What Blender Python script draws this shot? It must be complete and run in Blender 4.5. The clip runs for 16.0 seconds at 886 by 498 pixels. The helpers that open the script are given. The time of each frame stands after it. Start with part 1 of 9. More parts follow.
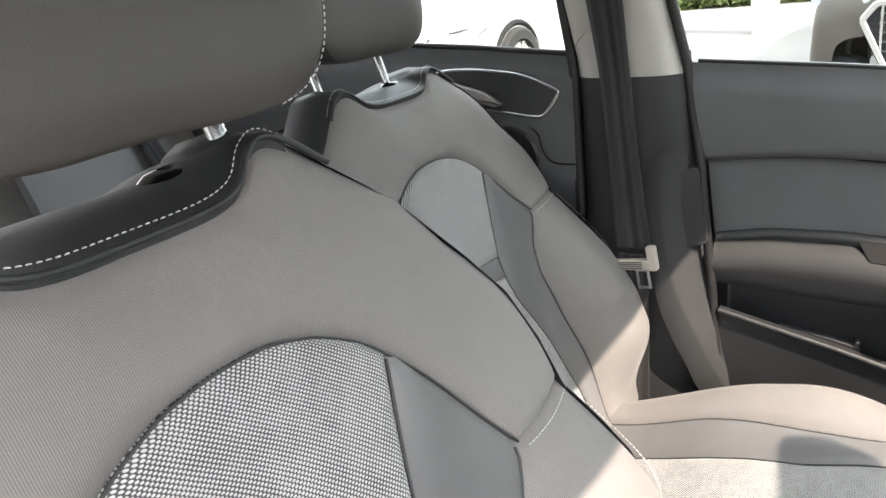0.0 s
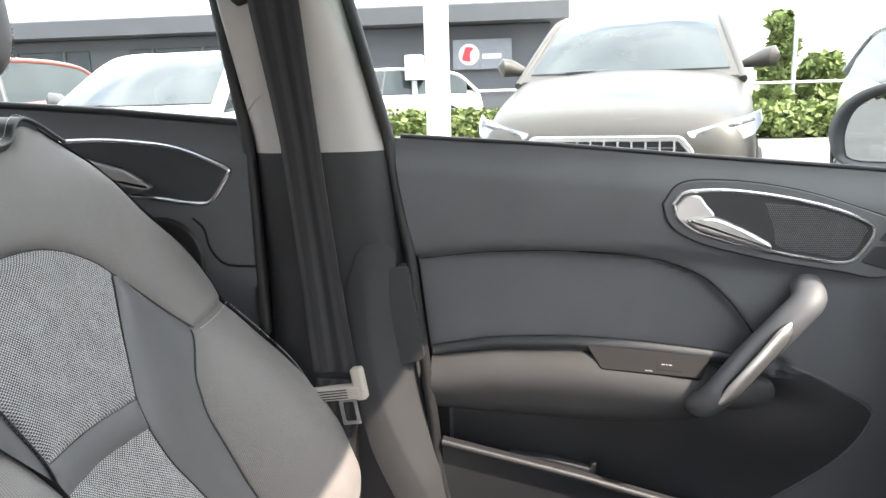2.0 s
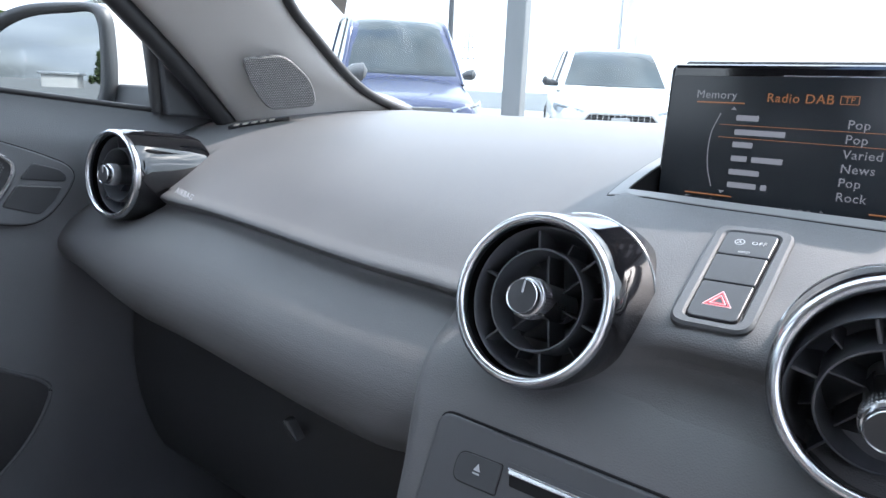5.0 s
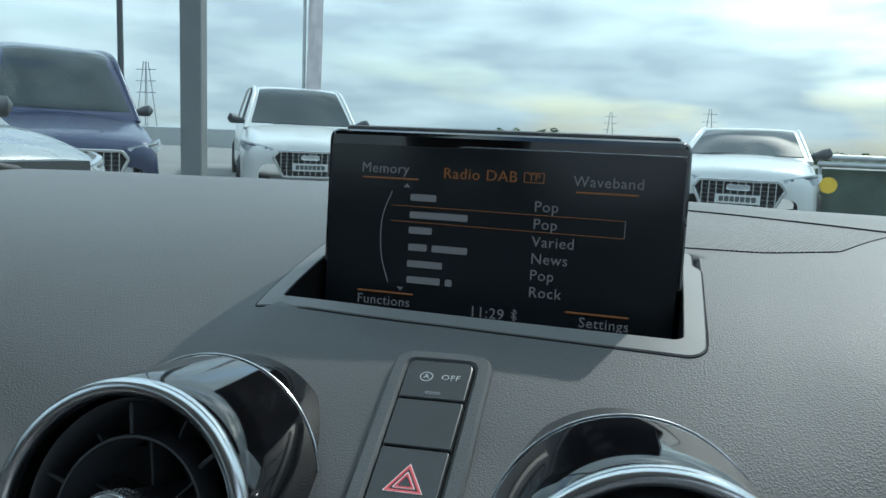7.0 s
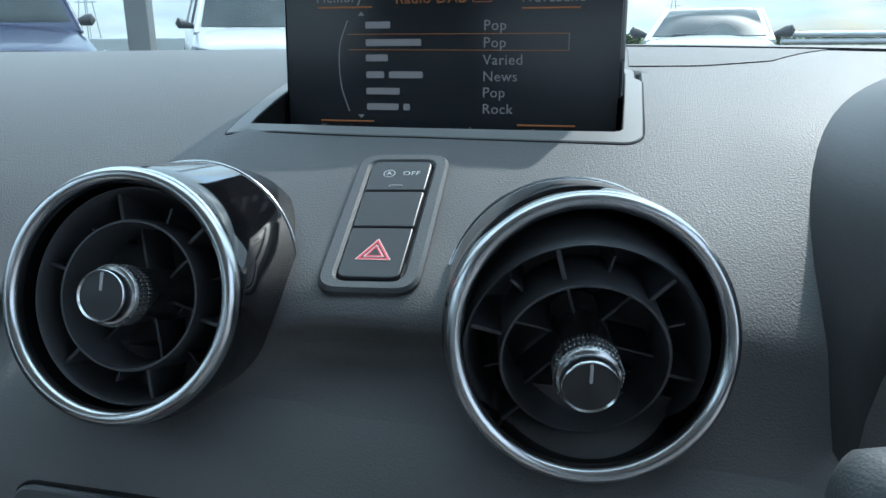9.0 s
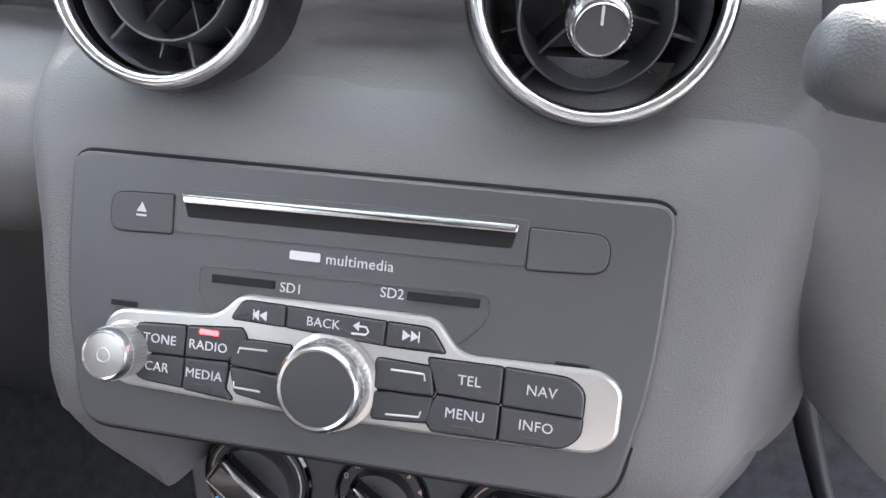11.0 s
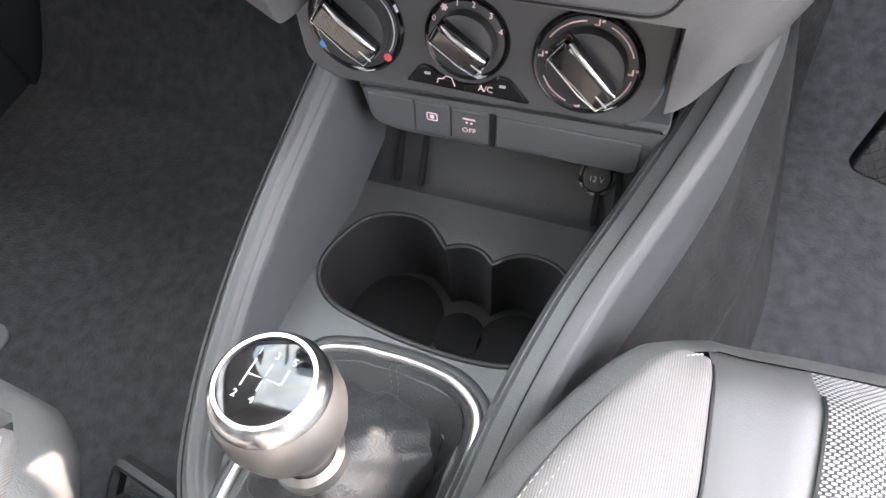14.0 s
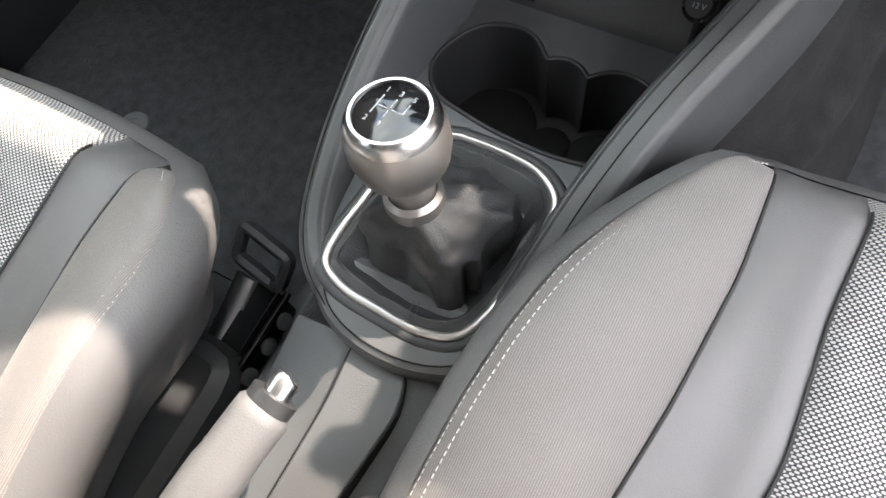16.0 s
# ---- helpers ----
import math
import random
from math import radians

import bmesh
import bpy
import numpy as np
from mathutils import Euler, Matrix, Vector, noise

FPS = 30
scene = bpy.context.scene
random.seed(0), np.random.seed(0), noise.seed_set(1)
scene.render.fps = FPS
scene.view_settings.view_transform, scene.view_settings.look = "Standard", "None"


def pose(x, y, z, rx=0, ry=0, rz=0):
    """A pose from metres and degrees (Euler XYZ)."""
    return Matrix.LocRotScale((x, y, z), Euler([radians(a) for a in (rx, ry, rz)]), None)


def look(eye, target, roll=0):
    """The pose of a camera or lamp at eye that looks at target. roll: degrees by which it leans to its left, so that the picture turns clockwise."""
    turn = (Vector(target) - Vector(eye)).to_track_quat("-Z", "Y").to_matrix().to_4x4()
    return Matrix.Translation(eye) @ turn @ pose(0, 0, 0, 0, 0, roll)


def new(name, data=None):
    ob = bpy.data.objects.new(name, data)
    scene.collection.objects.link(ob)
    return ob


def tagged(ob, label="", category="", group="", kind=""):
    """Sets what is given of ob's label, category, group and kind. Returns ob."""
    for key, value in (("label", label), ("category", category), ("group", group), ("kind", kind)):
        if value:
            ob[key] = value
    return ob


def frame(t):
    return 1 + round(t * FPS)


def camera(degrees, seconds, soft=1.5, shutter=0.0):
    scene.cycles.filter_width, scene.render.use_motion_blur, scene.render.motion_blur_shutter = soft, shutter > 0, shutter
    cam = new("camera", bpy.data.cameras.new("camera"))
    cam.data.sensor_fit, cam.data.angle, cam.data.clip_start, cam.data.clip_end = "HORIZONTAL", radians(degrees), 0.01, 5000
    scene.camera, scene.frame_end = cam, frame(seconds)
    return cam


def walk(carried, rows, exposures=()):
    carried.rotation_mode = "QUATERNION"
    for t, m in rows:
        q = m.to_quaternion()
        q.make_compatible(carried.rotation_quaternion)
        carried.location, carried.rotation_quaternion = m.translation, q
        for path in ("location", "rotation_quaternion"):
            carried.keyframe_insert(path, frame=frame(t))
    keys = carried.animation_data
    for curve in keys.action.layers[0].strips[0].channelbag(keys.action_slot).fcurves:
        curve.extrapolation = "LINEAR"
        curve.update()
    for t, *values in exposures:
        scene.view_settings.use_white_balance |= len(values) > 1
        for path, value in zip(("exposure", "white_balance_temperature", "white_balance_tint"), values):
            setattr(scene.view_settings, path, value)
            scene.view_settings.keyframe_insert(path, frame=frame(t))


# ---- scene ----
cam = camera(63.7, 16.0)
PATH = [
    (0, (0.514, -0.419, 1.15), (-1.075, -1.422, 0.465), -6.2),
    (0.5, (0.432, -0.428, 1.107), (-1.182, -1.418, 0.462), -5.0),
    (1, (0.375, -0.45, 1.1), (-1.336, -1.329, 0.55), -3.4),
    (1.5, (0.32, -0.481, 1.077), (-1.534, -1.091, 0.641), -2.5),
    (2, (0.248, -0.5, 1.039), (-1.699, -0.732, 0.648), -1.5),
    (2.5, (0.171, -0.501, 0.997), (-1.786, -0.362, 0.607), -1.6),
    (3, (0.113, -0.493, 0.982), (-1.786, -0.014, 0.574), -1.3),
    (3.5, (0.099, -0.476, 0.969), (-1.698, 0.292, 0.548), -0.3),
    (4, (0.098, -0.45, 0.961), (-1.552, 0.59, 0.52), 0.9),
    (4.5, (0.11, -0.406, 0.962), (-1.358, 0.878, 0.522), 1.8),
    (5, (0.114, -0.348, 0.965), (-1.131, 1.16, 0.547), 2.6),
    (5.2, (0.113, -0.325, 0.969), (-1.031, 1.267, 0.57), 3.0),
    (7.3, (0.07, -0.211, 0.992), (-0.423, 1.705, 0.699), 2.0),
    (7.5, (0.069, -0.209, 0.995), (-0.407, 1.707, 0.678), 1.6),
    (8, (0.074, -0.217, 0.988), (-0.375, 1.7, 0.633), 1.0),
    (8.5, (0.082, -0.237, 0.968), (-0.354, 1.665, 0.53), 0.2),
    (9, (0.088, -0.249, 0.949), (-0.344, 1.625, 0.4), -0.3),
    (9.5, (0.091, -0.261, 0.935), (-0.327, 1.577, 0.267), -0.2),
    (10, (0.091, -0.274, 0.915), (-0.293, 1.53, 0.141), 0.1),
    (12.3, (0.096, -0.319, 0.89), (-0.348, 1.215, -0.313), -0.2),
    (12.5, (0.097, -0.322, 0.889), (-0.349, 1.169, -0.368), -0.6),
    (13, (0.1, -0.327, 0.888), (-0.351, 1.048, -0.493), -2.0),
    (13.5, (0.105, -0.33, 0.888), (-0.344, 0.834, -0.676), -4.4),
    (14, (0.111, -0.342, 0.889), (-0.359, 0.63, -0.795), -8.1),
    (14.5, (0.111, -0.35, 0.89), (-0.373, 0.496, -0.856), -10.5),
    (15, (0.116, -0.368, 0.895), (-0.395, 0.383, -0.887), -12.7),
    (15.5, (0.127, -0.391, 0.901), (-0.42, 0.283, -0.901), -14.8),
    (16, (0.14, -0.415, 0.914), (-0.444, 0.188, -0.901), -17.1),
]
walk(cam, [(t, look(eye, target, roll)) for t, eye, target, roll in PATH],
     [(0.0, 2.84, 6900, 16), (2.0, 3.02, 6750, 18), (3.0, 2.98, 6350, 19), (4.0, 2.70, 6080, 19), (5.2, 2.52, 5850, 18), (7.3, 0.72, 5500, 0), (8.0, 0.74, 5480, 1), (8.8, 1.22, 5350, 3), (9.5, 1.95, 5700, 11), (10.2, 2.95, 6400, 19), (12.3, 3.90, 6600, 21), (14.0, 4.05, 6850, 20), (16.0, 3.15, 6950, 18)])

# ---- daylight ----
SUN_DIR = Vector((0.465, 1.0, 1.195)).normalized()
world = bpy.data.worlds.new("sky")
scene.world = world
world.use_nodes = True
wn, wl = world.node_tree.nodes, world.node_tree.links
wn.clear()
w_out, w_bg, w_sky = wn.new("ShaderNodeOutputWorld"), wn.new("ShaderNodeBackground"), wn.new("ShaderNodeTexSky")
w_sky.sky_type = "NISHITA"
w_sky.sun_disc = False
w_sky.sun_elevation = math.asin(SUN_DIR.z)
w_sky.sun_rotation = math.atan2(SUN_DIR.x, SUN_DIR.y)
w_sky.dust_density, w_sky.air_density = 3.0, 1.3
# broken cloud over the blue
w_tc, w_map, w_noise, w_ramp, w_mix = (wn.new("ShaderNodeTexCoord"), wn.new("ShaderNodeMapping"), wn.new("ShaderNodeTexNoise"),
                                       wn.new("ShaderNodeValToRGB"), wn.new("ShaderNodeMixRGB"))
w_map.inputs["Scale"].default_value = (1.6, 1.6, 7.0)
w_noise.inputs["Scale"].default_value, w_noise.inputs["Detail"].default_value = 1.9, 6.0
w_ramp.color_ramp.elements[0].position, w_ramp.color_ramp.elements[1].position = 0.30, 0.50
w_tone, w_bank = wn.new("ShaderNodeTexNoise"), wn.new("ShaderNodeValToRGB")
w_tone.inputs["Scale"].default_value, w_tone.inputs["Detail"].default_value = 3.1, 8.0
w_bank.color_ramp.elements[0].position, w_bank.color_ramp.elements[1].position = 0.38, 0.66
w_bank.color_ramp.elements[0].color, w_bank.color_ramp.elements[1].color = (3.2, 3.45, 3.7, 1), (5.1, 5.3, 5.3, 1)
wl.new(w_map.outputs["Vector"], w_tone.inputs["Vector"])
wl.new(w_tone.outputs["Fac"], w_bank.inputs["Fac"])
wl.new(w_bank.outputs["Color"], w_mix.inputs["Color2"])
wl.new(w_tc.outputs["Generated"], w_map.inputs["Vector"])
wl.new(w_map.outputs["Vector"], w_noise.inputs["Vector"])
wl.new(w_noise.outputs["Fac"], w_ramp.inputs["Fac"])
wl.new(w_ramp.outputs["Color"], w_mix.inputs["Fac"])
wl.new(w_sky.outputs["Color"], w_mix.inputs["Color1"])
w_sep, w_rise, w_mul = wn.new("ShaderNodeSeparateXYZ"), wn.new("ShaderNodeMapRange"), wn.new("ShaderNodeVectorMath")
w_rise.inputs["From Min"].default_value, w_rise.inputs["From Max"].default_value = 0.0, 0.8
w_rise.inputs["To Min"].default_value, w_rise.inputs["To Max"].default_value = 0.62, 1.55
w_mul.operation = "MULTIPLY"
wl.new(w_tc.outputs["Generated"], w_sep.inputs["Vector"])
wl.new(w_sep.outputs["Z"], w_rise.inputs["Value"])
wl.new(w_mix.outputs["Color"], w_mul.inputs[0])
wl.new(w_rise.outputs["Result"], w_mul.inputs[1])
wl.new(w_mul.outputs["Vector"], w_bg.inputs["Color"])
wl.new(w_bg.outputs["Background"], w_out.inputs["Surface"])
w_bg.inputs["Strength"].default_value = 0.15
sun = new("sun", bpy.data.lights.new("sun", "SUN"))
sun.data.energy, sun.data.angle, sun.data.color = 1.7, radians(0.7), (1.0, 0.91, 0.77)
sun.matrix_world = look((0, 0, 30), Vector((0, 0, 30)) - SUN_DIR)


# ---- materials ----
def material(name, base, rough=0.5, metal=0.0, grain=0.0, grain_size=0.002, blotch=0.12, blotch_size=0.12, kind="noise", spec=0.5, coat=0.0, sheen=0.0):
    """A surface with fine relief of the given size (metres) and soft blotches of wear."""
    m = bpy.data.materials.new(name)
    m.use_nodes = True
    n, l = m.node_tree.nodes, m.node_tree.links
    b = n["Principled BSDF"]
    b.inputs["Roughness"].default_value, b.inputs["Metallic"].default_value = rough, metal
    b.inputs["Specular IOR Level"].default_value, b.inputs["Coat Weight"].default_value = spec, coat
    b.inputs["Sheen Weight"].default_value = sheen
    tc = n.new("ShaderNodeTexCoord")
    big = n.new("ShaderNodeTexNoise")
    big.inputs["Scale"].default_value, big.inputs["Detail"].default_value = 1.0 / blotch_size, 5.0
    l.new(tc.outputs["Object"], big.inputs["Vector"])
    ramp = n.new("ShaderNodeValToRGB")
    lo, hi = 1.0 - blotch, 1.0 + blotch
    ramp.color_ramp.elements[0].position, ramp.color_ramp.elements[1].position = 0.3, 0.7
    ramp.color_ramp.elements[0].color = (*[c * lo for c in base], 1)
    ramp.color_ramp.elements[1].color = (*[min(1, c * hi) for c in base], 1)
    l.new(big.outputs["Fac"], ramp.inputs["Fac"])
    l.new(ramp.outputs["Color"], b.inputs["Base Color"])
    rr = n.new("ShaderNodeMapRange")
    rr.inputs["To Min"].default_value, rr.inputs["To Max"].default_value = max(0.02, rough * 0.85), min(1, rough * 1.15)
    l.new(big.outputs["Fac"], rr.inputs["Value"])
    l.new(rr.outputs["Result"], b.inputs["Roughness"])
    if grain:
        if kind == "cells":
            g = n.new("ShaderNodeTexVoronoi")
            g.inputs["Scale"].default_value = 1.0 / grain_size
            out = g.outputs["Distance"]
        else:
            g = n.new("ShaderNodeTexNoise")
            g.inputs["Scale"].default_value, g.inputs["Detail"].default_value = 1.0 / grain_size, 3.0
            out = g.outputs["Fac"]
        l.new(tc.outputs["Object"], g.inputs["Vector"])
        bump = n.new("ShaderNodeBump")
        bump.inputs["Strength"].default_value, bump.inputs["Distance"].default_value = grain, grain_size * 0.4
        l.new(out, bump.inputs["Height"])
        l.new(bump.outputs["Normal"], b.inputs["Normal"])
    return m


def woven(name, dark, light, pitch_u, pitch_v, rough=0.9, share=0.5, stagger=True, depth=0.5):
    """Woven cloth on the UV map (metres): light stitches on a dark ground."""
    m = bpy.data.materials.new(name)
    m.use_nodes = True
    n, l = m.node_tree.nodes, m.node_tree.links
    b = n["Principled BSDF"]
    b.inputs["Roughness"].default_value, b.inputs["Sheen Weight"].default_value = rough, 0.15
    uv = n.new("ShaderNodeUVMap")
    sep = n.new("ShaderNodeSeparateXYZ")
    l.new(uv.outputs["UV"], sep.inputs["Vector"])

    def op(kind, a, c=None):
        o = n.new("ShaderNodeMath")
        o.operation = kind
        for i, v in enumerate((a, c)):
            if v is None:
                continue
            if isinstance(v, (int, float)):
                o.inputs[i].default_value = v
            else:
                l.new(v, o.inputs[i])
        return o.outputs[0]
    ru = op("MULTIPLY", sep.outputs["X"], 1.0 / pitch_u)
    rv = op("MULTIPLY", sep.outputs["Y"], 1.0 / pitch_v)
    if stagger:
        ru = op("ADD", ru, op("MULTIPLY", op("MODULO", op("FLOOR", rv), 2.0), 0.5))
    su = op("SINE", op("MULTIPLY", ru, 2 * math.pi))
    sv = op("SINE", op("MULTIPLY", rv, 2 * math.pi)) if not stagger else op("SINE", op("MULTIPLY", op("FRACT", rv), math.pi))
    h = op("MULTIPLY", op("ADD", op("MULTIPLY", su, 0.5), 0.5), op("ABSOLUTE", sv))
    tc = n.new("ShaderNodeTexCoord")
    big = n.new("ShaderNodeTexNoise")
    big.inputs["Scale"].default_value, big.inputs["Detail"].default_value = 60.0, 6.0
    l.new(tc.outputs["Object"], big.inputs["Vector"])
    h2 = op("ADD", h, op("MULTIPLY", op("SUBTRACT", big.outputs["Fac"], 0.5), 0.35))
    ramp = n.new("ShaderNodeValToRGB")
    ramp.color_ramp.elements[0].position, ramp.color_ramp.elements[1].position = share - 0.15, share + 0.15
    ramp.color_ramp.elements[0].color, ramp.color_ramp.elements[1].color = (*dark, 1), (*light, 1)
    l.new(h2, ramp.inputs["Fac"])
    l.new(ramp.outputs["Color"], b.inputs["Base Color"])
    bump = n.new("ShaderNodeBump")
    bump.inputs["Strength"].default_value, bump.inputs["Distance"].default_value = depth, 0.0006
    l.new(h, bump.inputs["Height"])
    l.new(bump.outputs["Normal"], b.inputs["Normal"])
    return m


def glass(name, tint=(0.93, 0.97, 0.96), gloss=1.0):
    m = bpy.data.materials.new(name)
    m.use_nodes = True
    n, l = m.node_tree.nodes, m.node_tree.links
    n.remove(n["Principled BSDF"])
    t, g, mix, fr = n.new("ShaderNodeBsdfTransparent"), n.new("ShaderNodeBsdfGlossy"), n.new("ShaderNodeMixShader"), n.new("ShaderNodeLayerWeight")
    t.inputs["Color"].default_value = (*tint, 1)
    g.inputs["Roughness"].default_value = 0.0
    fr.inputs["Blend"].default_value = 0.5
    pw, sc_ = n.new("ShaderNodeMath"), n.new("ShaderNodeMath")
    pw.operation, sc_.operation = "POWER", "MULTIPLY_ADD"
    pw.inputs[1].default_value, sc_.inputs[1].default_value, sc_.inputs[2].default_value = 4.0, 0.35 * gloss, 0.025 * gloss
    l.new(fr.outputs["Facing"], pw.inputs[0])
    l.new(pw.outputs[0], sc_.inputs[0])
    l.new(sc_.outputs[0], mix.inputs["Fac"])
    l.new(t.outputs["BSDF"], mix.inputs[1])
    l.new(g.outputs["BSDF"], mix.inputs[2])
    l.new(mix.outputs["Shader"], n["Material Output"].inputs["Surface"])
    return m


def glowing(name, colour, strength, body=1.0):
    m = bpy.data.materials.new(name)
    m.use_nodes = True
    b = m.node_tree.nodes["Principled BSDF"]
    b.inputs["Base Color"].default_value = (*[c * body for c in colour], 1)
    b.inputs["Emission Color"].default_value, b.inputs["Emission Strength"].default_value = (*colour, 1), strength
    return m


DASH = material("dash_soft_plastic", (0.108, 0.109, 0.111), 0.55, spec=0.36, grain=0.46, grain_size=0.00085, kind="cells", blotch=0.10)
DOOR = material("door_soft_plastic", (0.086, 0.090, 0.096), 0.50, grain=0.5, grain_size=0.0009, kind="cells", blotch=0.10)
PILLAR_BLACK = material("black_pillar_plastic", (0.037, 0.038, 0.040), 0.66, spec=0.3, grain=0.4, grain_size=0.0009, kind="cells", blotch=0.12)
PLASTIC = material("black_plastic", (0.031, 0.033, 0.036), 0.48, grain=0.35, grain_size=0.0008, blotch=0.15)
CONSOLE = material("console_plastic", (0.073, 0.077, 0.081), 0.45, grain=0.35, grain_size=0.0008, kind="cells", blotch=0.10)
PANEL = material("radio_plastic", (0.056, 0.058, 0.062), 0.42, grain=0.2, grain_size=0.0006, blotch=0.08)
KEY = material("key_plastic", (0.034, 0.036, 0.039), 0.38, grain=0.15, grain_size=0.0006, blotch=0.10)
DARK = material("shadow_gap_rubber", (0.010, 0.010, 0.011), 0.75, spec=0.25, blotch=0.2)
RUBBER = material("black_rubber_seal", (0.014, 0.014, 0.015), 0.55, grain=0.2, grain_size=0.001)
PIANO = material("piano_black", (0.006, 0.006, 0.007), 0.07, blotch=0.1, coat=0.35, spec=0.5)
CHROME = material("satin_chrome", (0.56, 0.57, 0.58), 0.24, 1.0, blotch=0.05)
SILVER = material("satin_silver_paint", (0.52, 0.515, 0.50), 0.30, 0.85, grain=0.05, grain_size=0.0005, blotch=0.05)
KNURL = material("knurled_metal", (0.50, 0.51, 0.52), 0.28, 1.0, grain=0.6, grain_size=0.0009)
TRIM = material("pale_grey_pillar_cloth", (0.45, 0.438, 0.416), 0.85, grain=0.4, grain_size=0.0010, blotch=0.05)
HEAD = material("pale_grey_headliner", (0.60, 0.585, 0.56), 0.9, grain=0.4, grain_size=0.0012, blotch=0.04)
LEATHER = material("grey_leatherette", (0.142, 0.142, 0.145), 0.42, grain=0.3, grain_size=0.0012, kind="cells", blotch=0.10)
LEATHER_DARK = material("black_leatherette", (0.028, 0.030, 0.032), 0.45, grain=0.35, grain_size=0.0012, kind="cells", blotch=0.12)
BOOT = material("black_boot_leather", (0.034, 0.036, 0.038), 0.36, grain=0.35, grain_size=0.0014, kind="cells", blotch=0.15)
RIB = woven("ribbed_seat_cloth", (0.160, 0.150, 0.146), (0.253, 0.238, 0.233), 0.0013, 0.0013, share=0.45, stagger=False, depth=0.25, rough=0.58)
MESH = woven("speckled_mesh_cloth", (0.060, 0.061, 0.064), (0.56, 0.56, 0.56), 0.0036, 0.0017, share=0.28, depth=0.8)
WEBBING = woven("belt_webbing", (0.020, 0.020, 0.022), (0.050, 0.050, 0.053), 0.017, 0.0016, share=0.5, stagger=False, depth=0.5)
SPEAKER = woven("speaker_mesh", (0.012, 0.012, 0.013), (0.085, 0.088, 0.09), 0.0024, 0.0024, share=0.35, stagger=True, depth=0.8, rough=0.5)
MESH_GREY = woven("grey_demister_mesh", (0.030, 0.031, 0.032), (0.13, 0.13, 0.13), 0.0026, 0.0026, share=0.45, stagger=True, depth=0.6, rough=0.6)
TWEETER = woven("tweeter_mesh", (0.05, 0.05, 0.05), (0.27, 0.262, 0.25), 0.0019, 0.0019, share=0.4, stagger=True, depth=0.6, rough=0.6)
THREAD = material("pale_stitching_thread", (0.62, 0.62, 0.60), 0.8, blotch=0.15, blotch_size=0.004)
THREAD_DARK = material("grey_stitching_thread", (0.10, 0.10, 0.10), 0.8)
CARPET = material("black_carpet", (0.047, 0.051, 0.056), 0.95, grain=1.0, grain_size=0.0026, blotch=0.40, blotch_size=0.014, sheen=0.3)
CREAM = material("cream_plastic", (0.46, 0.43, 0.38), 0.45, blotch=0.06)
PRINT = glowing("white_print", (0.46, 0.47, 0.48), 0.0)
PRINT_PINK = glowing("pinkish_print", (0.85, 0.62, 0.62), 0.0)
PRINT_DIM = glowing("grey_print", (0.42, 0.43, 0.44), 0.0)
RED_PRINT = glowing("red_print", (0.72, 0.10, 0.12), 0.0)
BLUE_PRINT = glowing("blue_print", (0.10, 0.36, 0.80), 0.0)
LED = glowing("red_lit_led", (1.0, 0.03, 0.03), 1.6)
TXT_WHITE = glowing("screen_white", (0.36, 0.38, 0.40), 0.10, 0.1)
TXT_AMBER = glowing("screen_amber", (0.45, 0.19, 0.06), 0.10, 0.1)
TXT_GREY = glowing("screen_grey", (0.35, 0.38, 0.40), 0.10, 0.1)
SCREEN = material("display_glass", (0.020, 0.024, 0.028), 0.16, blotch=0.1, spec=0.5)
MIRROR = material("mirror_glass", (0.27, 0.29, 0.30), 0.0, 1.0, blotch=0.01)
GLASS = glass("window_glass", gloss=0.7)
GLASS_SCREEN = glass("windscreen_glass", (0.90, 0.95, 0.94), gloss=0.8)


# ---- builders ----
def mesh_from(name, verts, faces, uvs=None, smooth=True):
    me = bpy.data.meshes.new(name)
    me.from_pydata([tuple(v) for v in verts], [], faces)
    if smooth:
        me.polygons.foreach_set("use_smooth", [True] * len(me.polygons))
    if uvs is not None:
        lay = me.uv_layers.new(name="UVMap")
        idx = np.zeros(len(me.loops), dtype=np.int32)
        me.loops.foreach_get("vertex_index", idx)
        lay.data.foreach_set("uv", np.asarray(uvs, dtype=np.float32)[idx].ravel())
    me.update()
    return me


def part(name, me, mat, parent, label="", kind=""):
    """One mesh, in world coordinates, as a part of a thing (or of a part)."""
    ob = new(name, me)
    if mat is not None:
        me.materials.clear()
        me.materials.append(mat)
    if parent is not None:
        ob.parent = parent
        if parent.type == "EMPTY":
            ob.matrix_parent_inverse = parent.matrix_basis.inverted()
    return tagged(ob, label=label, kind=kind)


def thing(name, at, label, category, group="", kind=""):
    ob = new(name)
    ob.empty_display_size = 0.05
    ob.matrix_basis = Matrix.Translation(at)
    return tagged(ob, label, category, group, kind)


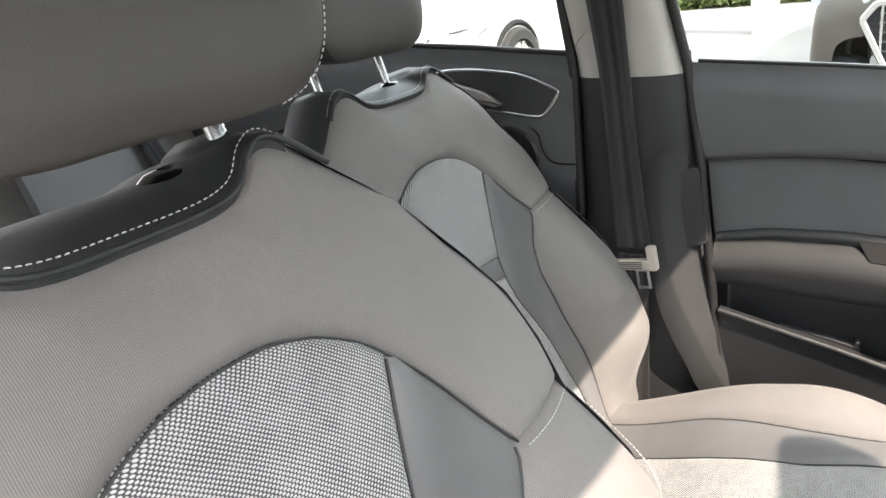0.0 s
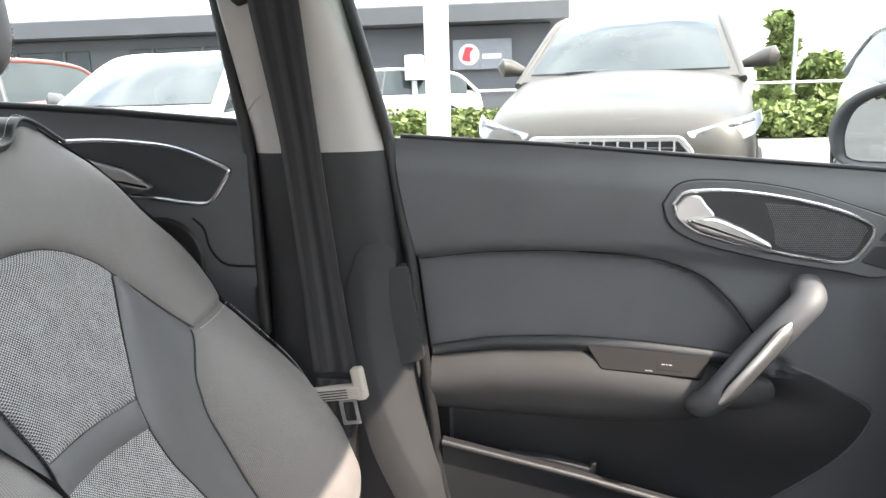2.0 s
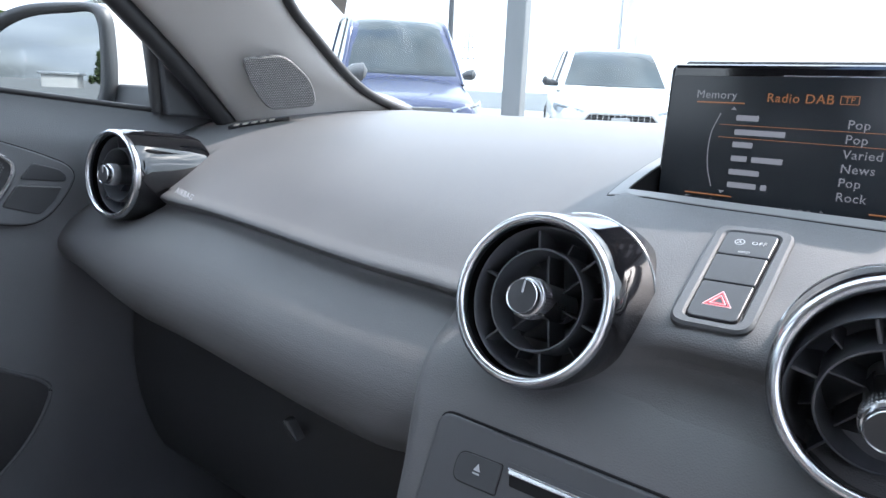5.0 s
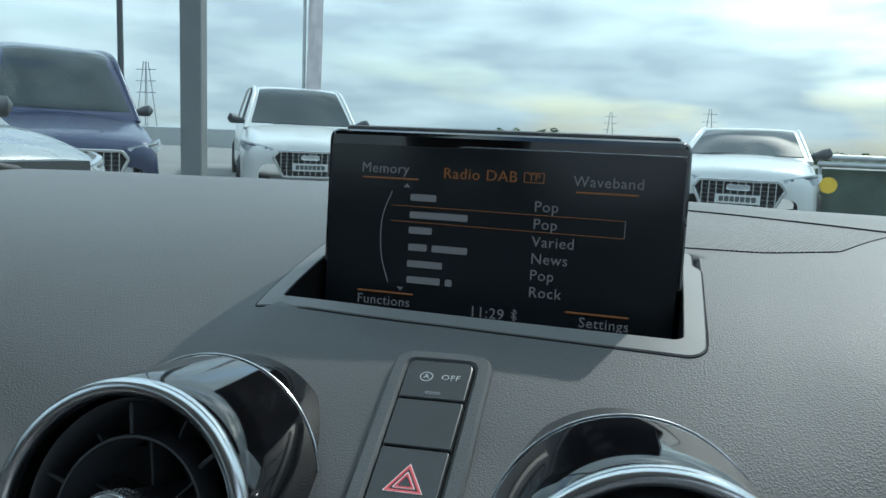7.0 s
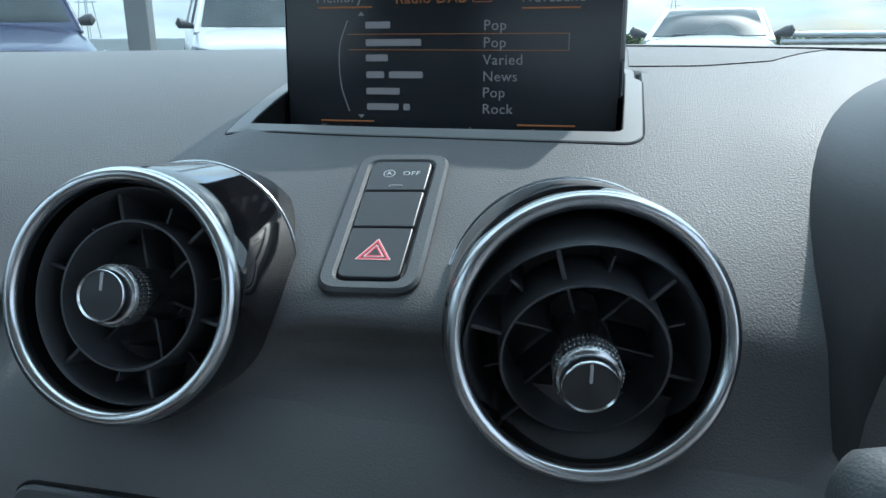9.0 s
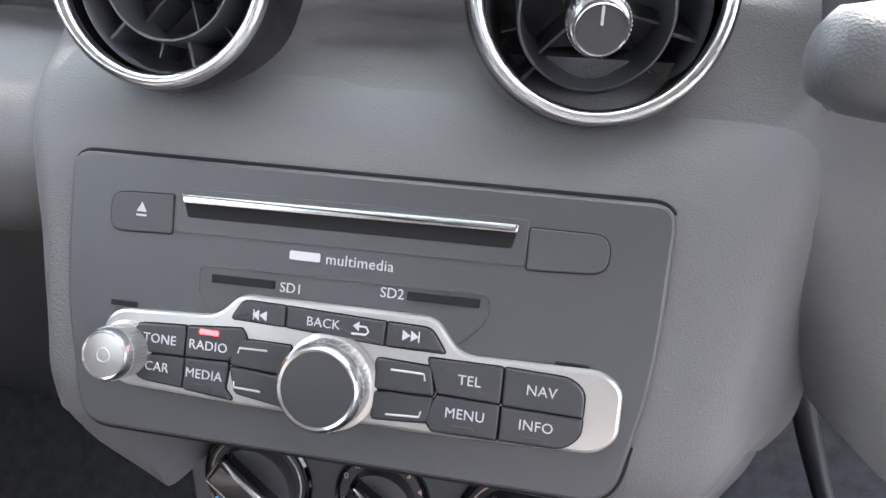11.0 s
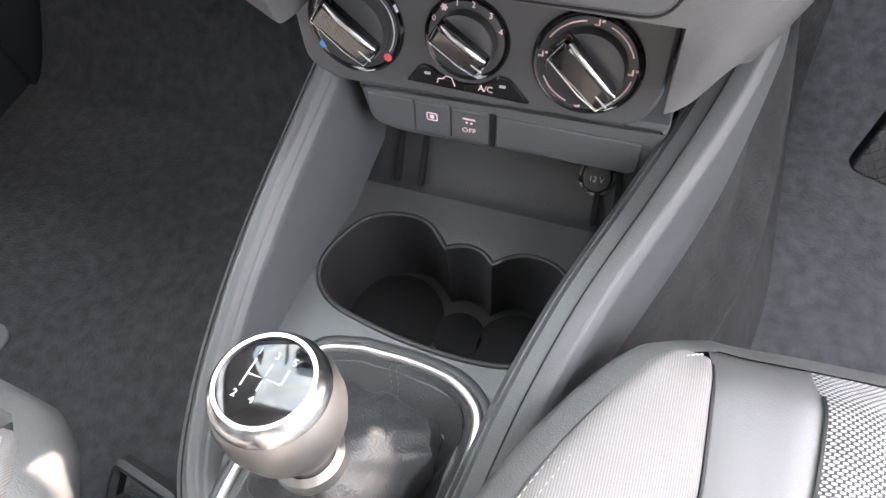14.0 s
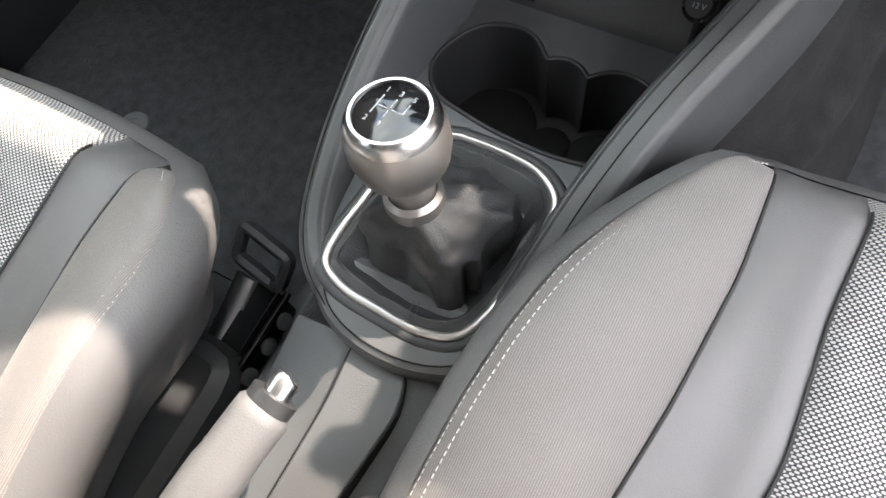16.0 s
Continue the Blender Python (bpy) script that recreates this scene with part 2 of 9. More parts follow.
def spline(points, n):
    """n points along a smooth curve through the given ones (Catmull-Rom, any dimension)."""
    p = np.asarray(points, float)
    if len(p) == 2:
        return np.array([p[0] + (p[1] - p[0]) * k / (n - 1) for k in range(n)])
    d = np.concatenate([[0], np.cumsum(np.linalg.norm(np.diff(p, axis=0), axis=1) ** 0.5)])
    ext = np.vstack([2 * p[0] - p[1], p, 2 * p[-1] - p[-2]])
    de = np.concatenate([[d[0] - (d[1] - d[0])], d, [d[-1] + (d[-1] - d[-2])]])
    out = []
    for s in np.linspace(0, d[-1], n):
        i = min(max(int(np.searchsorted(d, s, side="right")) - 1, 0), len(p) - 2)
        t0, t1, t2, t3 = de[i:i + 4]
        p0, p1, p2, p3 = ext[i:i + 4]
        a1 = (t1 - s) / (t1 - t0) * p0 + (s - t0) / (t1 - t0) * p1
        a2 = (t2 - s) / (t2 - t1) * p1 + (s - t1) / (t2 - t1) * p2
        a3 = (t3 - s) / (t3 - t2) * p2 + (s - t2) / (t3 - t2) * p3
        b1 = (t2 - s) / (t2 - t0) * a1 + (s - t0) / (t2 - t0) * a2
        b2 = (t3 - s) / (t3 - t1) * a2 + (s - t1) / (t3 - t1) * a3
        out.append((t2 - s) / (t2 - t1) * b1 + (s - t1) / (t2 - t1) * b2)
    return np.array(out)


def line(pairs):
    """A smooth-ish function through (t, value) pairs."""
    xs, ys = [p[0] for p in pairs], [p[1] for p in pairs]
    order = np.argsort(xs)
    xs, ys = np.array(xs)[order], np.array(ys)[order]
    dense = np.linspace(xs[0], xs[-1], 200)
    val = np.interp(dense, xs, ys)
    k = np.ones(9) / 9
    val = np.convolve(np.pad(val, 4, mode="edge"), k, "valid")
    return lambda t: float(np.interp(t, dense, val))


def ss(a, b, t):
    t = min(1.0, max(0.0, (t - a) / (b - a)))
    return t * t * (3 - 2 * t)


def slab(name, fn, nu, nv, off, uv=None, flip=False):
    """A curved sheet fn(s, t) with thickness: off is the way to its back."""
    off = np.asarray(off, float)
    front, uvs = [], []
    for j in range(nv + 1):
        for i in range(nu + 1):
            s, t = i / nu, j / nv
            p = np.asarray(fn(s, t), float)
            front.append(p)
            uvs.append(uv(s, t, p) if uv else (p[0] + p[1], p[2]))
    k, w = len(front), nu + 1
    verts = front + [p + off for p in front]
    faces = []
    for j in range(nv):
        for i in range(nu):
            a = j * w + i
            q = (a, a + 1, a + 1 + w, a + w)
            faces.append(q[::-1] if flip else q)
            faces.append(tuple(v + k for v in (q if flip else q[::-1])))
    rim = [j * w for j in range(nv + 1)][::-1] + list(range(w)) + [j * w + nu for j in range(nv + 1)] + [nv * w + i for i in range(w)][::-1]
    rim = [v for i, v in enumerate(rim) if v != rim[i - 1]]
    for a, b in zip(rim, rim[1:] + rim[:1]):
        q = (a, a + k, b + k, b)
        faces.append(q[::-1] if flip else q)
    me = mesh_from(name, verts, faces, uvs + uvs)
    sharpen(me, 45)
    return me


def sharpen(me, degrees):
    me.set_sharp_from_angle(angle=radians(degrees))
    return me


def tube(name, pts, r, n=10, closed=False, flat=1.0, up=(0, 0, 1)):
    """A round (or flattened) bar along a line; r may be a list."""
    pts = [np.asarray(p, float) for p in pts]
    m = len(pts)
    rs = r if hasattr(r, "__len__") else [r] * m
    verts, faces = [], []
    up = np.asarray(up, float)
    for i, p in enumerate(pts):
        a = pts[(i - 1) % m] if (closed or i > 0) else p
        b = pts[(i + 1) % m] if (closed or i < m - 1) else p
        d = b - a
        d = d / (np.linalg.norm(d) + 1e-12)
        s = np.cross(d, up)
        if np.linalg.norm(s) < 1e-4:
            s = np.cross(d, (1, 0, 0.3))
        s /= np.linalg.norm(s)
        t = np.cross(s, d)
        for k in range(n):
            c = 2 * math.pi * k / n
            verts.append(p + s * math.cos(c) * rs[i] + t * math.sin(c) * rs[i] * flat)
    for i in range(m if closed else m - 1):
        for k in range(n):
            a, b = i * n + k, i * n + (k + 1) % n
            c, d = ((i + 1) % m) * n + (k + 1) % n, ((i + 1) % m) * n + k
            faces.append((a, b, c, d))
    if not closed:
        faces.append(tuple(range(n))[::-1])
        faces.append(tuple((m - 1) * n + k for k in range(n)))
    return sharpen(mesh_from(name, verts, faces), 50)


def lathe(name, prof, m=None, n=48, sx=1.0, sy=1.0):
    """Turned body: prof of (radius, height), round the local z axis, set by the pose m."""
    verts, faces = [], []
    for r, h in prof:
        for k in range(n):
            c = 2 * math.pi * k / n
            v = Vector((r * math.cos(c) * sx, r * math.sin(c) * sy, h))
            verts.append(m @ v if m else v)
    for j in range(len(prof) - 1):
        for k in range(n):
            faces.append((j * n + k, j * n + (k + 1) % n, (j + 1) * n + (k + 1) % n, (j + 1) * n + k))
    return sharpen(mesh_from(name, verts, faces), 40)


def rounded(points, r, n=5):
    """An outline with its corners rounded; r one radius or one for each corner."""
    p = [np.asarray(q, float) for q in points]
    out = []
    for i, c in enumerate(p):
        ri = r[i] if hasattr(r, "__len__") else r
        a, b = p[i - 1], p[(i + 1) % len(p)]
        da, db = a - c, b - c
        la, lb = np.linalg.norm(da), np.linalg.norm(db)
        k = min(ri, la * 0.48, lb * 0.48)
        s, e = c + da / la * k, c + db / lb * k
        for j in range(n + 1):
            t = j / n
            out.append((1 - t) ** 2 * s + 2 * t * (1 - t) * c + t * t * e)
    return out


def box_outline(u0, v0, u1, v1, r=0.002, n=4):
    return rounded([(u0, v0), (u1, v0), (u1, v1), (u0, v1)], r, n)


def inset(loop, d):
    out, k = [], len(loop)
    area = sum(loop[i - 1][0] * loop[i][1] - loop[i][0] * loop[i - 1][1] for i in range(k))
    sg = 1 if area > 0 else -1
    for i in range(k):
        a, b = np.asarray(loop[i - 1]), np.asarray(loop[(i + 1) % k])
        t = b - a
        t = t / (np.linalg.norm(t) + 1e-12)
        out.append(np.asarray(loop[i]) + d * sg * np.array((-t[1], t[0])))
    return out


def plate(name, loop, m, w0, w1, bevel=0.001, dish=0.0):
    """A flat piece with a bevelled front edge: outline in (u, v), from depth w0 to w1 along the pose's third axis."""
    rings = [(loop, w0), (loop, w1 - bevel), (inset(loop, bevel * 0.35), w1 - bevel * 0.35), (inset(loop, bevel), w1)]
    if dish:
        rings.append((inset(loop, bevel * 2.5), w1 - dish))
    k = len(loop)
    verts = [m @ Vector((q[0], q[1], w)) for lp, w in rings for q in lp]
    faces = [(j * k + i, j * k + (i + 1) % k, (j + 1) * k + (i + 1) % k, (j + 1) * k + i) for j in range(len(rings) - 1) for i in range(k)]
    area = sum(loop[i - 1][0] * loop[i][1] - loop[i][0] * loop[i - 1][1] for i in range(k))
    faces += [tuple(range(k))[::-1], tuple((len(rings) - 1) * k + i for i in range(k))]
    if area < 0:
        faces = [f[::-1] for f in faces]
    uvs = [(q[0], q[1]) for lp, w in rings for q in lp]
    return sharpen(mesh_from(name, verts, faces, uvs), 18)


def ring_plate(name, outer, inner, m, w0, w1, bevel=0.0006):
    """A flat frame between two outlines with equally many points."""
    rings = [(outer, w0), (outer, w1 - bevel), (inset(outer, bevel), w1), (inset(inner, -bevel), w1), (inner, w1 - bevel), (inner, w0)]
    k = len(outer)
    verts = [m @ Vector((q[0], q[1], w)) for lp, w in rings for q in lp]
    r = len(rings)
    faces = [(j * k + i, j * k + (i + 1) % k, ((j + 1) % r) * k + (i + 1) % k, ((j + 1) % r) * k + i) for j in range(r) for i in range(k)]
    return sharpen(mesh_from(name, verts, faces), 40)


def frame_at(origin, u, v, w):
    return Matrix(((u[0], v[0], w[0], origin[0]), (u[1], v[1], w[1], origin[1]), (u[2], v[2], w[2], origin[2]), (0, 0, 0, 1)))


def joined(name, meshes):
    bm = bmesh.new()
    for me in meshes:
        bm.from_mesh(me)
    out = bpy.data.meshes.new(name)
    bm.to_mesh(out)
    bm.free()
    return out


def stitches(name, pts, up, length=0.0028, gap=0.0018, r=0.00042):
    """Thread along a seam: short raised stitches."""
    p = np.asarray(pts, float)
    d = np.concatenate([[0], np.cumsum(np.linalg.norm(np.diff(p, axis=0), axis=1))])
    verts, faces = [], []
    s, up = 0.0, np.asarray(up, float)
    while s + length < d[-1]:
        a = np.array([np.interp(s, d, p[:, k]) for k in range(3)])
        b = np.array([np.interp(s + length, d, p[:, k]) for k in range(3)])
        t = (b - a) / np.linalg.norm(b - a)
        side = np.cross(t, up)
        side /= np.linalg.norm(side) + 1e-9
        nrm = np.cross(side, t)
        k = len(verts)
        for q, f in ((a, 0.5), ((a * 2 + b) / 3, 1.0), ((a + b * 2) / 3, 1.0), (b, 0.5)):
            verts += [q - side * r, q + nrm * r * 1.6 * f, q + side * r, q - nrm * r]
        for j in range(3):
            for e in range(4):
                faces.append((k + j * 4 + e, k + j * 4 + (e + 1) % 4, k + j * 4 + 4 + (e + 1) % 4, k + j * 4 + 4 + e))
        faces += [(k, k + 1, k + 2, k + 3), (k + 15, k + 14, k + 13, k + 12)]
        s += length + gap
    return mesh_from(name, verts, faces)


def lettering(text, m, size, mat, parent, align="CENTER", name="lettering", spread=1.0):
    cu = bpy.data.curves.new(name, "FONT")
    cu.body, cu.size, cu.align_x, cu.align_y, cu.extrude, cu.space_character = text, size, align, "CENTER", 0.00012, spread
    cu.resolution_u = 3
    cu.materials.append(mat)
    ob = new(name, cu)
    ob.parent = parent
    ob.matrix_basis = (parent.matrix_basis.inverted() @ m) if parent.type == "EMPTY" else m
    return ob


def bars(widths, m, h, mat, parent, gap=0.0015, name="lettering"):
    """Plain bars in place of words: widths in metres, from the left end."""
    u, parts_ = 0.0, []
    for w in widths:
        parts_.append(plate(name, box_outline(u, -h / 2, u + w, h / 2, h * 0.2, 2), m, 0, 0.0002, 0.00005))
        u += w + gap
    return part(name, joined(name, parts_), mat, parent)

# ---- cabin shell ----
def box_me(name, x0, y0, z0, x1, y1, z1, bevel=0.004):
    m = Matrix.Translation((0, 0, 0))
    return plate(name, rounded([(x0, y0), (x1, y0), (x1, y1), (x0, y1)], bevel * 2, 3), m, z0, z1, bevel)


def strut(name, a, b, ca, cb, thick):
    """A sheet between two curves (lists of points), rounded towards the cabin, with thickness."""
    A, B = spline(a, 25), spline(b, 25)

    def fn(s, t):
        i = t * 24
        k = min(int(i), 23)
        pa, pb = A[k] + (A[k + 1] - A[k]) * (i - k), B[k] + (B[k + 1] - B[k]) * (i - k)
        return pa + (pb - pa) * s + np.asarray(ca) * (1 - (2 * s - 1) ** 2) ** 0.5
    return slab(name, fn, 16, 48, thick, uv=lambda s, t, p: (p[1], p[2]))


# roof lining, from the screen header to the tailgate
roof = part("ceiling", slab("ceiling", lambda s, t: (-0.56 + 1.12 * s, -0.16 - 1.95 * t, 1.335 - 0.05 * (2 * s - 1) ** 4 - 0.02 * t * t + 0.02 * ss(0, 0.15, t)), 16, 20, (0, 0, 0.05)), HEAD, None)
tagged(roof, "pale grey cloth roof lining over the front seats", "ceiling", kind="structure")
floor_pan = part("floor", slab("floor", lambda s, t: (-0.74 + 1.48 * s, -2.1 + 2.75 * t,
                 0.235 + 0.03 * ss(0.1, 0.2, abs(s - 0.5)) * 0 + 0.12 * ss(0.13, 0.075, abs(s - 0.5)) + 0.32 * ss(0.86, 1.0, t)), 60, 60, (0, 0, -0.04)), CARPET, None)
tagged(floor_pan, "black carpeted car floor with a raised tunnel", "floor", kind="structure")
bulk = part("wall_front", slab("wall_front", lambda s, t: (-0.74 + 1.48 * s, 0.60 - 0.13 * t, 0.25 + 0.66 * t), 8, 8, (0, 0.04, 0)), PLASTIC, None)
tagged(bulk, "black bulkhead panel behind the dashboard", "wall", kind="structure")
tail = part("wall_rear", slab("wall_rear", lambda s, t: (-0.68 + 1.36 * s, -2.16, 0.25 + 0.75 * t), 8, 8, (0, -0.04, 0)), PLASTIC, None)
tagged(tail, "black lower tailgate trim panel", "wall", kind="structure")

# far side of the car
for nm, y0, y1, z1 in (("wall_right_rear", -2.12, -0.72, 0.95), ("wall_right_sill", -0.72, 0.24, 0.47), ("wall_right_front", 0.24, 0.58, 0.95)):
    side = part(nm, slab(nm, lambda s, t: (0.69, y0 + (y1 - y0) * s, 0.20 + (z1 - 0.20) * t), 12, 8, (0.05, 0, 0)), DOOR, None)
    tagged(side, "dark grey side panel on the driver's side", "wall", kind="structure")
for nm, a, b in (("trim_right_front", [(0.60, 0.44, 0.945), (0.54, 0.15, 1.17), (0.45, -0.15, 1.335)], [(0.66, 0.20, 0.945), (0.60, 0.03, 1.14), (0.54, -0.20, 1.335)]),
                 ("trim_right_middle", [(0.63, -0.70, 0.945), (0.58, -0.73, 1.2), (0.53, -0.75, 1.335)], [(0.63, -0.86, 0.945), (0.58, -0.87, 1.2), (0.53, -0.87, 1.335)]),
                 ("trim_right_rear", [(0.62, -1.50, 0.945), (0.57, -1.62, 1.2), (0.53, -1.75, 1.335)], [(0.62, -2.15, 0.945), (0.57, -2.13, 1.2), (0.53, -2.1, 1.335)])):
    tagged(part(nm, strut(nm, a, b, (-0.006, 0, 0), None, (0.03, 0, 0)), TRIM, None), "pale grey roof pillar trim", "pillar", kind="structure")
for nm, a, b in (("trim_left_rail", [(-0.56, -0.14, 1.335), (-0.57, -0.8, 1.345), (-0.57, -2.1, 1.325)], [(-0.60, -0.14, 1.30), (-0.61, -0.8, 1.31), (-0.61, -2.1, 1.29)]),
                 ("trim_right_rail", [(0.56, -0.14, 1.335), (0.57, -0.8, 1.345), (0.57, -2.1, 1.325)], [(0.60, -0.14, 1.30), (0.61, -0.8, 1.31), (0.61, -2.1, 1.29)])):
    tagged(part(nm, strut(nm, a, b, (0, 0, -0.004), None, (0, 0, 0.04)), HEAD, None), "pale grey roof rail trim", "trim", kind="structure")
hdr = part("trim_header", strut("trim_header", [(-0.56, -0.13, 1.345), (0, -0.09, 1.352), (0.56, -0.13, 1.345)], [(-0.56, -0.19, 1.335), (0, -0.17, 1.35), (0.56, -0.19, 1.335)], (0, 0, -0.004), None, (0, 0.01, 0.04)), HEAD, None)
tagged(hdr, "pale grey header trim above the windscreen", "trim", kind="structure")

kick = part("wall_left_front", slab("wall_left_front", lambda s, t: (-0.690, 0.13 + 0.50 * s, 0.18 + 0.765 * t), 8, 8, (-0.05, 0, 0)), PLASTIC, None)
tagged(kick, "black kick panel ahead of the passenger door", "wall", kind="structure")
sill_l = part("wall_left_sill", slab("wall_left_sill", lambda s, t: (-0.700, -2.12 + 2.75 * s, 0.18 + 0.20 * t), 8, 4, (-0.05, 0, 0)), PLASTIC, None)
tagged(sill_l, "black lower sill panel under the passenger doors", "wall", kind="structure")

# windscreen and side glass
ws = part("window_front", slab("window_front", lambda s, t: ((2 * s - 1) * (0.665 - 0.12 * t), 0.50 - 0.63 * t - 0.07 * (2 * s - 1) ** 2 * (1 - 0.4 * t), 0.932 + 0.41 * t), 24, 12, (0, 0.004, 0.004)), GLASS_SCREEN, None)
tagged(ws, "clear raked windscreen above the dashboard", "window", kind="structure").visible_shadow = False
for nm, fn in (("window_left_front", lambda s, t: (-0.695 + 0.13 * t, -0.72 + 0.86 * s - 0.10 * t, 0.95 + 0.37 * t - 0.04 * s)),
               ("window_left_rear", lambda s, t: (-0.695 + 0.13 * t, -1.62 + 0.84 * s, 1.0 + 0.31 * t)),
               ("window_right", lambda s, t: (0.695 - 0.13 * t, -1.6 + 0.82 * s, 0.94 + 0.38 * t))):
    g = part(nm, slab(nm, fn, 8, 6, (-0.004 if "left" in nm else 0.004, 0, 0)), GLASS, None)
    tagged(g, "clear side window glass", "window", kind="structure").visible_shadow = False

# unseen interior mirror hanging from the windscreen, and a loose card behind the glass
im = thing("interior_mirror", (-0.045, 0.13, 1.14), "unseen black interior mirror, widened to shade the passenger cushion", "interior mirror")
im_m = frame_at((-0.045, 0.105, 1.150), Vector((1, 0.10, 0)).normalized(), Vector((-0.02, 0.15, 1)).normalized(), Vector((0.10, -1, 0.15)).normalized())
# outline widened well past a real mirror's so it shades the passenger cushion
im_loop = [np.array(q) for q in rounded([(-0.150, -0.040), (-0.120, -0.067), (0.240, -0.067), (0.255, -0.030), (0.235, 0.030), (0.150, 0.058), (-0.145, 0.052)], 0.020, 6)]
part("mirror_housing", plate("mirror_housing", im_loop, im_m, -0.040, 0.0, 0.010), PLASTIC, im)
part("mirror_glass", plate("mirror_glass", inset(im_loop, 0.007), im_m, -0.002, 0.0015, 0.001), MIRROR, im, "clear mirror glass")
part("mirror_stem", tube("mirror_stem", [(-0.045, 0.120, 1.160), (-0.040, 0.135, 1.172), (-0.03, 0.122, 1.186)], [0.016, 0.020, 0.030], 14), PLASTIC, im)
card = thing("paper_card", (-0.497, 0.205, 1.047), "cream paper card tucked behind the windscreen glass", "card")
card_m = frame_at((-0.497, 0.205, 1.047), Vector((-0.003, -0.838, 0.545)), (Vector((-0.003, -0.838, 0.545)).cross(Vector((0.737, -0.566, 0.368)))).cross(Vector((-0.003, -0.838, 0.545))).normalized(), Vector((0, -0.545, -0.838)))
part("sheet", plate("sheet", rounded([(0.0, 0.0), (0.0404, 0.0443), (0.1154, 0.0443), (0.075, 0.0)], 0.002, 3), card_m, -0.0006, 0.0006, 0.0002), CREAM, card)

# ---- left front door ----
HARD = material("hard_black_plastic", (0.022, 0.023, 0.025), 0.5, grain=0.4, grain_size=0.0009, kind="cells", blotch=0.12)
belt = line([(-0.70, 1.004), (-0.653, 1.000), (-0.466, 0.986), (-0.284, 0.968), (-0.078, 0.949), (0.068, 0.933), (0.2, 0.92)])
step = line([(-0.70, 0.850), (-0.64, 0.855), (-0.56, 0.862), (-0.474, 0.863), (-0.339, 0.858), (-0.246, 0.849), (-0.148, 0.836), (-0.059, 0.824), (0.1, 0.80)])
arm_back = line([(-0.66, 0.712), (-0.629, 0.717), (-0.544, 0.731), (-0.444, 0.733), (-0.352, 0.727), (-0.254, 0.715), (-0.19, 0.700), (-0.05, 0.66)])
seam = line([(0.45, -0.600), (0.562, -0.617), (0.611, -0.619), (0.717, -0.631), (0.847, -0.645), (0.934, -0.661), (1.01, -0.672)])   # y of the rear edge by z
ins_front = line([(0.70, -0.16), (0.72, -0.20), (0.767, -0.226), (0.80, -0.258), (0.818, -0.277), (0.84, -0.335), (0.851, -0.42), (0.87, -0.75)])   # front edge of the insert by z


def door_x(y, z):
    """The door card's surface."""
    x = -0.658
    x += 0.010 * ss(belt(y) - 0.045, belt(y), z) * -1.0                     # leans out to the glass
    x += 0.004 * math.sin(min(1, max(0, (z - step(y)) / (belt(y) - step(y)))) * math.pi)
    under = ss(step(y) + 0.006, step(y) - 0.022, z)
    x -= 0.014 * under * ss(-0.02, -0.25, y)
    if z > arm_back(y) - 0.01:
        d = ins_front(z) - y                                                  # behind the curved front edge
        x -= 0.012 * ss(-0.004, 0.008, d) * ss(step(y) - 0.004, step(y) - 0.016, z)
    low = ss(arm_back(y) - 0.005, arm_back(y) - 0.05, z)
    x -= 0.030 * low * ss(-0.10, -0.25, y)
    x -= 0.014 * ss(0.62, 0.5, z)
    return x


door = thing("door_1", (-0.70, -0.3, 0.4), "dark grey passenger door card with recessed insert and grab handle", "door", kind="structure")


def door_fn(s, t):
    z = 0.36 + (belt(-0.3) + 0.03 - 0.36) * t
    y0 = seam(min(z, 1.0))
    y = y0 + (0.19 - y0) * s
    ztop = belt(y)
    z = 0.36 + (ztop - 0.36) * t
    y0 = seam(min(z, 1.0))
    y = y0 + (0.19 - y0) * s
    return (door_x(y, z), y, z)


part("door_card", slab("door_card", door_fn, 170, 130, (-0.05, 0, 0), uv=lambda s, t, p: (p[1], p[2])), DOOR, door)
part("window_seal", tube("window_seal", [(-0.668, y, belt(y) + 0.003) for y in np.linspace(-0.66, 0.10, 30)], 0.0030, 8), RUBBER, door, "black rubber window seal")
low_front = line([(0.42, -0.23), (0.47, -0.19), (0.54, -0.125), (0.594, -0.082), (0.64, -0.062), (0.65, -0.068), (0.668, -0.097), (0.69, -0.140)])


def low_fn(s, t):
    z = 0.42 + 0.27 * t
    y = -0.605 + (low_front(z) + 0.605) * s
    return (door_x(y, z) + 0.0012, y, z)


part("lower_panel", slab("lower_panel", low_fn, 60, 40, (-0.01, 0, 0), uv=lambda s, t, p: (p[1], p[2])), HARD, door, "hard black lower door panel")
# seam line of the insert, and the lower panel's edge with its highlight
ins_line = [(y, z) for y, z in ((-0.640, 0.840), (-0.563, 0.849), (-0.475, 0.852), (-0.40, 0.849), (-0.337, 0.841), (-0.277, 0.818), (-0.250, 0.795), (-0.226, 0.767), (-0.205, 0.735))]
part("insert_seam", tube("insert_seam", [(door_x(y, z) - 0.0005, y, z) for y, z in spline(ins_line, 50)], 0.0013, 6), DARK, door)
low_line = [(-0.195, 0.707), (-0.144, 0.692), (-0.097, 0.668), (-0.068, 0.650), (-0.062, 0.640), (-0.082, 0.594), (-0.125, 0.54), (-0.19, 0.47), (-0.23, 0.42)]
# paler than the panel: the highlight along this edge is in its colour
part("pocket_front_edge", tube("pocket_front_edge", [(door_x(y, z) + 0.0002, y, z) for y, z in spline(low_line, 60)], 0.0026, 8), CONSOLE, door)

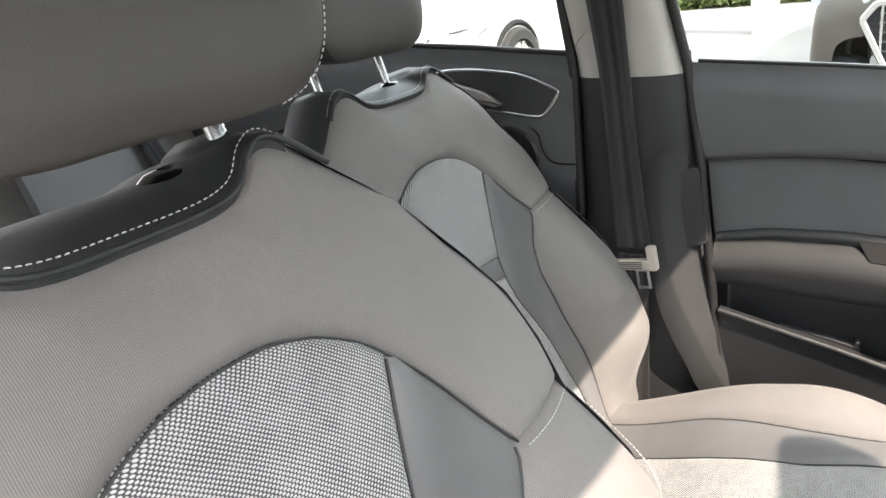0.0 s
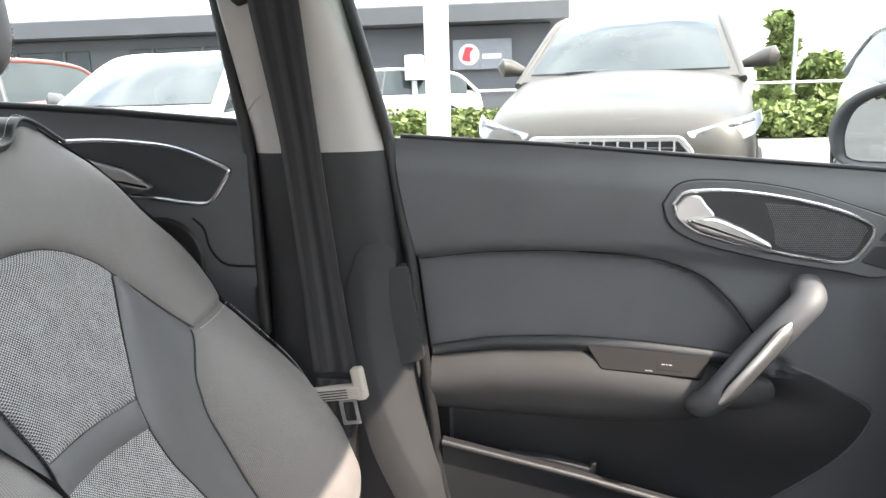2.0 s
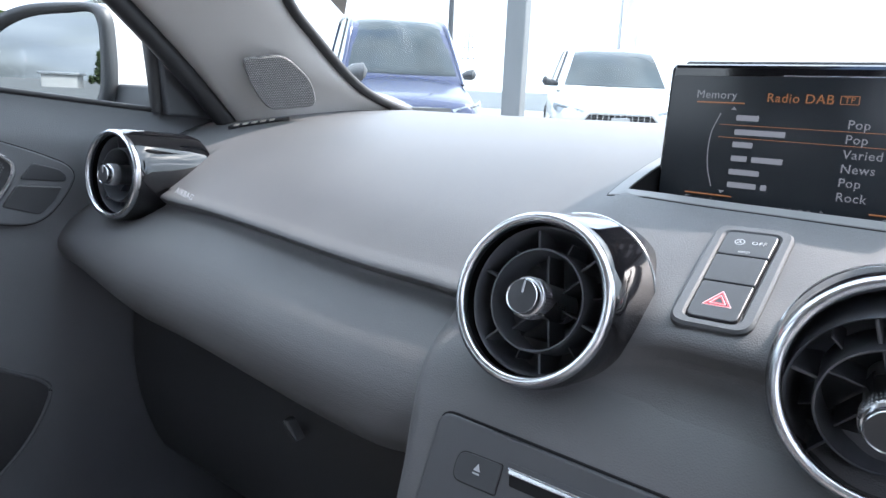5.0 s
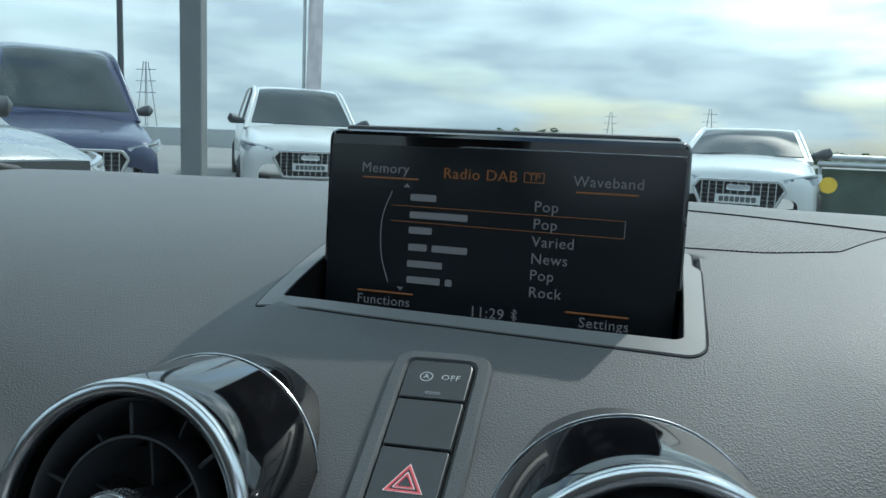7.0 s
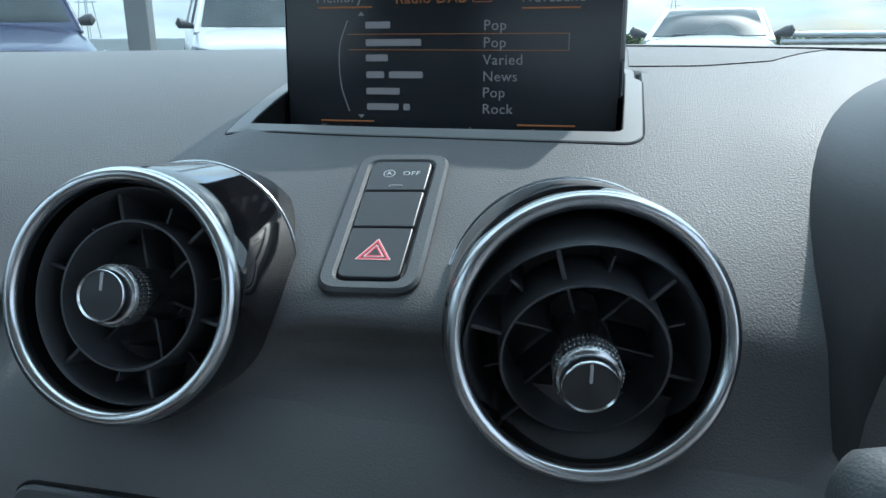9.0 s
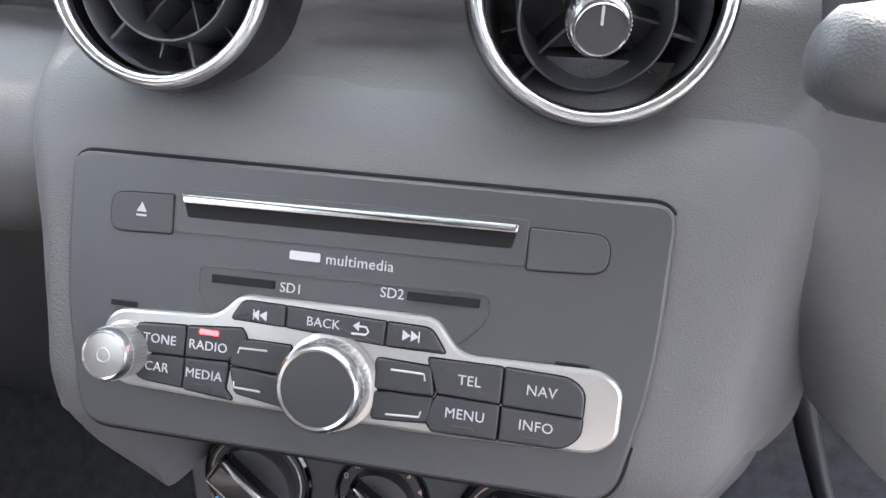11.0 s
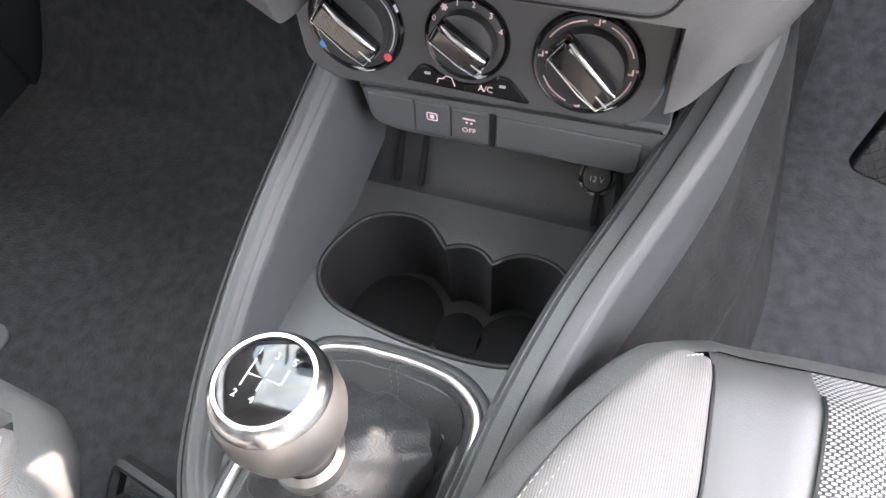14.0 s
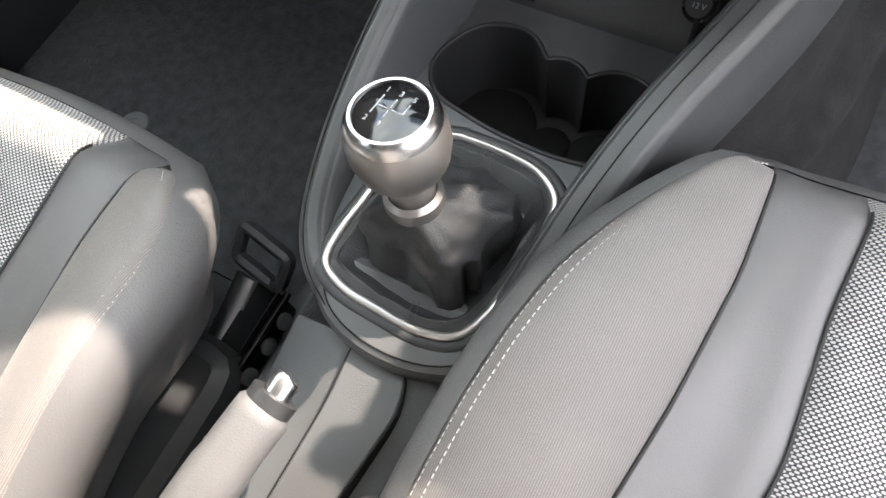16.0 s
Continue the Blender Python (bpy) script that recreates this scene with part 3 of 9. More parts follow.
# trim band over the armrest
part("trim_band", slab("trim_band", lambda s, t: (-0.676 + 0.004 * math.sin(t * math.pi), -0.627 + 0.40 * s, arm_back(-0.627 + 0.40 * s) + 0.001 - 0.017 * t), 40, 6, (-0.02, 0, 0)), PLASTIC, door)
# armrest: a swept ledge
arm_top = line([(-0.64, 0.694), (-0.60, 0.698), (-0.546, 0.703), (-0.423, 0.700), (-0.33, 0.690), (-0.26, 0.678), (-0.185, 0.665)])
arm_low = line([(-0.64, 0.632), (-0.52, 0.623), (-0.40, 0.617), (-0.32, 0.618), (-0.269, 0.624), (-0.225, 0.640), (-0.185, 0.656)])


def arm_fn(s, t):
    y = -0.628 + 0.445 * s
    zt, zl = arm_top(y), arm_low(y)
    fade = ss(1.0, 0.80, s)
    prof = spline([(-0.690, arm_back(y) - 0.016), (-0.668, zt + 0.010), (-0.652, zt - 0.004), (-0.645, zt - 0.022), (-0.650, (zt + zl) / 2 - 0.008), (-0.662, zl + 0.006), (-0.70, zl - 0.004)], 25)
    k = t * 24
    i = min(int(k), 23)
    p = prof[i] + (prof[i + 1] - prof[i]) * (k - i)
    return (-0.690 + (p[0] + 0.690) * (0.35 + 0.65 * fade), y, p[1])


part("armrest", slab("armrest", arm_fn, 60, 24, (-0.012, 0, 0)), PILLAR_BLACK, door, "soft dark grey armrest ledge")
sw_m = frame_at((-0.664, -0.345, 0.7015), (0, 1, -0.09), (-0.62, 0, 0.78), (0.78, 0, 0.62))
sw_loop = rounded([(-0.078, 0.021), (-0.058, -0.014), (0.070, -0.014), (0.088, 0.021)], 0.004, 4)
swp = part("switch_plate", plate("switch_plate", sw_loop, sw_m, -0.012, 0.0030, 0.001), DARK, door)
part("window_switch", plate("window_switch", box_outline(0.014, -0.008, 0.046, 0.007, 0.003), sw_m, 0.0, 0.0034, 0.0004), DARK, swp, "window switch with white symbol")
bars([0.004, 0.002, 0.004], sw_m @ Matrix.Translation((0.020, 0.0, 0.0037)), 0.0010, PRINT_DIM, swp)
part("reflector_strip", plate("reflector_strip", box_outline(-0.002, -0.0105, 0.008, -0.0098, 0.0003, 2), sw_m, 0.0, 0.0034, 0.0002), SILVER, swp)

# the hollow's shade is put into this black; the panel itself lies flat
RECESS_SHADE = material("recess_shade_plastic", (0.018, 0.019, 0.021), 0.42, grain=0.2, grain_size=0.0008)
# pull handle in its chrome-edged recess
DOOR_M = frame_at((-0.654, 0, 0), (0, 1, 0), (0, 0, 1), (1, 0, 0))
sur = spline([(-0.322, 0.915), (-0.311, 0.929), (-0.285, 0.933), (-0.250, 0.932), (-0.211, 0.927), (-0.165, 0.918), (-0.129, 0.908), (-0.100, 0.896), (-0.083, 0.884),
              (-0.083, 0.872), (-0.092, 0.856), (-0.104, 0.842), (-0.118, 0.838), (-0.160, 0.844), (-0.213, 0.855), (-0.26, 0.867), (-0.297, 0.881), (-0.314, 0.895), (-0.322, 0.915)], 73)[:-1][::-1]
sur = [np.array(p) for p in sur]
bez = spline([(-0.332, 0.914), (-0.314, 0.938), (-0.250, 0.9415), (-0.165, 0.9275), (-0.100, 0.9065), (-0.055, 0.8900), (-0.031, 0.8775), (-0.026, 0.8680), (-0.035, 0.8490), (-0.056, 0.8270), (-0.076, 0.8210), (-0.118, 0.8285), (-0.213, 0.8455), (-0.300, 0.8710), (-0.325, 0.8910), (-0.332, 0.914)], 81)[:-1][::-1]
bez = [np.array(p) for p in bez]
part("bezel_gap", plate("bezel_gap", inset(bez, -0.0010), DOOR_M, -0.02, 0.0016, 0.0003), DARK, door)
part("handle_bezel", plate("handle_bezel", bez, DOOR_M, -0.02, 0.0030, 0.0016), DOOR, door, "raised dark bezel round handle and keys")
hs = part("handle_surround", ring_plate("handle_surround", sur, inset(sur, 0.0046), DOOR_M, -0.004, 0.0075, 0.0016), CHROME, door, "satin chrome edging of the handle recess")
part("recess_panel", plate("recess_panel", inset(sur, 0.004), DOOR_M, -0.03, 0.0036, 0.0006), RECESS_SHADE, door)
grille = spline([(-0.212, 0.914), (-0.170, 0.910), (-0.135, 0.902), (-0.108, 0.892), (-0.092, 0.882), (-0.097, 0.868), (-0.112, 0.848), (-0.150, 0.852), (-0.195, 0.862), (-0.200, 0.88), (-0.212, 0.914)], 41)[:-1][::-1]
part("recess_mesh", plate("recess_mesh", [np.array(p) for p in grille], DOOR_M, 0.0, 0.0044, 0.0006), SPEAKER, door, "fine ribbed mesh in the handle recess")
lev1 = spline([(-0.317, 0.913), (-0.308, 0.924), (-0.290, 0.925), (-0.281, 0.914), (-0.270, 0.899), (-0.285, 0.893), (-0.305, 0.889), (-0.317, 0.900), (-0.317, 0.913)], 33)[:-1][::-1]
lever = part("pull_lever", plate("pull_lever", [np.array(p) for p in lev1], DOOR_M, -0.002, 0.0075, 0.003), SILVER, door, "satin silver pull lever")
lev2 = spline([(-0.306, 0.896), (-0.290, 0.899), (-0.270, 0.898), (-0.245, 0.888), (-0.222, 0.876), (-0.206, 0.866), (-0.204, 0.859), (-0.212, 0.858), (-0.240, 0.866), (-0.27, 0.876), (-0.296, 0.886), (-0.306, 0.896)], 45)[:-1][::-1]
part("lever_blade", plate("lever_blade", [np.array(p) for p in lev2], DOOR_M, 0.004, 0.0170, 0.004), SILVER, lever)
# two blank keys ahead of the handle
for lp in ([(-0.079, 0.867), (-0.066, 0.883), (-0.040, 0.875), (-0.034, 0.868), (-0.036, 0.862)], [(-0.097, 0.841), (-0.082, 0.862), (-0.039, 0.857), (-0.048, 0.842), (-0.062, 0.830)]):
    part("blank_key", plate("blank_key", rounded(lp[::-1], 0.004, 4), DOOR_M, -0.004, 0.0046, 0.0012), KEY, door, "blank black key")
# slanting grab handle with silver inlay
gpts = [(-0.655, -0.156, 0.812), (-0.628, -0.162, 0.799), (-0.620, -0.184, 0.776), (-0.620, -0.225, 0.728), (-0.622, -0.262, 0.680), (-0.636, -0.276, 0.660), (-0.664, -0.280, 0.652)]
gp = spline(gpts, 40)
part("grab_handle", tube("grab_handle", gp, [0.0185 + 0.004 * math.sin(k / 39 * math.pi) for k in range(40)], 20, flat=0.85), DOOR, door, "slanting grab handle")
gs = spline([(-0.6010, -0.187, 0.779), (-0.5965, -0.208, 0.752), (-0.5965, -0.238, 0.712), (-0.6020, -0.266, 0.673)], 30)
taper = [math.sin(min(1.0, 0.12 + k / 7, 0.12 + (29 - k) / 7) * math.pi / 2) for k in range(30)]
part("inlay_gap", tube("inlay_gap", [p_ - np.array((0.0006, 0, 0)) for p_ in gs], [0.0110 * q for q in taper], 14, flat=0.45, up=(1, 0, 0)), DARK, door)
part("silver_inlay", tube("silver_inlay", gs, [0.0098 * q for q in taper], 14, flat=0.55, up=(1, 0, 0)), SILVER, door, "satin silver inlay of the grab handle")
foot_v = [(-0.672 + 0.026 * math.cos(p) ** 0.5 * math.cos(q), -0.236 + 0.058 * math.cos(p) ** 0.5 * math.sin(q), 0.664 + 0.022 * math.sin(p)) for p in np.linspace(-math.pi / 2, math.pi / 2, 17) for q in np.linspace(0, 2 * math.pi, 33)[:-1]]
part("handle_foot", mesh_from("handle_foot", foot_v, [(j * 32 + i, j * 32 + (i + 1) % 32, (j + 1) * 32 + (i + 1) % 32, (j + 1) * 32 + i) for j in range(16) for i in range(32)]), PILLAR_BLACK, door, "rounded foot of the grab handle")
# map pocket: low wall standing off the door
pk = line([(-0.640, 0.598), (-0.614, 0.590), (-0.52, 0.567), (-0.43, 0.545), (-0.22, 0.486), (-0.05, 0.44)])


def pocket_fn(s, t):
    y = -0.615 + 0.56 * s
    return (-0.640 + 0.012 * math.cos(t * math.pi / 2) ** 4 * -1 - 0.02 * t, y, pk(y) - (pk(y) - 0.30) * t)


part("pocket_wall", slab("pocket_wall", pocket_fn, 40, 16, (-0.016, 0, 0)), HARD, door, "map pocket wall along the door's foot")
part("pocket_lip", tube("pocket_lip", [(-0.648, y, pk(y)) for y in np.linspace(-0.615, -0.06, 30)], 0.0055, 10), HARD, door)
part("pocket_divider", plate("pocket_divider", rounded([(-0.525, 0.556), (-0.468, 0.550), (-0.412, 0.536), (-0.410, 0.545), (-0.403, 0.545), (-0.403, 0.47), (-0.525, 0.47)], 0.003, 3), frame_at((-0.700, 0, 0), (0, 1, 0), (0, 0, 1), (1, 0, 0)), 0, 0.012, 0.002), PLASTIC, door)
part("door_jamb", slab("door_jamb", lambda s, t: (-0.702, -0.74 + 0.13 * s, 0.36 + 0.615 * t), 4, 4, (-0.03, 0, 0)), DARK, door)
# rear rubber seal between door and pillar
part("door_seal", tube("door_seal", [(-0.652 - 0.012 * ss(0.7, 1.0, z), seam(z) - 0.006, z) for z in np.linspace(0.40, 1.02, 50)], 0.0075, 10), RUBBER, door, "black rubber door seal")

# quarter panel at the mirror
part("mirror_corner", plate("mirror_corner", rounded([(0.079, 0.930), (0.215, 0.922), (0.060, 1.048), (0.058, 1.048), (0.068, 1.030)], 0.004, 3), frame_at((-0.655, 0, 0), (0, 1, 0), (0, 0, 1), (1, 0, 0)), -0.03, 0.006, 0.003), PLASTIC, door, "black triangular mirror base panel")
part("window_frame", tube("window_frame", spline([(-0.668, 0.077, 0.934), (-0.660, 0.068, 1.022), (-0.655, 0.060, 1.042), (-0.640, 0.024, 1.070), (-0.62, -0.08, 1.18), (-0.59, -0.2, 1.285), (-0.58, -0.4, 1.315), (-0.58, -0.64, 1.30)], 40), 0.009, 8), RUBBER, door)

# ---- pillars on the left ----
ap = thing("trim_left_front", (-0.60, 0.2, 0.94), "pale grey windscreen pillar trim with tweeter grille", "pillar", kind="structure")
ap_rear = [(-0.600, 0.142, 0.922), (-0.600, 0.090, 0.977), (-0.597, 0.045, 1.018), (-0.592, -0.016, 1.071), (-0.575, -0.10, 1.15), (-0.545, -0.22, 1.265), (-0.53, -0.28, 1.32)]
ap_front = [(-0.625, 0.455, 0.938), (-0.618, 0.415, 0.945), (-0.614, 0.342, 0.970), (-0.611, 0.262, 1.027), (-0.605, 0.210, 1.072), (-0.500, 0.070, 1.20), (-0.432, -0.10, 1.335)]


def ap_fn(s, t):
    A, B = ap_fn.c
    i = t * 39
    k = min(int(i), 38)
    a, b = A[k] + (A[k + 1] - A[k]) * (i - k), B[k] + (B[k + 1] - B[k]) * (i - k)
    q = a + (b - a) * s
    return q + np.array((0.014, -0.007, 0.0)) * (1 - (2 * s - 1) ** 2) ** 0.6


from_seat = np.array((0.10, -0.43, 0.962))
ap_front = [tuple(np.array(p) + (from_seat - np.array(p)) * 0.09) if p[2] < 1.1 else p for p in ap_front]
ap_rear = [tuple(np.array(p) - (from_seat - np.array(p)) * 0.035) if p[2] < 1.1 else p for p in ap_rear]
ap_fn.c = (spline(ap_rear, 40), spline(ap_front, 40))
part("pillar_trim", slab("pillar_trim", ap_fn, 20, 48, (-0.02, 0, 0), uv=lambda s, t, p: (p[1], p[2])), TRIM, ap)
tw = [np.array(q) for q in rounded([(-0.013, -0.0325), (0.041, -0.0255), (0.033, 0.004), (0.002, 0.0295), (-0.043, 0.0215), (-0.033, -0.008)], [0.010, 0.012, 0.02, 0.014, 0.009, 0.02], 6)]
tw_w = Vector((0.86, -0.46, -0.20)).normalized()
tw_u = Vector((0.46, 0.88, 0.0)).cross(tw_w).cross(tw_w).normalized() * -1.0
tw_m = frame_at((-0.5490, 0.1600, 0.9732), tw_u, tw_w.cross(tw_u), tw_w)
part("tweeter_grille", plate("tweeter_grille", tw, tw_m, -0.012, 0.0030, 0.0012), TWEETER, ap, "pale mesh tweeter grille")
part("glass_edge", tube("glass_edge", [p + np.array((0.004, 0.004, 0.002)) for p in spline(ap_front, 40)], 0.006, 8), RUBBER, ap)
part("door_edge_seal", tube("door_edge_seal", [p + np.array((-0.012, -0.010, -0.004)) for p in spline(ap_rear, 40)], 0.011, 10), RUBBER, ap)

bp = thing("trim_left_middle", (-0.65, -0.76, 0.4), "two-tone door pillar trim, pale above and black below", "pillar", kind="structure")
bp_r = line([(0.35, -0.852), (0.747, -0.848), (0.833, -0.849), (0.995, -0.851), (1.175, -0.880), (1.34, -0.91)])
bp_f = line([(0.35, -0.615), (0.55, -0.632), (0.611, -0.638), (0.717, -0.648), (0.848, -0.662), (0.981, -0.678), (1.169, -0.722), (1.34, -0.77)])


def bp_x(z):
    return -0.640 + 0.010 * ss(0.8, 1.0, z) + 0.13 * max(0, (z - 1.0)) * 0.9


def bp_fn(z0, z1, bulge):
    def fn(s, t):
        z = z0 + (z1 - z0) * t
        a, b = bp_r(z), bp_f(z)
        y = a + (b - a) * s
        return (bp_x(z) - 0.030 + (0.030 + bulge) * (1 - abs(2 * s - 1) ** 5), y, z)
    return fn


part("lower_trim", slab("lower_trim", bp_fn(0.36, 0.9865, 0.000), 24, 40, (-0.02, 0, 0)), PILLAR_BLACK, bp, "black lower pillar trim")
part("upper_trim", slab("upper_trim", bp_fn(0.984, 1.34, -0.0012), 24, 24, (-0.02, 0, 0)), TRIM, bp, "pale grey upper pillar trim")
part("belt_adjuster", slab("belt_adjuster", lambda s, t: (bp_x(1.06 + 0.20 * t) + 0.0065 * (1 - abs(2 * s - 1) ** 4) * (1 - abs(2 * t - 1) ** 6), -0.862 + 0.115 * s * (0.75 + 0.25 * t) + 0.035 * (1 - t) * (0.5 - s) - 0.014 * t, 1.06 + 0.20 * t - 0.02 * (2 * s - 1) ** 2), 16, 24, (-0.006, 0, 0)), TRIM, bp)
part("rear_seal", tube("rear_seal", [(-0.652, bp_r(z) - 0.006, z) for z in np.linspace(0.4, 1.3, 40)], 0.009, 8), RUBBER, bp)
part("front_seal", tube("front_seal", [(bp_x(z) - 0.030, bp_f(z) + 0.008, z) for z in np.linspace(1.0, 1.33, 30)], 0.008, 8), RUBBER, bp)
# cover on the pillar's door side and the foot sweeping into the sill
cov = thing("pillar_cover", (-0.64, -0.66, 0.7), "dark grey cover panel at the foot of the door pillar", "trim panel", kind="structure")
cl = rounded([(-0.722, 0.812), (-0.712, 0.828), (-0.653, 0.840), (-0.641, 0.76), (-0.633, 0.712), (-0.688, 0.698), (-0.713, 0.755)], 0.010, 5)
part("cover_panel", plate("cover_panel", cl[::-1], frame_at((-0.640, 0, 0), (0, 1, 0), (0, 0, 1), (1, 0, 0)), -0.02, 0.0018, 0.0014), PILLAR_BLACK, cov)
sill_in = spline([(-0.632, -0.715, 0.86), (-0.628, -0.712, 0.80), (-0.620, -0.705, 0.74), (-0.611, -0.690, 0.66), (-0.609, -0.668, 0.60), (-0.614, -0.642, 0.545), (-0.628, -0.622, 0.49), (-0.662, -0.56, 0.40), (-0.692, 0.3, 0.36)], 60)
sill_out = spline([(-0.64, -0.668, 0.86), (-0.645, -0.668, 0.80), (-0.650, -0.66, 0.74), (-0.655, -0.645, 0.67), (-0.658, -0.630, 0.615), (-0.663, -0.610, 0.55), (-0.672, -0.595, 0.49), (-0.700, -0.53, 0.40), (-0.722, 0.3, 0.36)], 60)


def sill_fn(s, t):
    k = min(int(t * 59), 58)
    f = t * 59 - k
    a, b = sill_in[k] + (sill_in[k + 1] - sill_in[k]) * f, sill_out[k] + (sill_out[k + 1] - sill_out[k]) * f
    return a + (b - a) * s + np.array((0.004, 0.0, 0.010)) * (1 - (2 * s - 1) ** 2)


part("sill_trim", slab("sill_trim", sill_fn, 10, 60, (-0.004, -0.02, -0.05)), PILLAR_BLACK, cov, "sill trim curving up into the pillar")

# ---- seat belt ----
sb = thing("seat_belt", (-0.62, -0.78, 0.62), "black webbing seat belt hanging on the door pillar", "seat belt")
sb_l = spline([(1.17, -0.824), (0.996, -0.802), (0.823, -0.790), (0.698, -0.782)], 30)
sb_r = spline([(1.17, -0.762), (0.991, -0.752), (0.823, -0.738), (0.698, -0.722)], 30)


def belt_fn(s, t):
    k = min(int(t * 29), 28)
    f = t * 29 - k
    l, r = sb_l[k] + (sb_l[k + 1] - sb_l[k]) * f, sb_r[k] + (sb_r[k + 1] - sb_r[k]) * f
    z = l[0] + (r[0] - l[0]) * s
    y = l[1] + (r[1] - l[1]) * s
    fold = 0.005 * math.sin(s * math.pi * 3) * (1 - 0.5 * t)
    return (bp_x(z) + 0.016 + fold, y, z)


part("webbing", slab("webbing", belt_fn, 18, 40, (-0.002, 0, 0), uv=lambda s, t, p: (s * 0.05, t * 0.5)), WEBBING, sb)
part("lower_webbing", slab("lower_webbing", lambda s, t: (-0.618 - 0.02 * t, -0.775 + 0.05 * s + 0.03 * t * (s - 0.5) - 0.02 * t, 0.690 - 0.33 * t), 8, 20, (-0.002, 0, 0), uv=lambda s, t, p: (s * 0.05, t * 0.33)), WEBBING, sb)
part("belt_guide", tube("belt_guide", [(-0.605, -0.84, 1.172), (-0.595, -0.80, 1.185), (-0.600, -0.745, 1.180)], 0.016, 10, flat=0.7), PLASTIC, sb)
tg = frame_at((-0.612, -0.748, 0.674), Vector((0.1, 0.98, 0.16)).normalized(), Vector((0, -0.16, 0.98)).normalized(), Vector((1, -0.1, 0)).normalized())
part("belt_tongue", plate("belt_tongue", box_outline(-0.034, -0.009, 0.036, 0.009, 0.005), tg, -0.006, 0.008, 0.003), CREAM, sb, "pale belt tongue grip")
part("tongue_side", plate("tongue_side", box_outline(0.026, -0.012, 0.042, 0.032, 0.005), tg, -0.005, 0.007, 0.003), CREAM, sb)
blade_o, blade_i = box_outline(0.000, -0.046, 0.026, -0.006, 0.003), box_outline(0.006, -0.040, 0.020, -0.014, 0.002)
part("tongue_blade", ring_plate("tongue_blade", blade_o, blade_i, tg, -0.001, 0.0015, 0.0004), CHROME, sb, "bright steel belt tongue")
for k in range(4):
    part("grip_rib", plate("grip_rib", box_outline(-0.028, -0.006 + k * 0.0036, 0.018, -0.0045 + k * 0.0036, 0.0006, 2), tg, 0.007, 0.0092, 0.0004), PLASTIC, sb)

# ---- left rear door ----
rd = thing("door_2", (-0.70, -1.3, 0.4), "dark grey rear door card with chrome-edged pull recess", "door", kind="structure")
rbelt = line([(-1.75, 1.070), (-1.61, 1.074), (-1.256, 1.058), (-1.052, 1.042), (-0.868, 1.023), (-0.80, 1.018)])
part("door_card", slab("door_card", lambda s, t: (-0.642 - 0.016 * ss(0.93, 1.0, t) - 0.02 * ss(0.85, 0.7, t * 1.2), -1.72 + 0.862 * s, 0.36 + (rbelt(-1.72 + 0.862 * s) - 0.36) * t), 50, 50, (-0.05, 0, 0)), DOOR, rd)
part("window_seal", tube("window_seal", [(-0.652, y, rbelt(y) + 0.003) for y in np.linspace(-1.72, -0.86, 20)], 0.005, 8), RUBBER, rd, "black rubber window seal")
RD_M = frame_at((-0.640, 0, 0), (0, 1, 0), (0, 0, 1), (1, 0, 0))
rs = [np.array(q) for q in spline([(-1.16, 0.975), (-1.12, 1.005), (-1.062, 1.010), (-1.0, 1.006), (-0.950, 0.998), (-0.905, 0.981), (-0.879, 0.966), (-0.884, 0.954), (-0.905, 0.926), (-0.915, 0.920), (-0.94, 0.921), (-0.974, 0.926), (-1.06, 0.937), (-1.13, 0.950), (-1.16, 0.975)], 57)[:-1][::-1]]
part("handle_surround", ring_plate("handle_surround", rs, inset(rs, 0.0055), RD_M, -0.004, 0.006, 0.0018), CHROME, rd, "satin chrome edging of the handle recess")
part("recess_panel", plate("recess_panel", inset(rs, 0.005), RD_M, -0.02, 0.001, 0.0006), PLASTIC, rd)
part("pull_lever", plate("pull_lever", rounded([(-1.15, 0.976), (-1.12, 0.996), (-1.02, 0.968), (-0.985, 0.945), (-1.0, 0.940)][::-1], 0.006, 4), RD_M, 0, 0.012, 0.004), SILVER, rd, "satin silver pull lever")
part("panel_seam", tube("panel_seam", spline([(-0.640, -0.856, 0.838), (-0.640, -0.90, 0.842), (-0.640, -0.917, 0.862), (-0.641, -0.925, 0.89), (-0.645, -0.95, 0.91)], 24), 0.0016, 6), DARK, rd)
part("speaker_recess", lathe("speaker_recess", [(0.0, 0), (0.05, 0.002), (0.056, 0.006), (0.060, 0.002)], frame_at((-0.643, -0.985, 0.845), (0, 1, 0), (0, 0, 1), (1, 0, 0)), 36), SPEAKER, rd)
part("door_jamb", slab("door_jamb", lambda s, t: (-0.672, -0.98 + 0.22 * s, 0.36 + 0.64 * t), 4, 4, (-0.03, 0, 0)), DARK, rd)
rp = part("trim_left_rear", strut("trim_left_rear", [(-0.635, -1.50, 1.05), (-0.60, -1.66, 1.2), (-0.56, -1.8, 1.335)], [(-0.635, -2.15, 1.05), (-0.60, -2.13, 1.2), (-0.56, -2.1, 1.335)], (0.006, 0, 0), None, (-0.03, 0, 0)), TRIM, None)
tagged(rp, "pale grey rear quarter pillar trim", "pillar", kind="structure")
rq = part("wall_left_rear", slab("wall_left_rear", lambda s, t: (-0.645, -2.15 + 0.45 * s, 0.25 + 0.82 * t), 8, 8, (-0.04, 0, 0)), DOOR, None)
tagged(rq, "dark grey rear side panel", "wall", kind="structure")

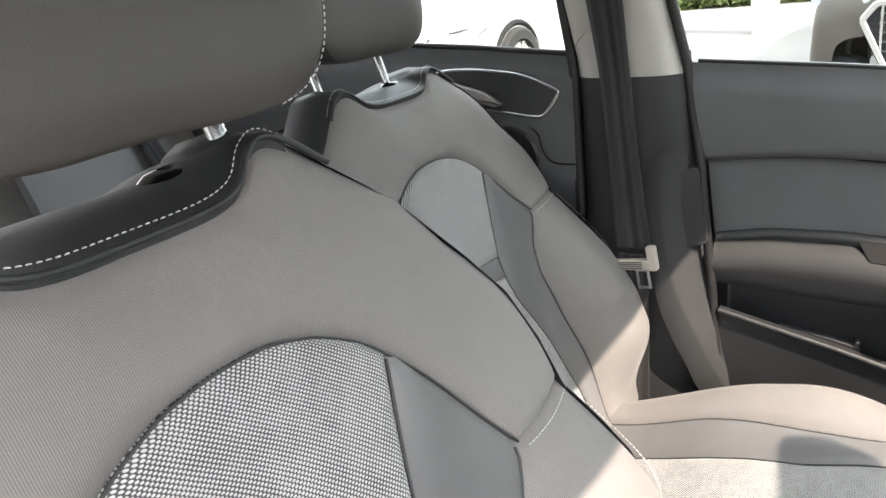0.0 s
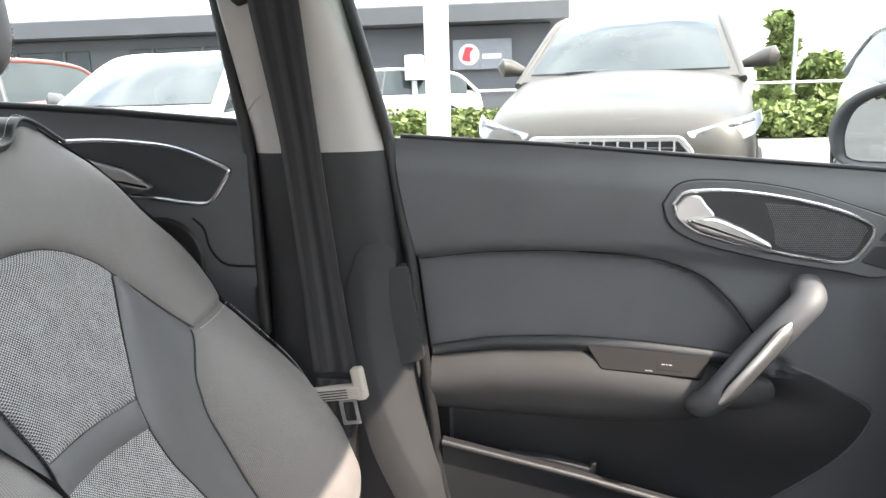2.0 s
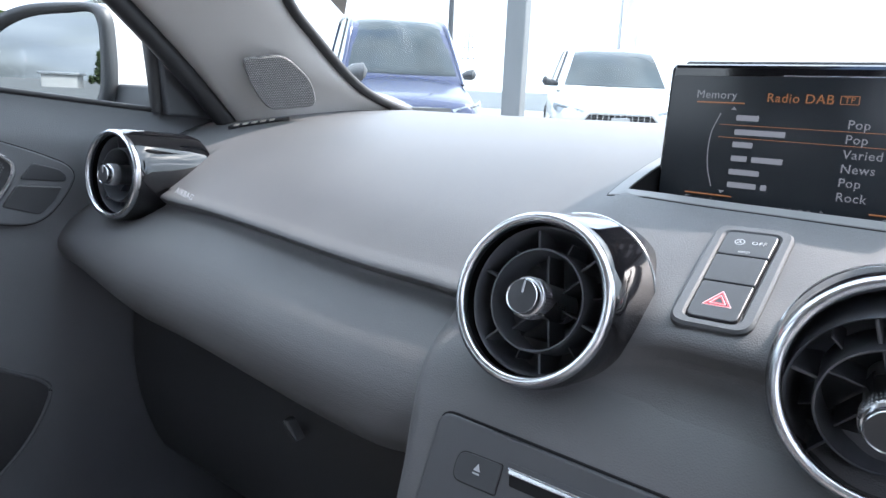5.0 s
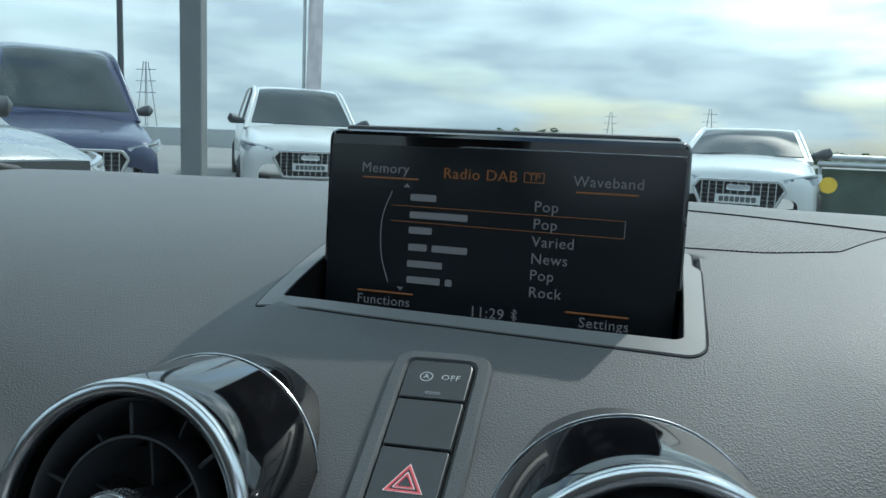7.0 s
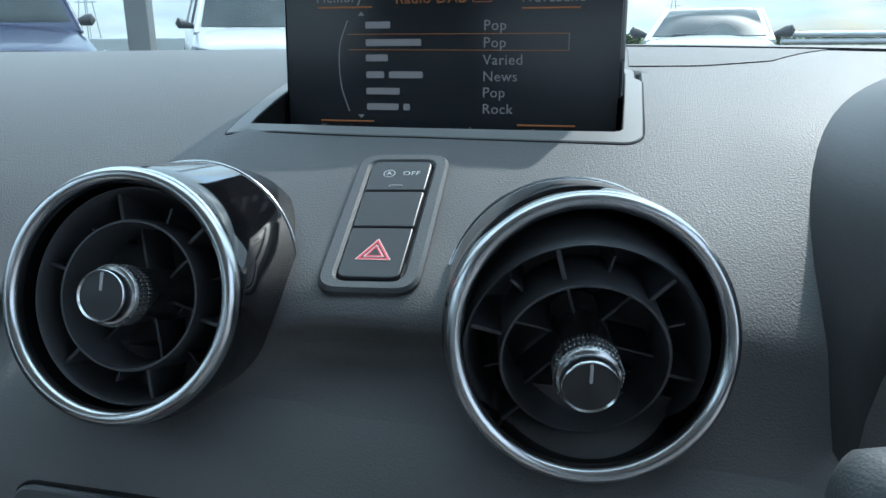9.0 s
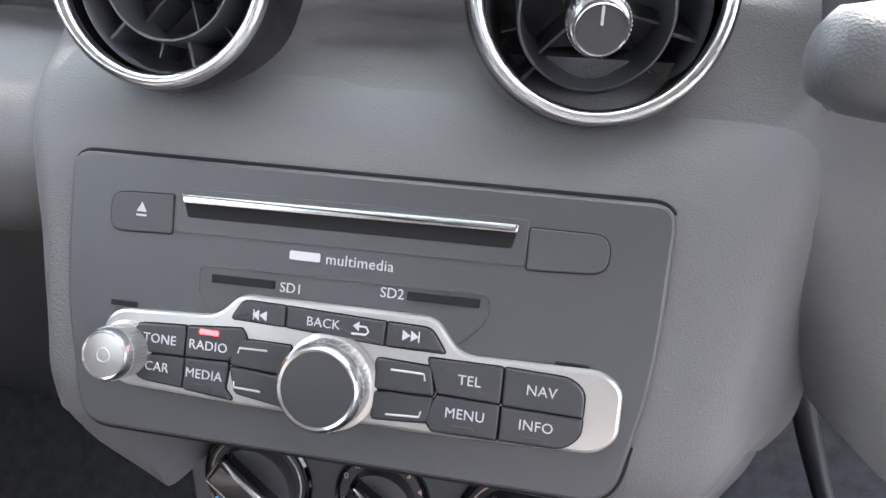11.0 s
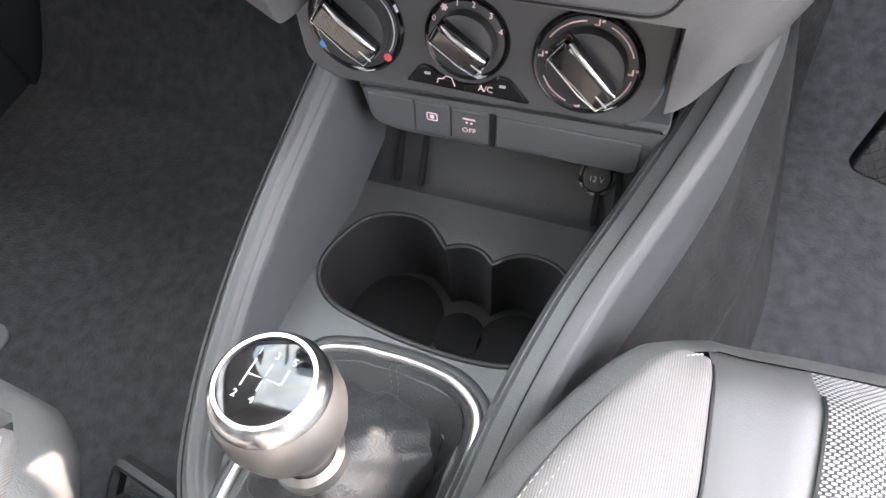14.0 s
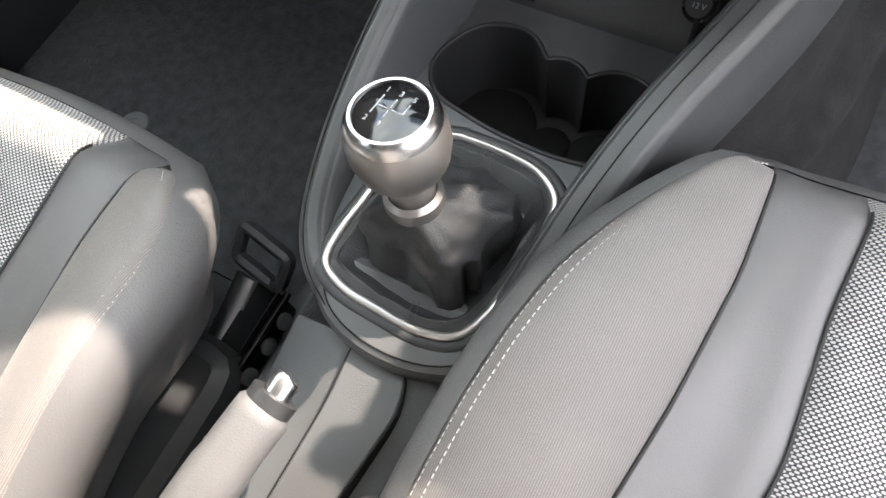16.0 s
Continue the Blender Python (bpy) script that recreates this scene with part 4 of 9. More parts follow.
# ---- dashboard ----
dash = thing("dashboard", (0, 0.2, 0.7), "dark grey grained dashboard with soft pad over the glovebox", "dashboard", kind="structure")
SEC = {
    -0.70: [(.47, .940), (.36, .944), (.24, .938), (.14, .922), (.06, .893), (.018, .870), (.006, .862), (.014, .854), (.004, .846), (-.030, .822), (-.044, .800), (-.036, .782), (.0, .770), (.06, .766)],
    -0.48: [(.48, .943), (.36, .945), (.24, .938), (.14, .921), (.06, .891), (.014, .866), (.000, .857), (.010, .849), (-.002, .841), (-.034, .815), (-.050, .788), (-.046, .764), (-.024, .744), (.05, .736)],
    -0.20: [(.49, .945), (.36, .946), (.24, .939), (.14, .919), (.06, .885), (.012, .855), (-.003, .845), (.008, .837), (-.004, .829), (-.038, .805), (-.053, .780), (-.050, .754), (-.028, .732), (.05, .724)],
    -0.135: [(.49, .9455), (.36, .9465), (.24, .939), (.14, .9185), (.06, .8850), (.012, .853), (-.003, .842), (.008, .834), (-.004, .826), (-.038, .803), (-.052, .778), (-.046, .756), (-.022, .738), (.05, .730)],
    -0.09: [(.49, .946), (.36, .947), (.24, .9405), (.15, .9245), (.085, .9050), (.035, .878), (.010, .862), (.000, .850), (-.006, .838), (-.030, .818), (-.045, .796), (-.030, .775), (.0, .750), (.04, .735)],
    0.0: [(.49, .947), (.36, .947), (.24, .941), (.16, .9275), (.11, .9135), (.06, .8955), (.02, .8765), (-.012, .8615), (-.020, .852), (-.014, .840), (-.024, .826), (-.040, .808), (-.025, .78), (.03, .74)],
    0.13: [(.49, .946), (.36, .947), (.24, .941), (.16, .927), (.10, .911), (.05, .890), (.015, .872), (-.010, .855), (-.016, .845), (-.024, .832), (-.036, .815), (-.045, .795), (-.035, .770), (.0, .74)],
    0.22: [(.49, .944), (.36, .946), (.24, .942), (.16, .930), (.10, .915), (.05, .897), (.015, .876), (-.012, .856), (-.025, .840), (-.034, .825), (-.046, .805), (-.058, .780), (-.078, .735), (-.088, .70)],
    0.70: [(.47, .940), (.36, .943), (.24, .940), (.16, .928), (.10, .912), (.05, .894), (.015, .872), (-.010, .852), (-.025, .836), (-.036, .815), (-.046, .795), (-.055, .770), (-.065, .735), (-.068, .70)],
}
sec_x = sorted(SEC)
sec_fine = {x: spline(SEC[x], 79) for x in sec_x}


def dash_at(x, k):
    i = min(max(int(np.searchsorted(sec_x, x)) - 1, 0), len(sec_x) - 2)
    f = ss(sec_x[i], sec_x[i + 1], x)
    a, b = sec_fine[sec_x[i]], sec_fine[sec_x[i + 1]]
    j = min(int(k), 77)
    pa, pb = a[j] + (a[j + 1] - a[j]) * (k - j), b[j] + (b[j + 1] - b[j]) * (k - j)
    return pa + (pb - pa) * f


def dash_fn(s, t):
    x = -0.665 + 1.35 * s
    y, z = dash_at(x, t * 78)
    y += 0.045 * abs(x / 0.66) ** 3 * -1 * ss(0.3, 0.0, t)          # the far edge follows the curved screen
    for vx, vz in ((-0.0785, 0.8625), (0.0865, 0.8605), (-0.5720, 0.8768)):       # hollows that take the vents
        d = math.hypot(x - vx, z - vz + 0.006)
        y += 0.07 * ss(0.0415, 0.034, d) * ss(0.014, -0.004, y)
    z -= 0.050 * ss(0.1015, 0.0975, abs(x + 0.0005)) * ss(0.0940, 0.0975, y) * ss(0.193, 0.189, y) * ss(0.88, 0.89, z)     # well of the display
    return (x, y, z)


def dash_z(x, y):
    """Height of the pad's upper side at a place in the plan."""
    lo, hi = 0.0, 40.0
    for _ in range(30):
        mid_k = 0.5 * (lo + hi)
        lo, hi = (mid_k, hi) if dash_at(x, mid_k)[0] > y else (lo, mid_k)
    return float(dash_at(x, lo)[1])


part("dash_pad", slab("dash_pad", dash_fn, 270, 230, (0, 0.03, -0.012), uv=lambda s, t, p: (p[0], p[1] - p[2])), DASH, dash)
# far grille of the demister

near_y, mid_y, far_y = line([(0.098, 0.205), (0.140, 0.207), (0.180, 0.217), (0.226, 0.283)]), line([(0.098, 0.346), (0.145, 0.328), (0.190, 0.306), (0.226, 0.284), (0.30, 0.24)]), line([(0.098, 0.450), (0.18, 0.42), (0.240, 0.380), (0.300, 0.320)])


def on_pad(x0, x1, lo, hi, lift):
    """A sheet between two lines of the plan, lying on the pad."""
    def fn(s, t):
        x = x0 + (x1 - x0) * s
        y = lo(x) + (hi(x) - lo(x)) * t
        return (x, y, dash_z(x, y) + lift)
    return fn


part("demister_grille", slab("demister_grille", on_pad(0.098, 0.2255, near_y, mid_y, 0.0007), 40, 30, (0, 0, -0.004), uv=lambda s, t, p: (p[0], p[1])), MESH_GREY, dash, "grey mesh demister grille")
part("screen_cowl", slab("screen_cowl", on_pad(0.098, 0.300, mid_y, far_y, 0.0018), 40, 20, (0, 0, -0.004)), PLASTIC, dash, "black cowl strip along the windscreen's foot")
# side demister slot, with pale louvres
lv = Vector((0.034, 0.046, 0.0105))
lu = lv.normalized()
lw = Vector((0.0, -0.25, 0.97)).cross(lu).cross(lu).normalized() * -1.0
LV = frame_at(Vector((-0.600, 0.131, 0.9205)), lu, lw.cross(lu), lw)
part("louvre_slot", plate("louvre_slot", box_outline(-0.006, -0.005, 0.064, 0.005, 0.004, 4), LV, -0.004, 0.0012, 0.0004), DARK, dash)
for k in range(5):
    part("side_louvre", plate("side_louvre", rounded([(0.010 * k, -0.0034), (0.010 * k + 0.0062, -0.0034), (0.010 * k + 0.0078, 0.0034), (0.010 * k + 0.0016, 0.0034)], 0.0018, 3), LV, -0.003, 0.0024, 0.0008), CREAM, dash)
# glovebox below the pad
gb = thing("glovebox", (-0.40, 0.05, 0.55), "dark grey glovebox lid below the dashboard pad", "glovebox")
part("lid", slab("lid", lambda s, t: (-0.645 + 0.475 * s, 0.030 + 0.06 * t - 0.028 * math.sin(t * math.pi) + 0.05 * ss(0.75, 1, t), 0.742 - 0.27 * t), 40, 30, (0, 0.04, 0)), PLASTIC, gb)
# latch in paler plastic than the lid, its glint put into the colour
lt = frame_at((-0.345, 0.006, 0.676), Vector((0.80, 0.05, -0.45)).normalized(), Vector((0.45, -0.1, 0.88)).normalized(), Vector((0, -0.99, -0.1)).normalized())
part("latch", plate("latch", rounded([(-0.012, 0.002), (-0.006, 0.006), (0.012, -0.002), (0.007, -0.005)][::-1], 0.002, 4), lt, -0.014, -0.004, 0.002), CONSOLE, gb, "glovebox latch catching the light")
# raised word on the pad
ab = frame_at((-0.474, -0.006, 0.8685), Vector((0.985, -0.08, -0.12)).normalized(), Vector((0.10, 0.45, 0.885)).normalized(), Vector((0, -0.885, 0.46)).normalized())
lettering("AIRBAG", ab, 0.0080, PRINT_DIM, dash, spread=1.15)

# instrument hood ahead of the driver
hood = thing("instrument_hood", (0.34, 0.05, 0.87), "black instrument hood ahead of the driver's seat", "instrument hood", kind="structure")


def hood_fn(s, t):
    a = math.pi * (1 - s)
    r = 1.0 + 0.02 * math.sin(t * math.pi)
    return (0.345 + 0.182 * r * math.copysign(abs(math.cos(a)) ** 0.75, math.cos(a)), -0.045 + 0.24 * t - 0.03 * math.sin(a), 0.84 + (0.125 - 0.02 * t) * r * max(0, math.sin(a)) ** 0.7)


part("hood_cover", slab("hood_cover", hood_fn, 40, 16, (0, 0.0, -0.014)), PLASTIC, hood)
part("gauge_panel", plate("gauge_panel", rounded([(-0.155, -0.03), (0.155, -0.03), (0.15, 0.07), (0.10, 0.105), (-0.10, 0.105), (-0.15, 0.07)], 0.02, 5), frame_at((0.335, 0.06, 0.85), (1, 0, 0), (0, 0.25, 0.968), (0, -0.968, 0.25)), -0.01, 0, 0.002), PIANO, hood)
# steering column with its stalk
col = thing("steering_column", (0.33, -0.05, 0.80), "black steering column shroud with a grey-tipped stalk", "steering column")
part("shroud", tube("shroud", [(0.325, 0.08, 0.775), (0.325, -0.02, 0.80), (0.325, -0.12, 0.825)], [0.055, 0.058, 0.05], 20, flat=0.8), PLASTIC, col)
stalk = part("stalk", tube("stalk", [(0.29, -0.09, 0.83), (0.22, -0.100, 0.842), (0.165, -0.104, 0.852), (0.150, -0.105, 0.855)], [0.009, 0.0095, 0.012, 0.0125], 14), PLASTIC, col)
part("stalk_tip", tube("stalk_tip", [(0.168, -0.104, 0.853), (0.150, -0.105, 0.856), (0.142, -0.1055, 0.8575), (0.139, -0.1057, 0.858)], [0.0135, 0.0138, 0.011, 0.006], 16), CONSOLE, stalk)

# ---- front seats ----
HEADREST = material("brown_grey_leatherette", (0.074, 0.069, 0.065), 0.45, grain=0.35, grain_size=0.0012, kind="cells", blotch=0.12)
# half outlines of the backrest's panels, (distance from the middle, height), before the seat is set in its place
EDGE = [(0.280, 0.803), (0.296, 0.830), (0.292, 0.870), (0.272, 0.905), (0.246, 0.932), (0.214, 0.960), (0.182, 0.987), (0.152, 1.010), (0.126, 1.030), (0.108, 1.036), (0.092, 1.030), (0.075, 1.016), (0.055, 1.010), (0.0, 1.007)]
INNER = [(0.199, 0.792), (0.180, 0.815), (0.162, 0.835), (0.140, 0.857), (0.119, 0.876), (0.103, 0.890), (0.088, 0.899), (0.070, 0.908), (0.052, 0.914), (0.040, 0.9175), (0.030, 0.919), (0.020, 0.920), (0.010, 0.9205), (0.0, 0.921)]
ins_half = line([(0.40, 0.150), (0.50, 0.140), (0.606, 0.112), (0.683, 0.076), (0.720, 0.068), (0.757, 0.068), (0.818, 0.090), (0.878, 0.119)])
arch_half = line([(0.8760, 0.119), (0.890, 0.103), (0.899, 0.088), (0.908, 0.070), (0.914, 0.052), (0.919, 0.030), (0.921, 0.0)])
strip_out = line([(0.40, 0.185), (0.50, 0.176), (0.559, 0.170), (0.62, 0.162), (0.703, 0.157), (0.745, 0.166), (0.770, 0.182), (0.792, 0.198), (0.815, 0.180), (0.835, 0.162), (0.857, 0.140), (0.878, 0.1195)])
bol_edge = line([(0.38, 0.300), (0.46, 0.318), (0.52, 0.325), (0.58, 0.324), (0.66, 0.314), (0.73, 0.298), (0.803, 0.280)])


seat_bulge = [0.034]          # how far the worn side bolsters stand forward


def back_y(lx, z):
    """Front of the backrest: leaning, hollow in the middle, side bolsters forward."""
    a = abs(lx)
    y = -0.985 + 0.364 * (1.034 - z)
    b = ss(0.86, 0.70, z)
    y += b * (0.062 + seat_bulge[0] * (ss(0.76, 0.62, z) - 2.2 * ss(0.58, 0.42, z))) * ss(0.13, 0.255, a) - b * 0.050 * ss(0.285, 0.340, a) - b * 0.012 * ss(0.10, 0.0, a)
    t = ss(0.84, 0.93, z)
    y -= t * 0.020 * ss(0.16, 0.29, a)
    y -= 0.014 * ss(0.955, 1.035, z)
    y -= 0.006 * ss(0.93, 1.0, z) * ss(0.07, 0.0, a)
    return y


def quilt(name, fn, nu, nv, w, crease, mat, parent, label="", soft=0.006):
    """A padded panel: fn(s, t) gives (lx, z); its rim sinks into the seams. w: rough width and height in metres."""
    def f(s, t):
        lx, z = fn(s, t)
        d = min(s * w[0], (1 - s) * w[0], t * w[1], (1 - t) * w[1])
        return (lx, back_y(lx, z) - crease * math.exp(-(d / soft) ** 1.3), z)
    us = [0.5 - 0.5 * math.copysign(abs(2 * k / nu - 1) ** 0.75, 1 - 2 * k / nu) for k in range(nu + 1)]
    vs = [0.5 - 0.5 * math.copysign(abs(2 * k / nv - 1) ** 0.85, 1 - 2 * k / nv) for k in range(nv + 1)]
    g = lambda s, t: f(us[round(s * nu)], vs[round(t * nv)])
    me = slab(name, g, nu, nv, (0, -0.02, 0), uv=lambda s, t, p: (p[0], (p[2] - p[1] * 0.36) * 1.06), flip=True)
    return part(name, me, mat, parent, label)


def seat(name, x, dy, dz, hz_, cy, cz, label):
    base = thing(name, (0, -0.75, 0.28), label, "car seat", "front seats")
    back = new("backrest", mesh_from("backrest", [], []))
    # shell round the back
    rim = [(-a, z) for a, z in ((bol_edge(zz), zz) for zz in np.linspace(0.40, 0.80, 14))] + [(-a, z) for a, z in EDGE[1:]] + [(a, z) for a, z in EDGE[::-1][1:]] + [(a, z) for a, z in ((bol_edge(zz), zz) for zz in np.linspace(0.80, 0.40, 14))]
    k = len(rim)
    verts, faces = [], []
    for off, grow, drop in ((-0.006, 0.0, 0.0), (-0.018, 0.004, 0.0), (-0.045, 0.006, -0.001), (-0.080, 0.0, -0.004), (-0.105, -0.03, -0.012), (-0.115, -0.10, -0.05)):
        for a, z in rim:
            cx = a * (1 + grow / 0.3)
            zz = 0.7 + (z - 0.7) * (1 + (grow if grow < 0 else grow) / 0.35) + (drop if z > 0.9 else 0)
            verts.append((cx, back_y(a, z) + off, zz))
    for j in range(5):
        for i in range(k - 1):
            faces.append((j * k + i, j * k + i + 1, (j + 1) * k + i + 1, (j + 1) * k + i))
    faces.append(tuple(5 * k + i for i in range(k)))
    faces.append(tuple(i for i in (0, k - 1, 2 * k - 1, 3 * k - 1, 4 * k - 1, 5 * k - 1, 6 * k - 1, 5 * k, 4 * k, 3 * k, 2 * k, k)))
    back.data = sharpen(mesh_from("backrest", verts, faces, [(v[0], v[2]) for v in verts]), 60)
    back.data.materials.append(LEATHER_DARK)
    back.parent = base
    back.matrix_parent_inverse = base.matrix_basis.inverted()
    tagged(back, label="black backrest shell with padded cloth panels")
    # yoke over the shoulders
    oe = spline(EDGE + [(-a, z) for a, z in EDGE[::-1][1:]], 121)
    oi = spline(INNER + [(-a, z) for a, z in INNER[::-1][1:]], 121)

    def yoke(s, t):
        i = t * 120
        q = min(int(i), 119)
        a, b = oi[q] + (oi[q + 1] - oi[q]) * (i - q), oe[q] + (oe[q + 1] - oe[q]) * (i - q)
        return a + (b - a) * s
    quilt("shoulder_panel", yoke, 26, 110, (0.11, 0.8), 0.010, RIB, back, "grey ribbed cloth over the shoulders", 0.008)
    part("panel_seam", tube("panel_seam", [(a, back_y(a, z) - 0.0070, z) for a, z in oi], 0.0011, 6), LEATHER_DARK, back)
    for sg in (1, -1):
        quilt("side_bolster", lambda s, t: (sg * ((1 - s) * strip_out(0.40 + 0.392 * t) + s * bol_edge(0.40 + 0.40 * t)), 0.40 + (0.392 + 0.010 * s) * t), 22, 60, (0.13, 0.4), 0.012, RIB, back, "grey ribbed cloth side bolster", 0.010)
        quilt("inner_strip", lambda s, t: (sg * ((1 - s) * ins_half(0.40 + 0.475 * t) + s * strip_out(0.40 + 0.475 * t)), 0.40 + 0.475 * t), 14, 70, (0.06, 0.475), 0.008, LEATHER, back, "smooth grey leatherette strip", 0.009)
        part("panel_seam", tube("panel_seam", [(sg * strip_out(z), back_y(strip_out(z), z) - 0.0075, z) for z in np.linspace(0.41, 0.790, 60)], 0.0013, 6), LEATHER_DARK, back)
        part("panel_seam", tube("panel_seam", [(sg * ins_half(z), back_y(ins_half(z), z) - 0.0050, z) for z in np.linspace(0.41, 0.874, 60)], 0.0011, 6), LEATHER_DARK, back)
        # pale seam from the leg of the yoke to the edge, and down the bolster's edge
        sm = [(sg * (0.199 + 0.080 * q), 0.792 + 0.011 * q) for q in np.linspace(0.02, 0.98, 12)]
        part("stitching", stitches("stitching", [(a, back_y(a, z) + 0.0006, z - 0.002) for a, z in sm], (0, 1, 0.36), 0.0026, 0.0018, 0.0004), THREAD, back)
        sm = [(sg * (bol_edge(z) - 0.004), z) for z in np.linspace(0.45, 0.798, 60)]
        part("stitching", stitches("stitching", [(a, back_y(a, z) + 0.0012, z) for a, z in sm], (0, 1, 0.36), 0.0026, 0.0018, 0.0004), THREAD, back)

    def ins(z0, z1):
        def fn(s, t):
            z = z0 + (z1 - z0) * t
            h = ins_half(z) if z < 0.876 else arch_half(z)
            return ((1 - 2 * s) * h, z)
        return fn
    quilt("upper_insert", ins(0.757, 0.9205), 30, 50, (0.2, 0.16), 0.007, MESH, back, "speckled mesh cloth insert")
    quilt("cross_band", ins(0.727, 0.757), 24, 10, (0.14, 0.03), 0.005, LEATHER, back, "grey leatherette band across the insert")
    quilt("lower_insert", ins(0.40, 0.727), 30, 60, (0.2, 0.33), 0.006, MESH, back, "speckled mesh cloth insert")
    # dark top roll behind the shoulder seam
    top = [(a, z) for a, z in EDGE[8:]] + [(-a, z) for a, z in EDGE[::-1][1:6]]
    tp = spline(top, 60)

    def roll(s, t):
        i = t * 59
        q = min(int(i), 58)
        a, z = tp[q] + (tp[q + 1] - tp[q]) * (i - q)
        y = back_y(a, z)
        return (a * (1 - 0.10 * s), y - 0.004 - 0.135 * s, z + 0.004 + 0.012 * math.sin(s * math.pi) - 0.020 * s + (1.014 - z) * 0.8 * ss(0.0, 0.55, s))
    part("top_roll", slab("top_roll", roll, 16, 60, (0, 0, -0.02)), LEATHER_DARK, back, "black leatherette top of the backrest")
    pp = spline([(a, z) for a, z in EDGE[7:]] + [(-a, z) for a, z in EDGE[::-1][1:7]], 90)
    part("seam_piping", tube("seam_piping", [(a, back_y(a, z) - 0.003, z + 0.002) for a, z in pp], 0.0022, 8), LEATHER_DARK, back)
    part("stitching", stitches("stitching", [(a, back_y(a, z) - 0.010, z + 0.0062) for a, z in pp], (0, -0.2, 1), 0.0028, 0.0020, 0.00036), THREAD, back, "pale double stitching along the top")
    # head restraint on two chrome posts
    hr = new("head_restraint", mesh_from("head_restraint", [], []))
    hr.parent = base
    hr.matrix_parent_inverse = base.matrix_basis.inverted()

    def pillow(name, w, h, d, cx, cy_, cz_, lo, hi, n=40, e=0.42):
        vs, fs = [], []
        m = 24
        for j in range(m + 1):
            ph = math.pi * (j / m - 0.5)
            for i in range(n + 1):
                th = lo + (hi - lo) * i / n
                c, s_ = math.cos(ph), math.sin(ph)
                rx, ry = math.copysign(abs(math.cos(th)) ** e, math.cos(th)), math.copysign(abs(math.sin(th)) ** e, math.sin(th))
                rc, rz = abs(c) ** 0.40, math.copysign(abs(s_) ** 0.62, s_)
                ww = w * (1 + 0.10 * rz)
                vs.append((cx + ww * rx * rc, cy_ + d * ry * rc + 0.022 * rz * -1 + 0.012 * (abs(rx) ** 2) * (1 if ry > 0 else 0), cz_ + h * rz))
        for j in range(m):
            for i in range(n):
                a = j * (n + 1) + i
                fs.append((a, a + 1, a + n + 2, a + n + 1))
        return mesh_from(name, vs, fs, [(v[0], v[2]) for v in vs])
    hr.data = pillow("head_restraint", 0.146, 0.098, 0.058, 0, -1.082, 1.186, 0, 2 * math.pi, 64)
    hr.data.materials.append(LEATHER_DARK)
    tagged(hr, label="black leatherette head restraint with stitched face")
    part("face_pad", pillow("face_pad", 0.1465, 0.0985, 0.0595, 0, -1.082, 1.186, math.pi * 0.20, math.pi * 0.80, 40), HEADREST, hr, "dark brown-grey leatherette face")
    for sg in (1, -1):
        th = math.pi * (0.5 - sg * 0.30)
        e = 0.42
        sm = []
        for j in range(2, 24):
            ph = math.pi * (j / 25 - 0.46)
            rc, rz = abs(math.cos(ph)) ** 0.40, math.copysign(abs(math.sin(ph)) ** 0.62, math.sin(ph))
            rx, ry = math.copysign(abs(math.cos(th)) ** e, math.cos(th)), math.sin(th) ** e
            sm.append((0.1475 * (1 + 0.10 * rz) * rx * rc, -1.082 + 0.0605 * ry * rc - 0.022 * rz + 0.012 * rx * rx, 1.186 + 0.099 * rz))
        part("stitching", stitches("stitching", spline(sm, 80), (sg * 0.4, 1, 0), 0.0026, 0.0018, 0.00042), THREAD_DARK if sg > 0 else THREAD, hr)
        part("chrome_post", tube("chrome_post", [(sg * 0.079, -1.046, 0.995), (sg * 0.078, -1.066, 1.05), (sg * 0.077, -1.096, 1.14)], 0.0068, 14), CHROME, hr, "bright chrome post")
        part("post_collar", lathe("post_collar", [(0.0, 0), (0.021, 0.0), (0.0215, 0.004), (0.017, 0.008), (0.009, 0.0095)], Matrix.Translation((sg * 0.079, -1.053, 1.0155)), 24, 1.2, 0.8), PIANO, back, "black plastic post collar")
    # the driver's arch sits a little higher
    if x > 0:
        for ob in back.children:
            for v in ob.data.vertices:
                up_by = 0.021 * ss(0.76, 0.88, v.co.z) * ss(0.998, 0.930, v.co.z) * ss(0.25, 0.15, abs(v.co.x))
                v.co.z += up_by
                v.co.y -= 0.364 * up_by
    # move the upper part to its place, then build the cushion where it is
    for ob, up_ in ((back, 0.0), (hr, hz_)):
        off = Vector((x, dy, dz + up_)) + (Vector((0, 0, 0)) if x < 0 else Vector((0.012, 0, 0)) if ob is back else Vector((-0.012, 0.035, 0.001)))
        ob.matrix_parent_inverse = base.matrix_basis.inverted() @ Matrix.Translation(off) @ Matrix.Diagonal((0.95 if ob is back and x > 0 else 1.0, 1.0, 1.0, 1.0))
    cushion(base, x - (0.018 if x < 0 else 0.0), cy, cz)
    return base


c_ins = line([(-0.34, 0.072), (-0.42, 0.075), (-0.50, 0.068), (-0.60, 0.080), (-0.72, 0.105), (-0.85, 0.12)])
c_strip = line([(-0.33, 0.128), (-0.42, 0.124), (-0.50, 0.130), (-0.56, 0.138), (-0.64, 0.150), (-0.85, 0.165)])
c_out = line([(-0.330, 0.126), (-0.340, 0.132), (-0.354, 0.152), (-0.385, 0.174), (-0.424, 0.194), (-0.466, 0.211), (-0.507, 0.221), (-0.544, 0.227), (-0.60, 0.232), (-0.72, 0.238), (-0.85, 0.235)])


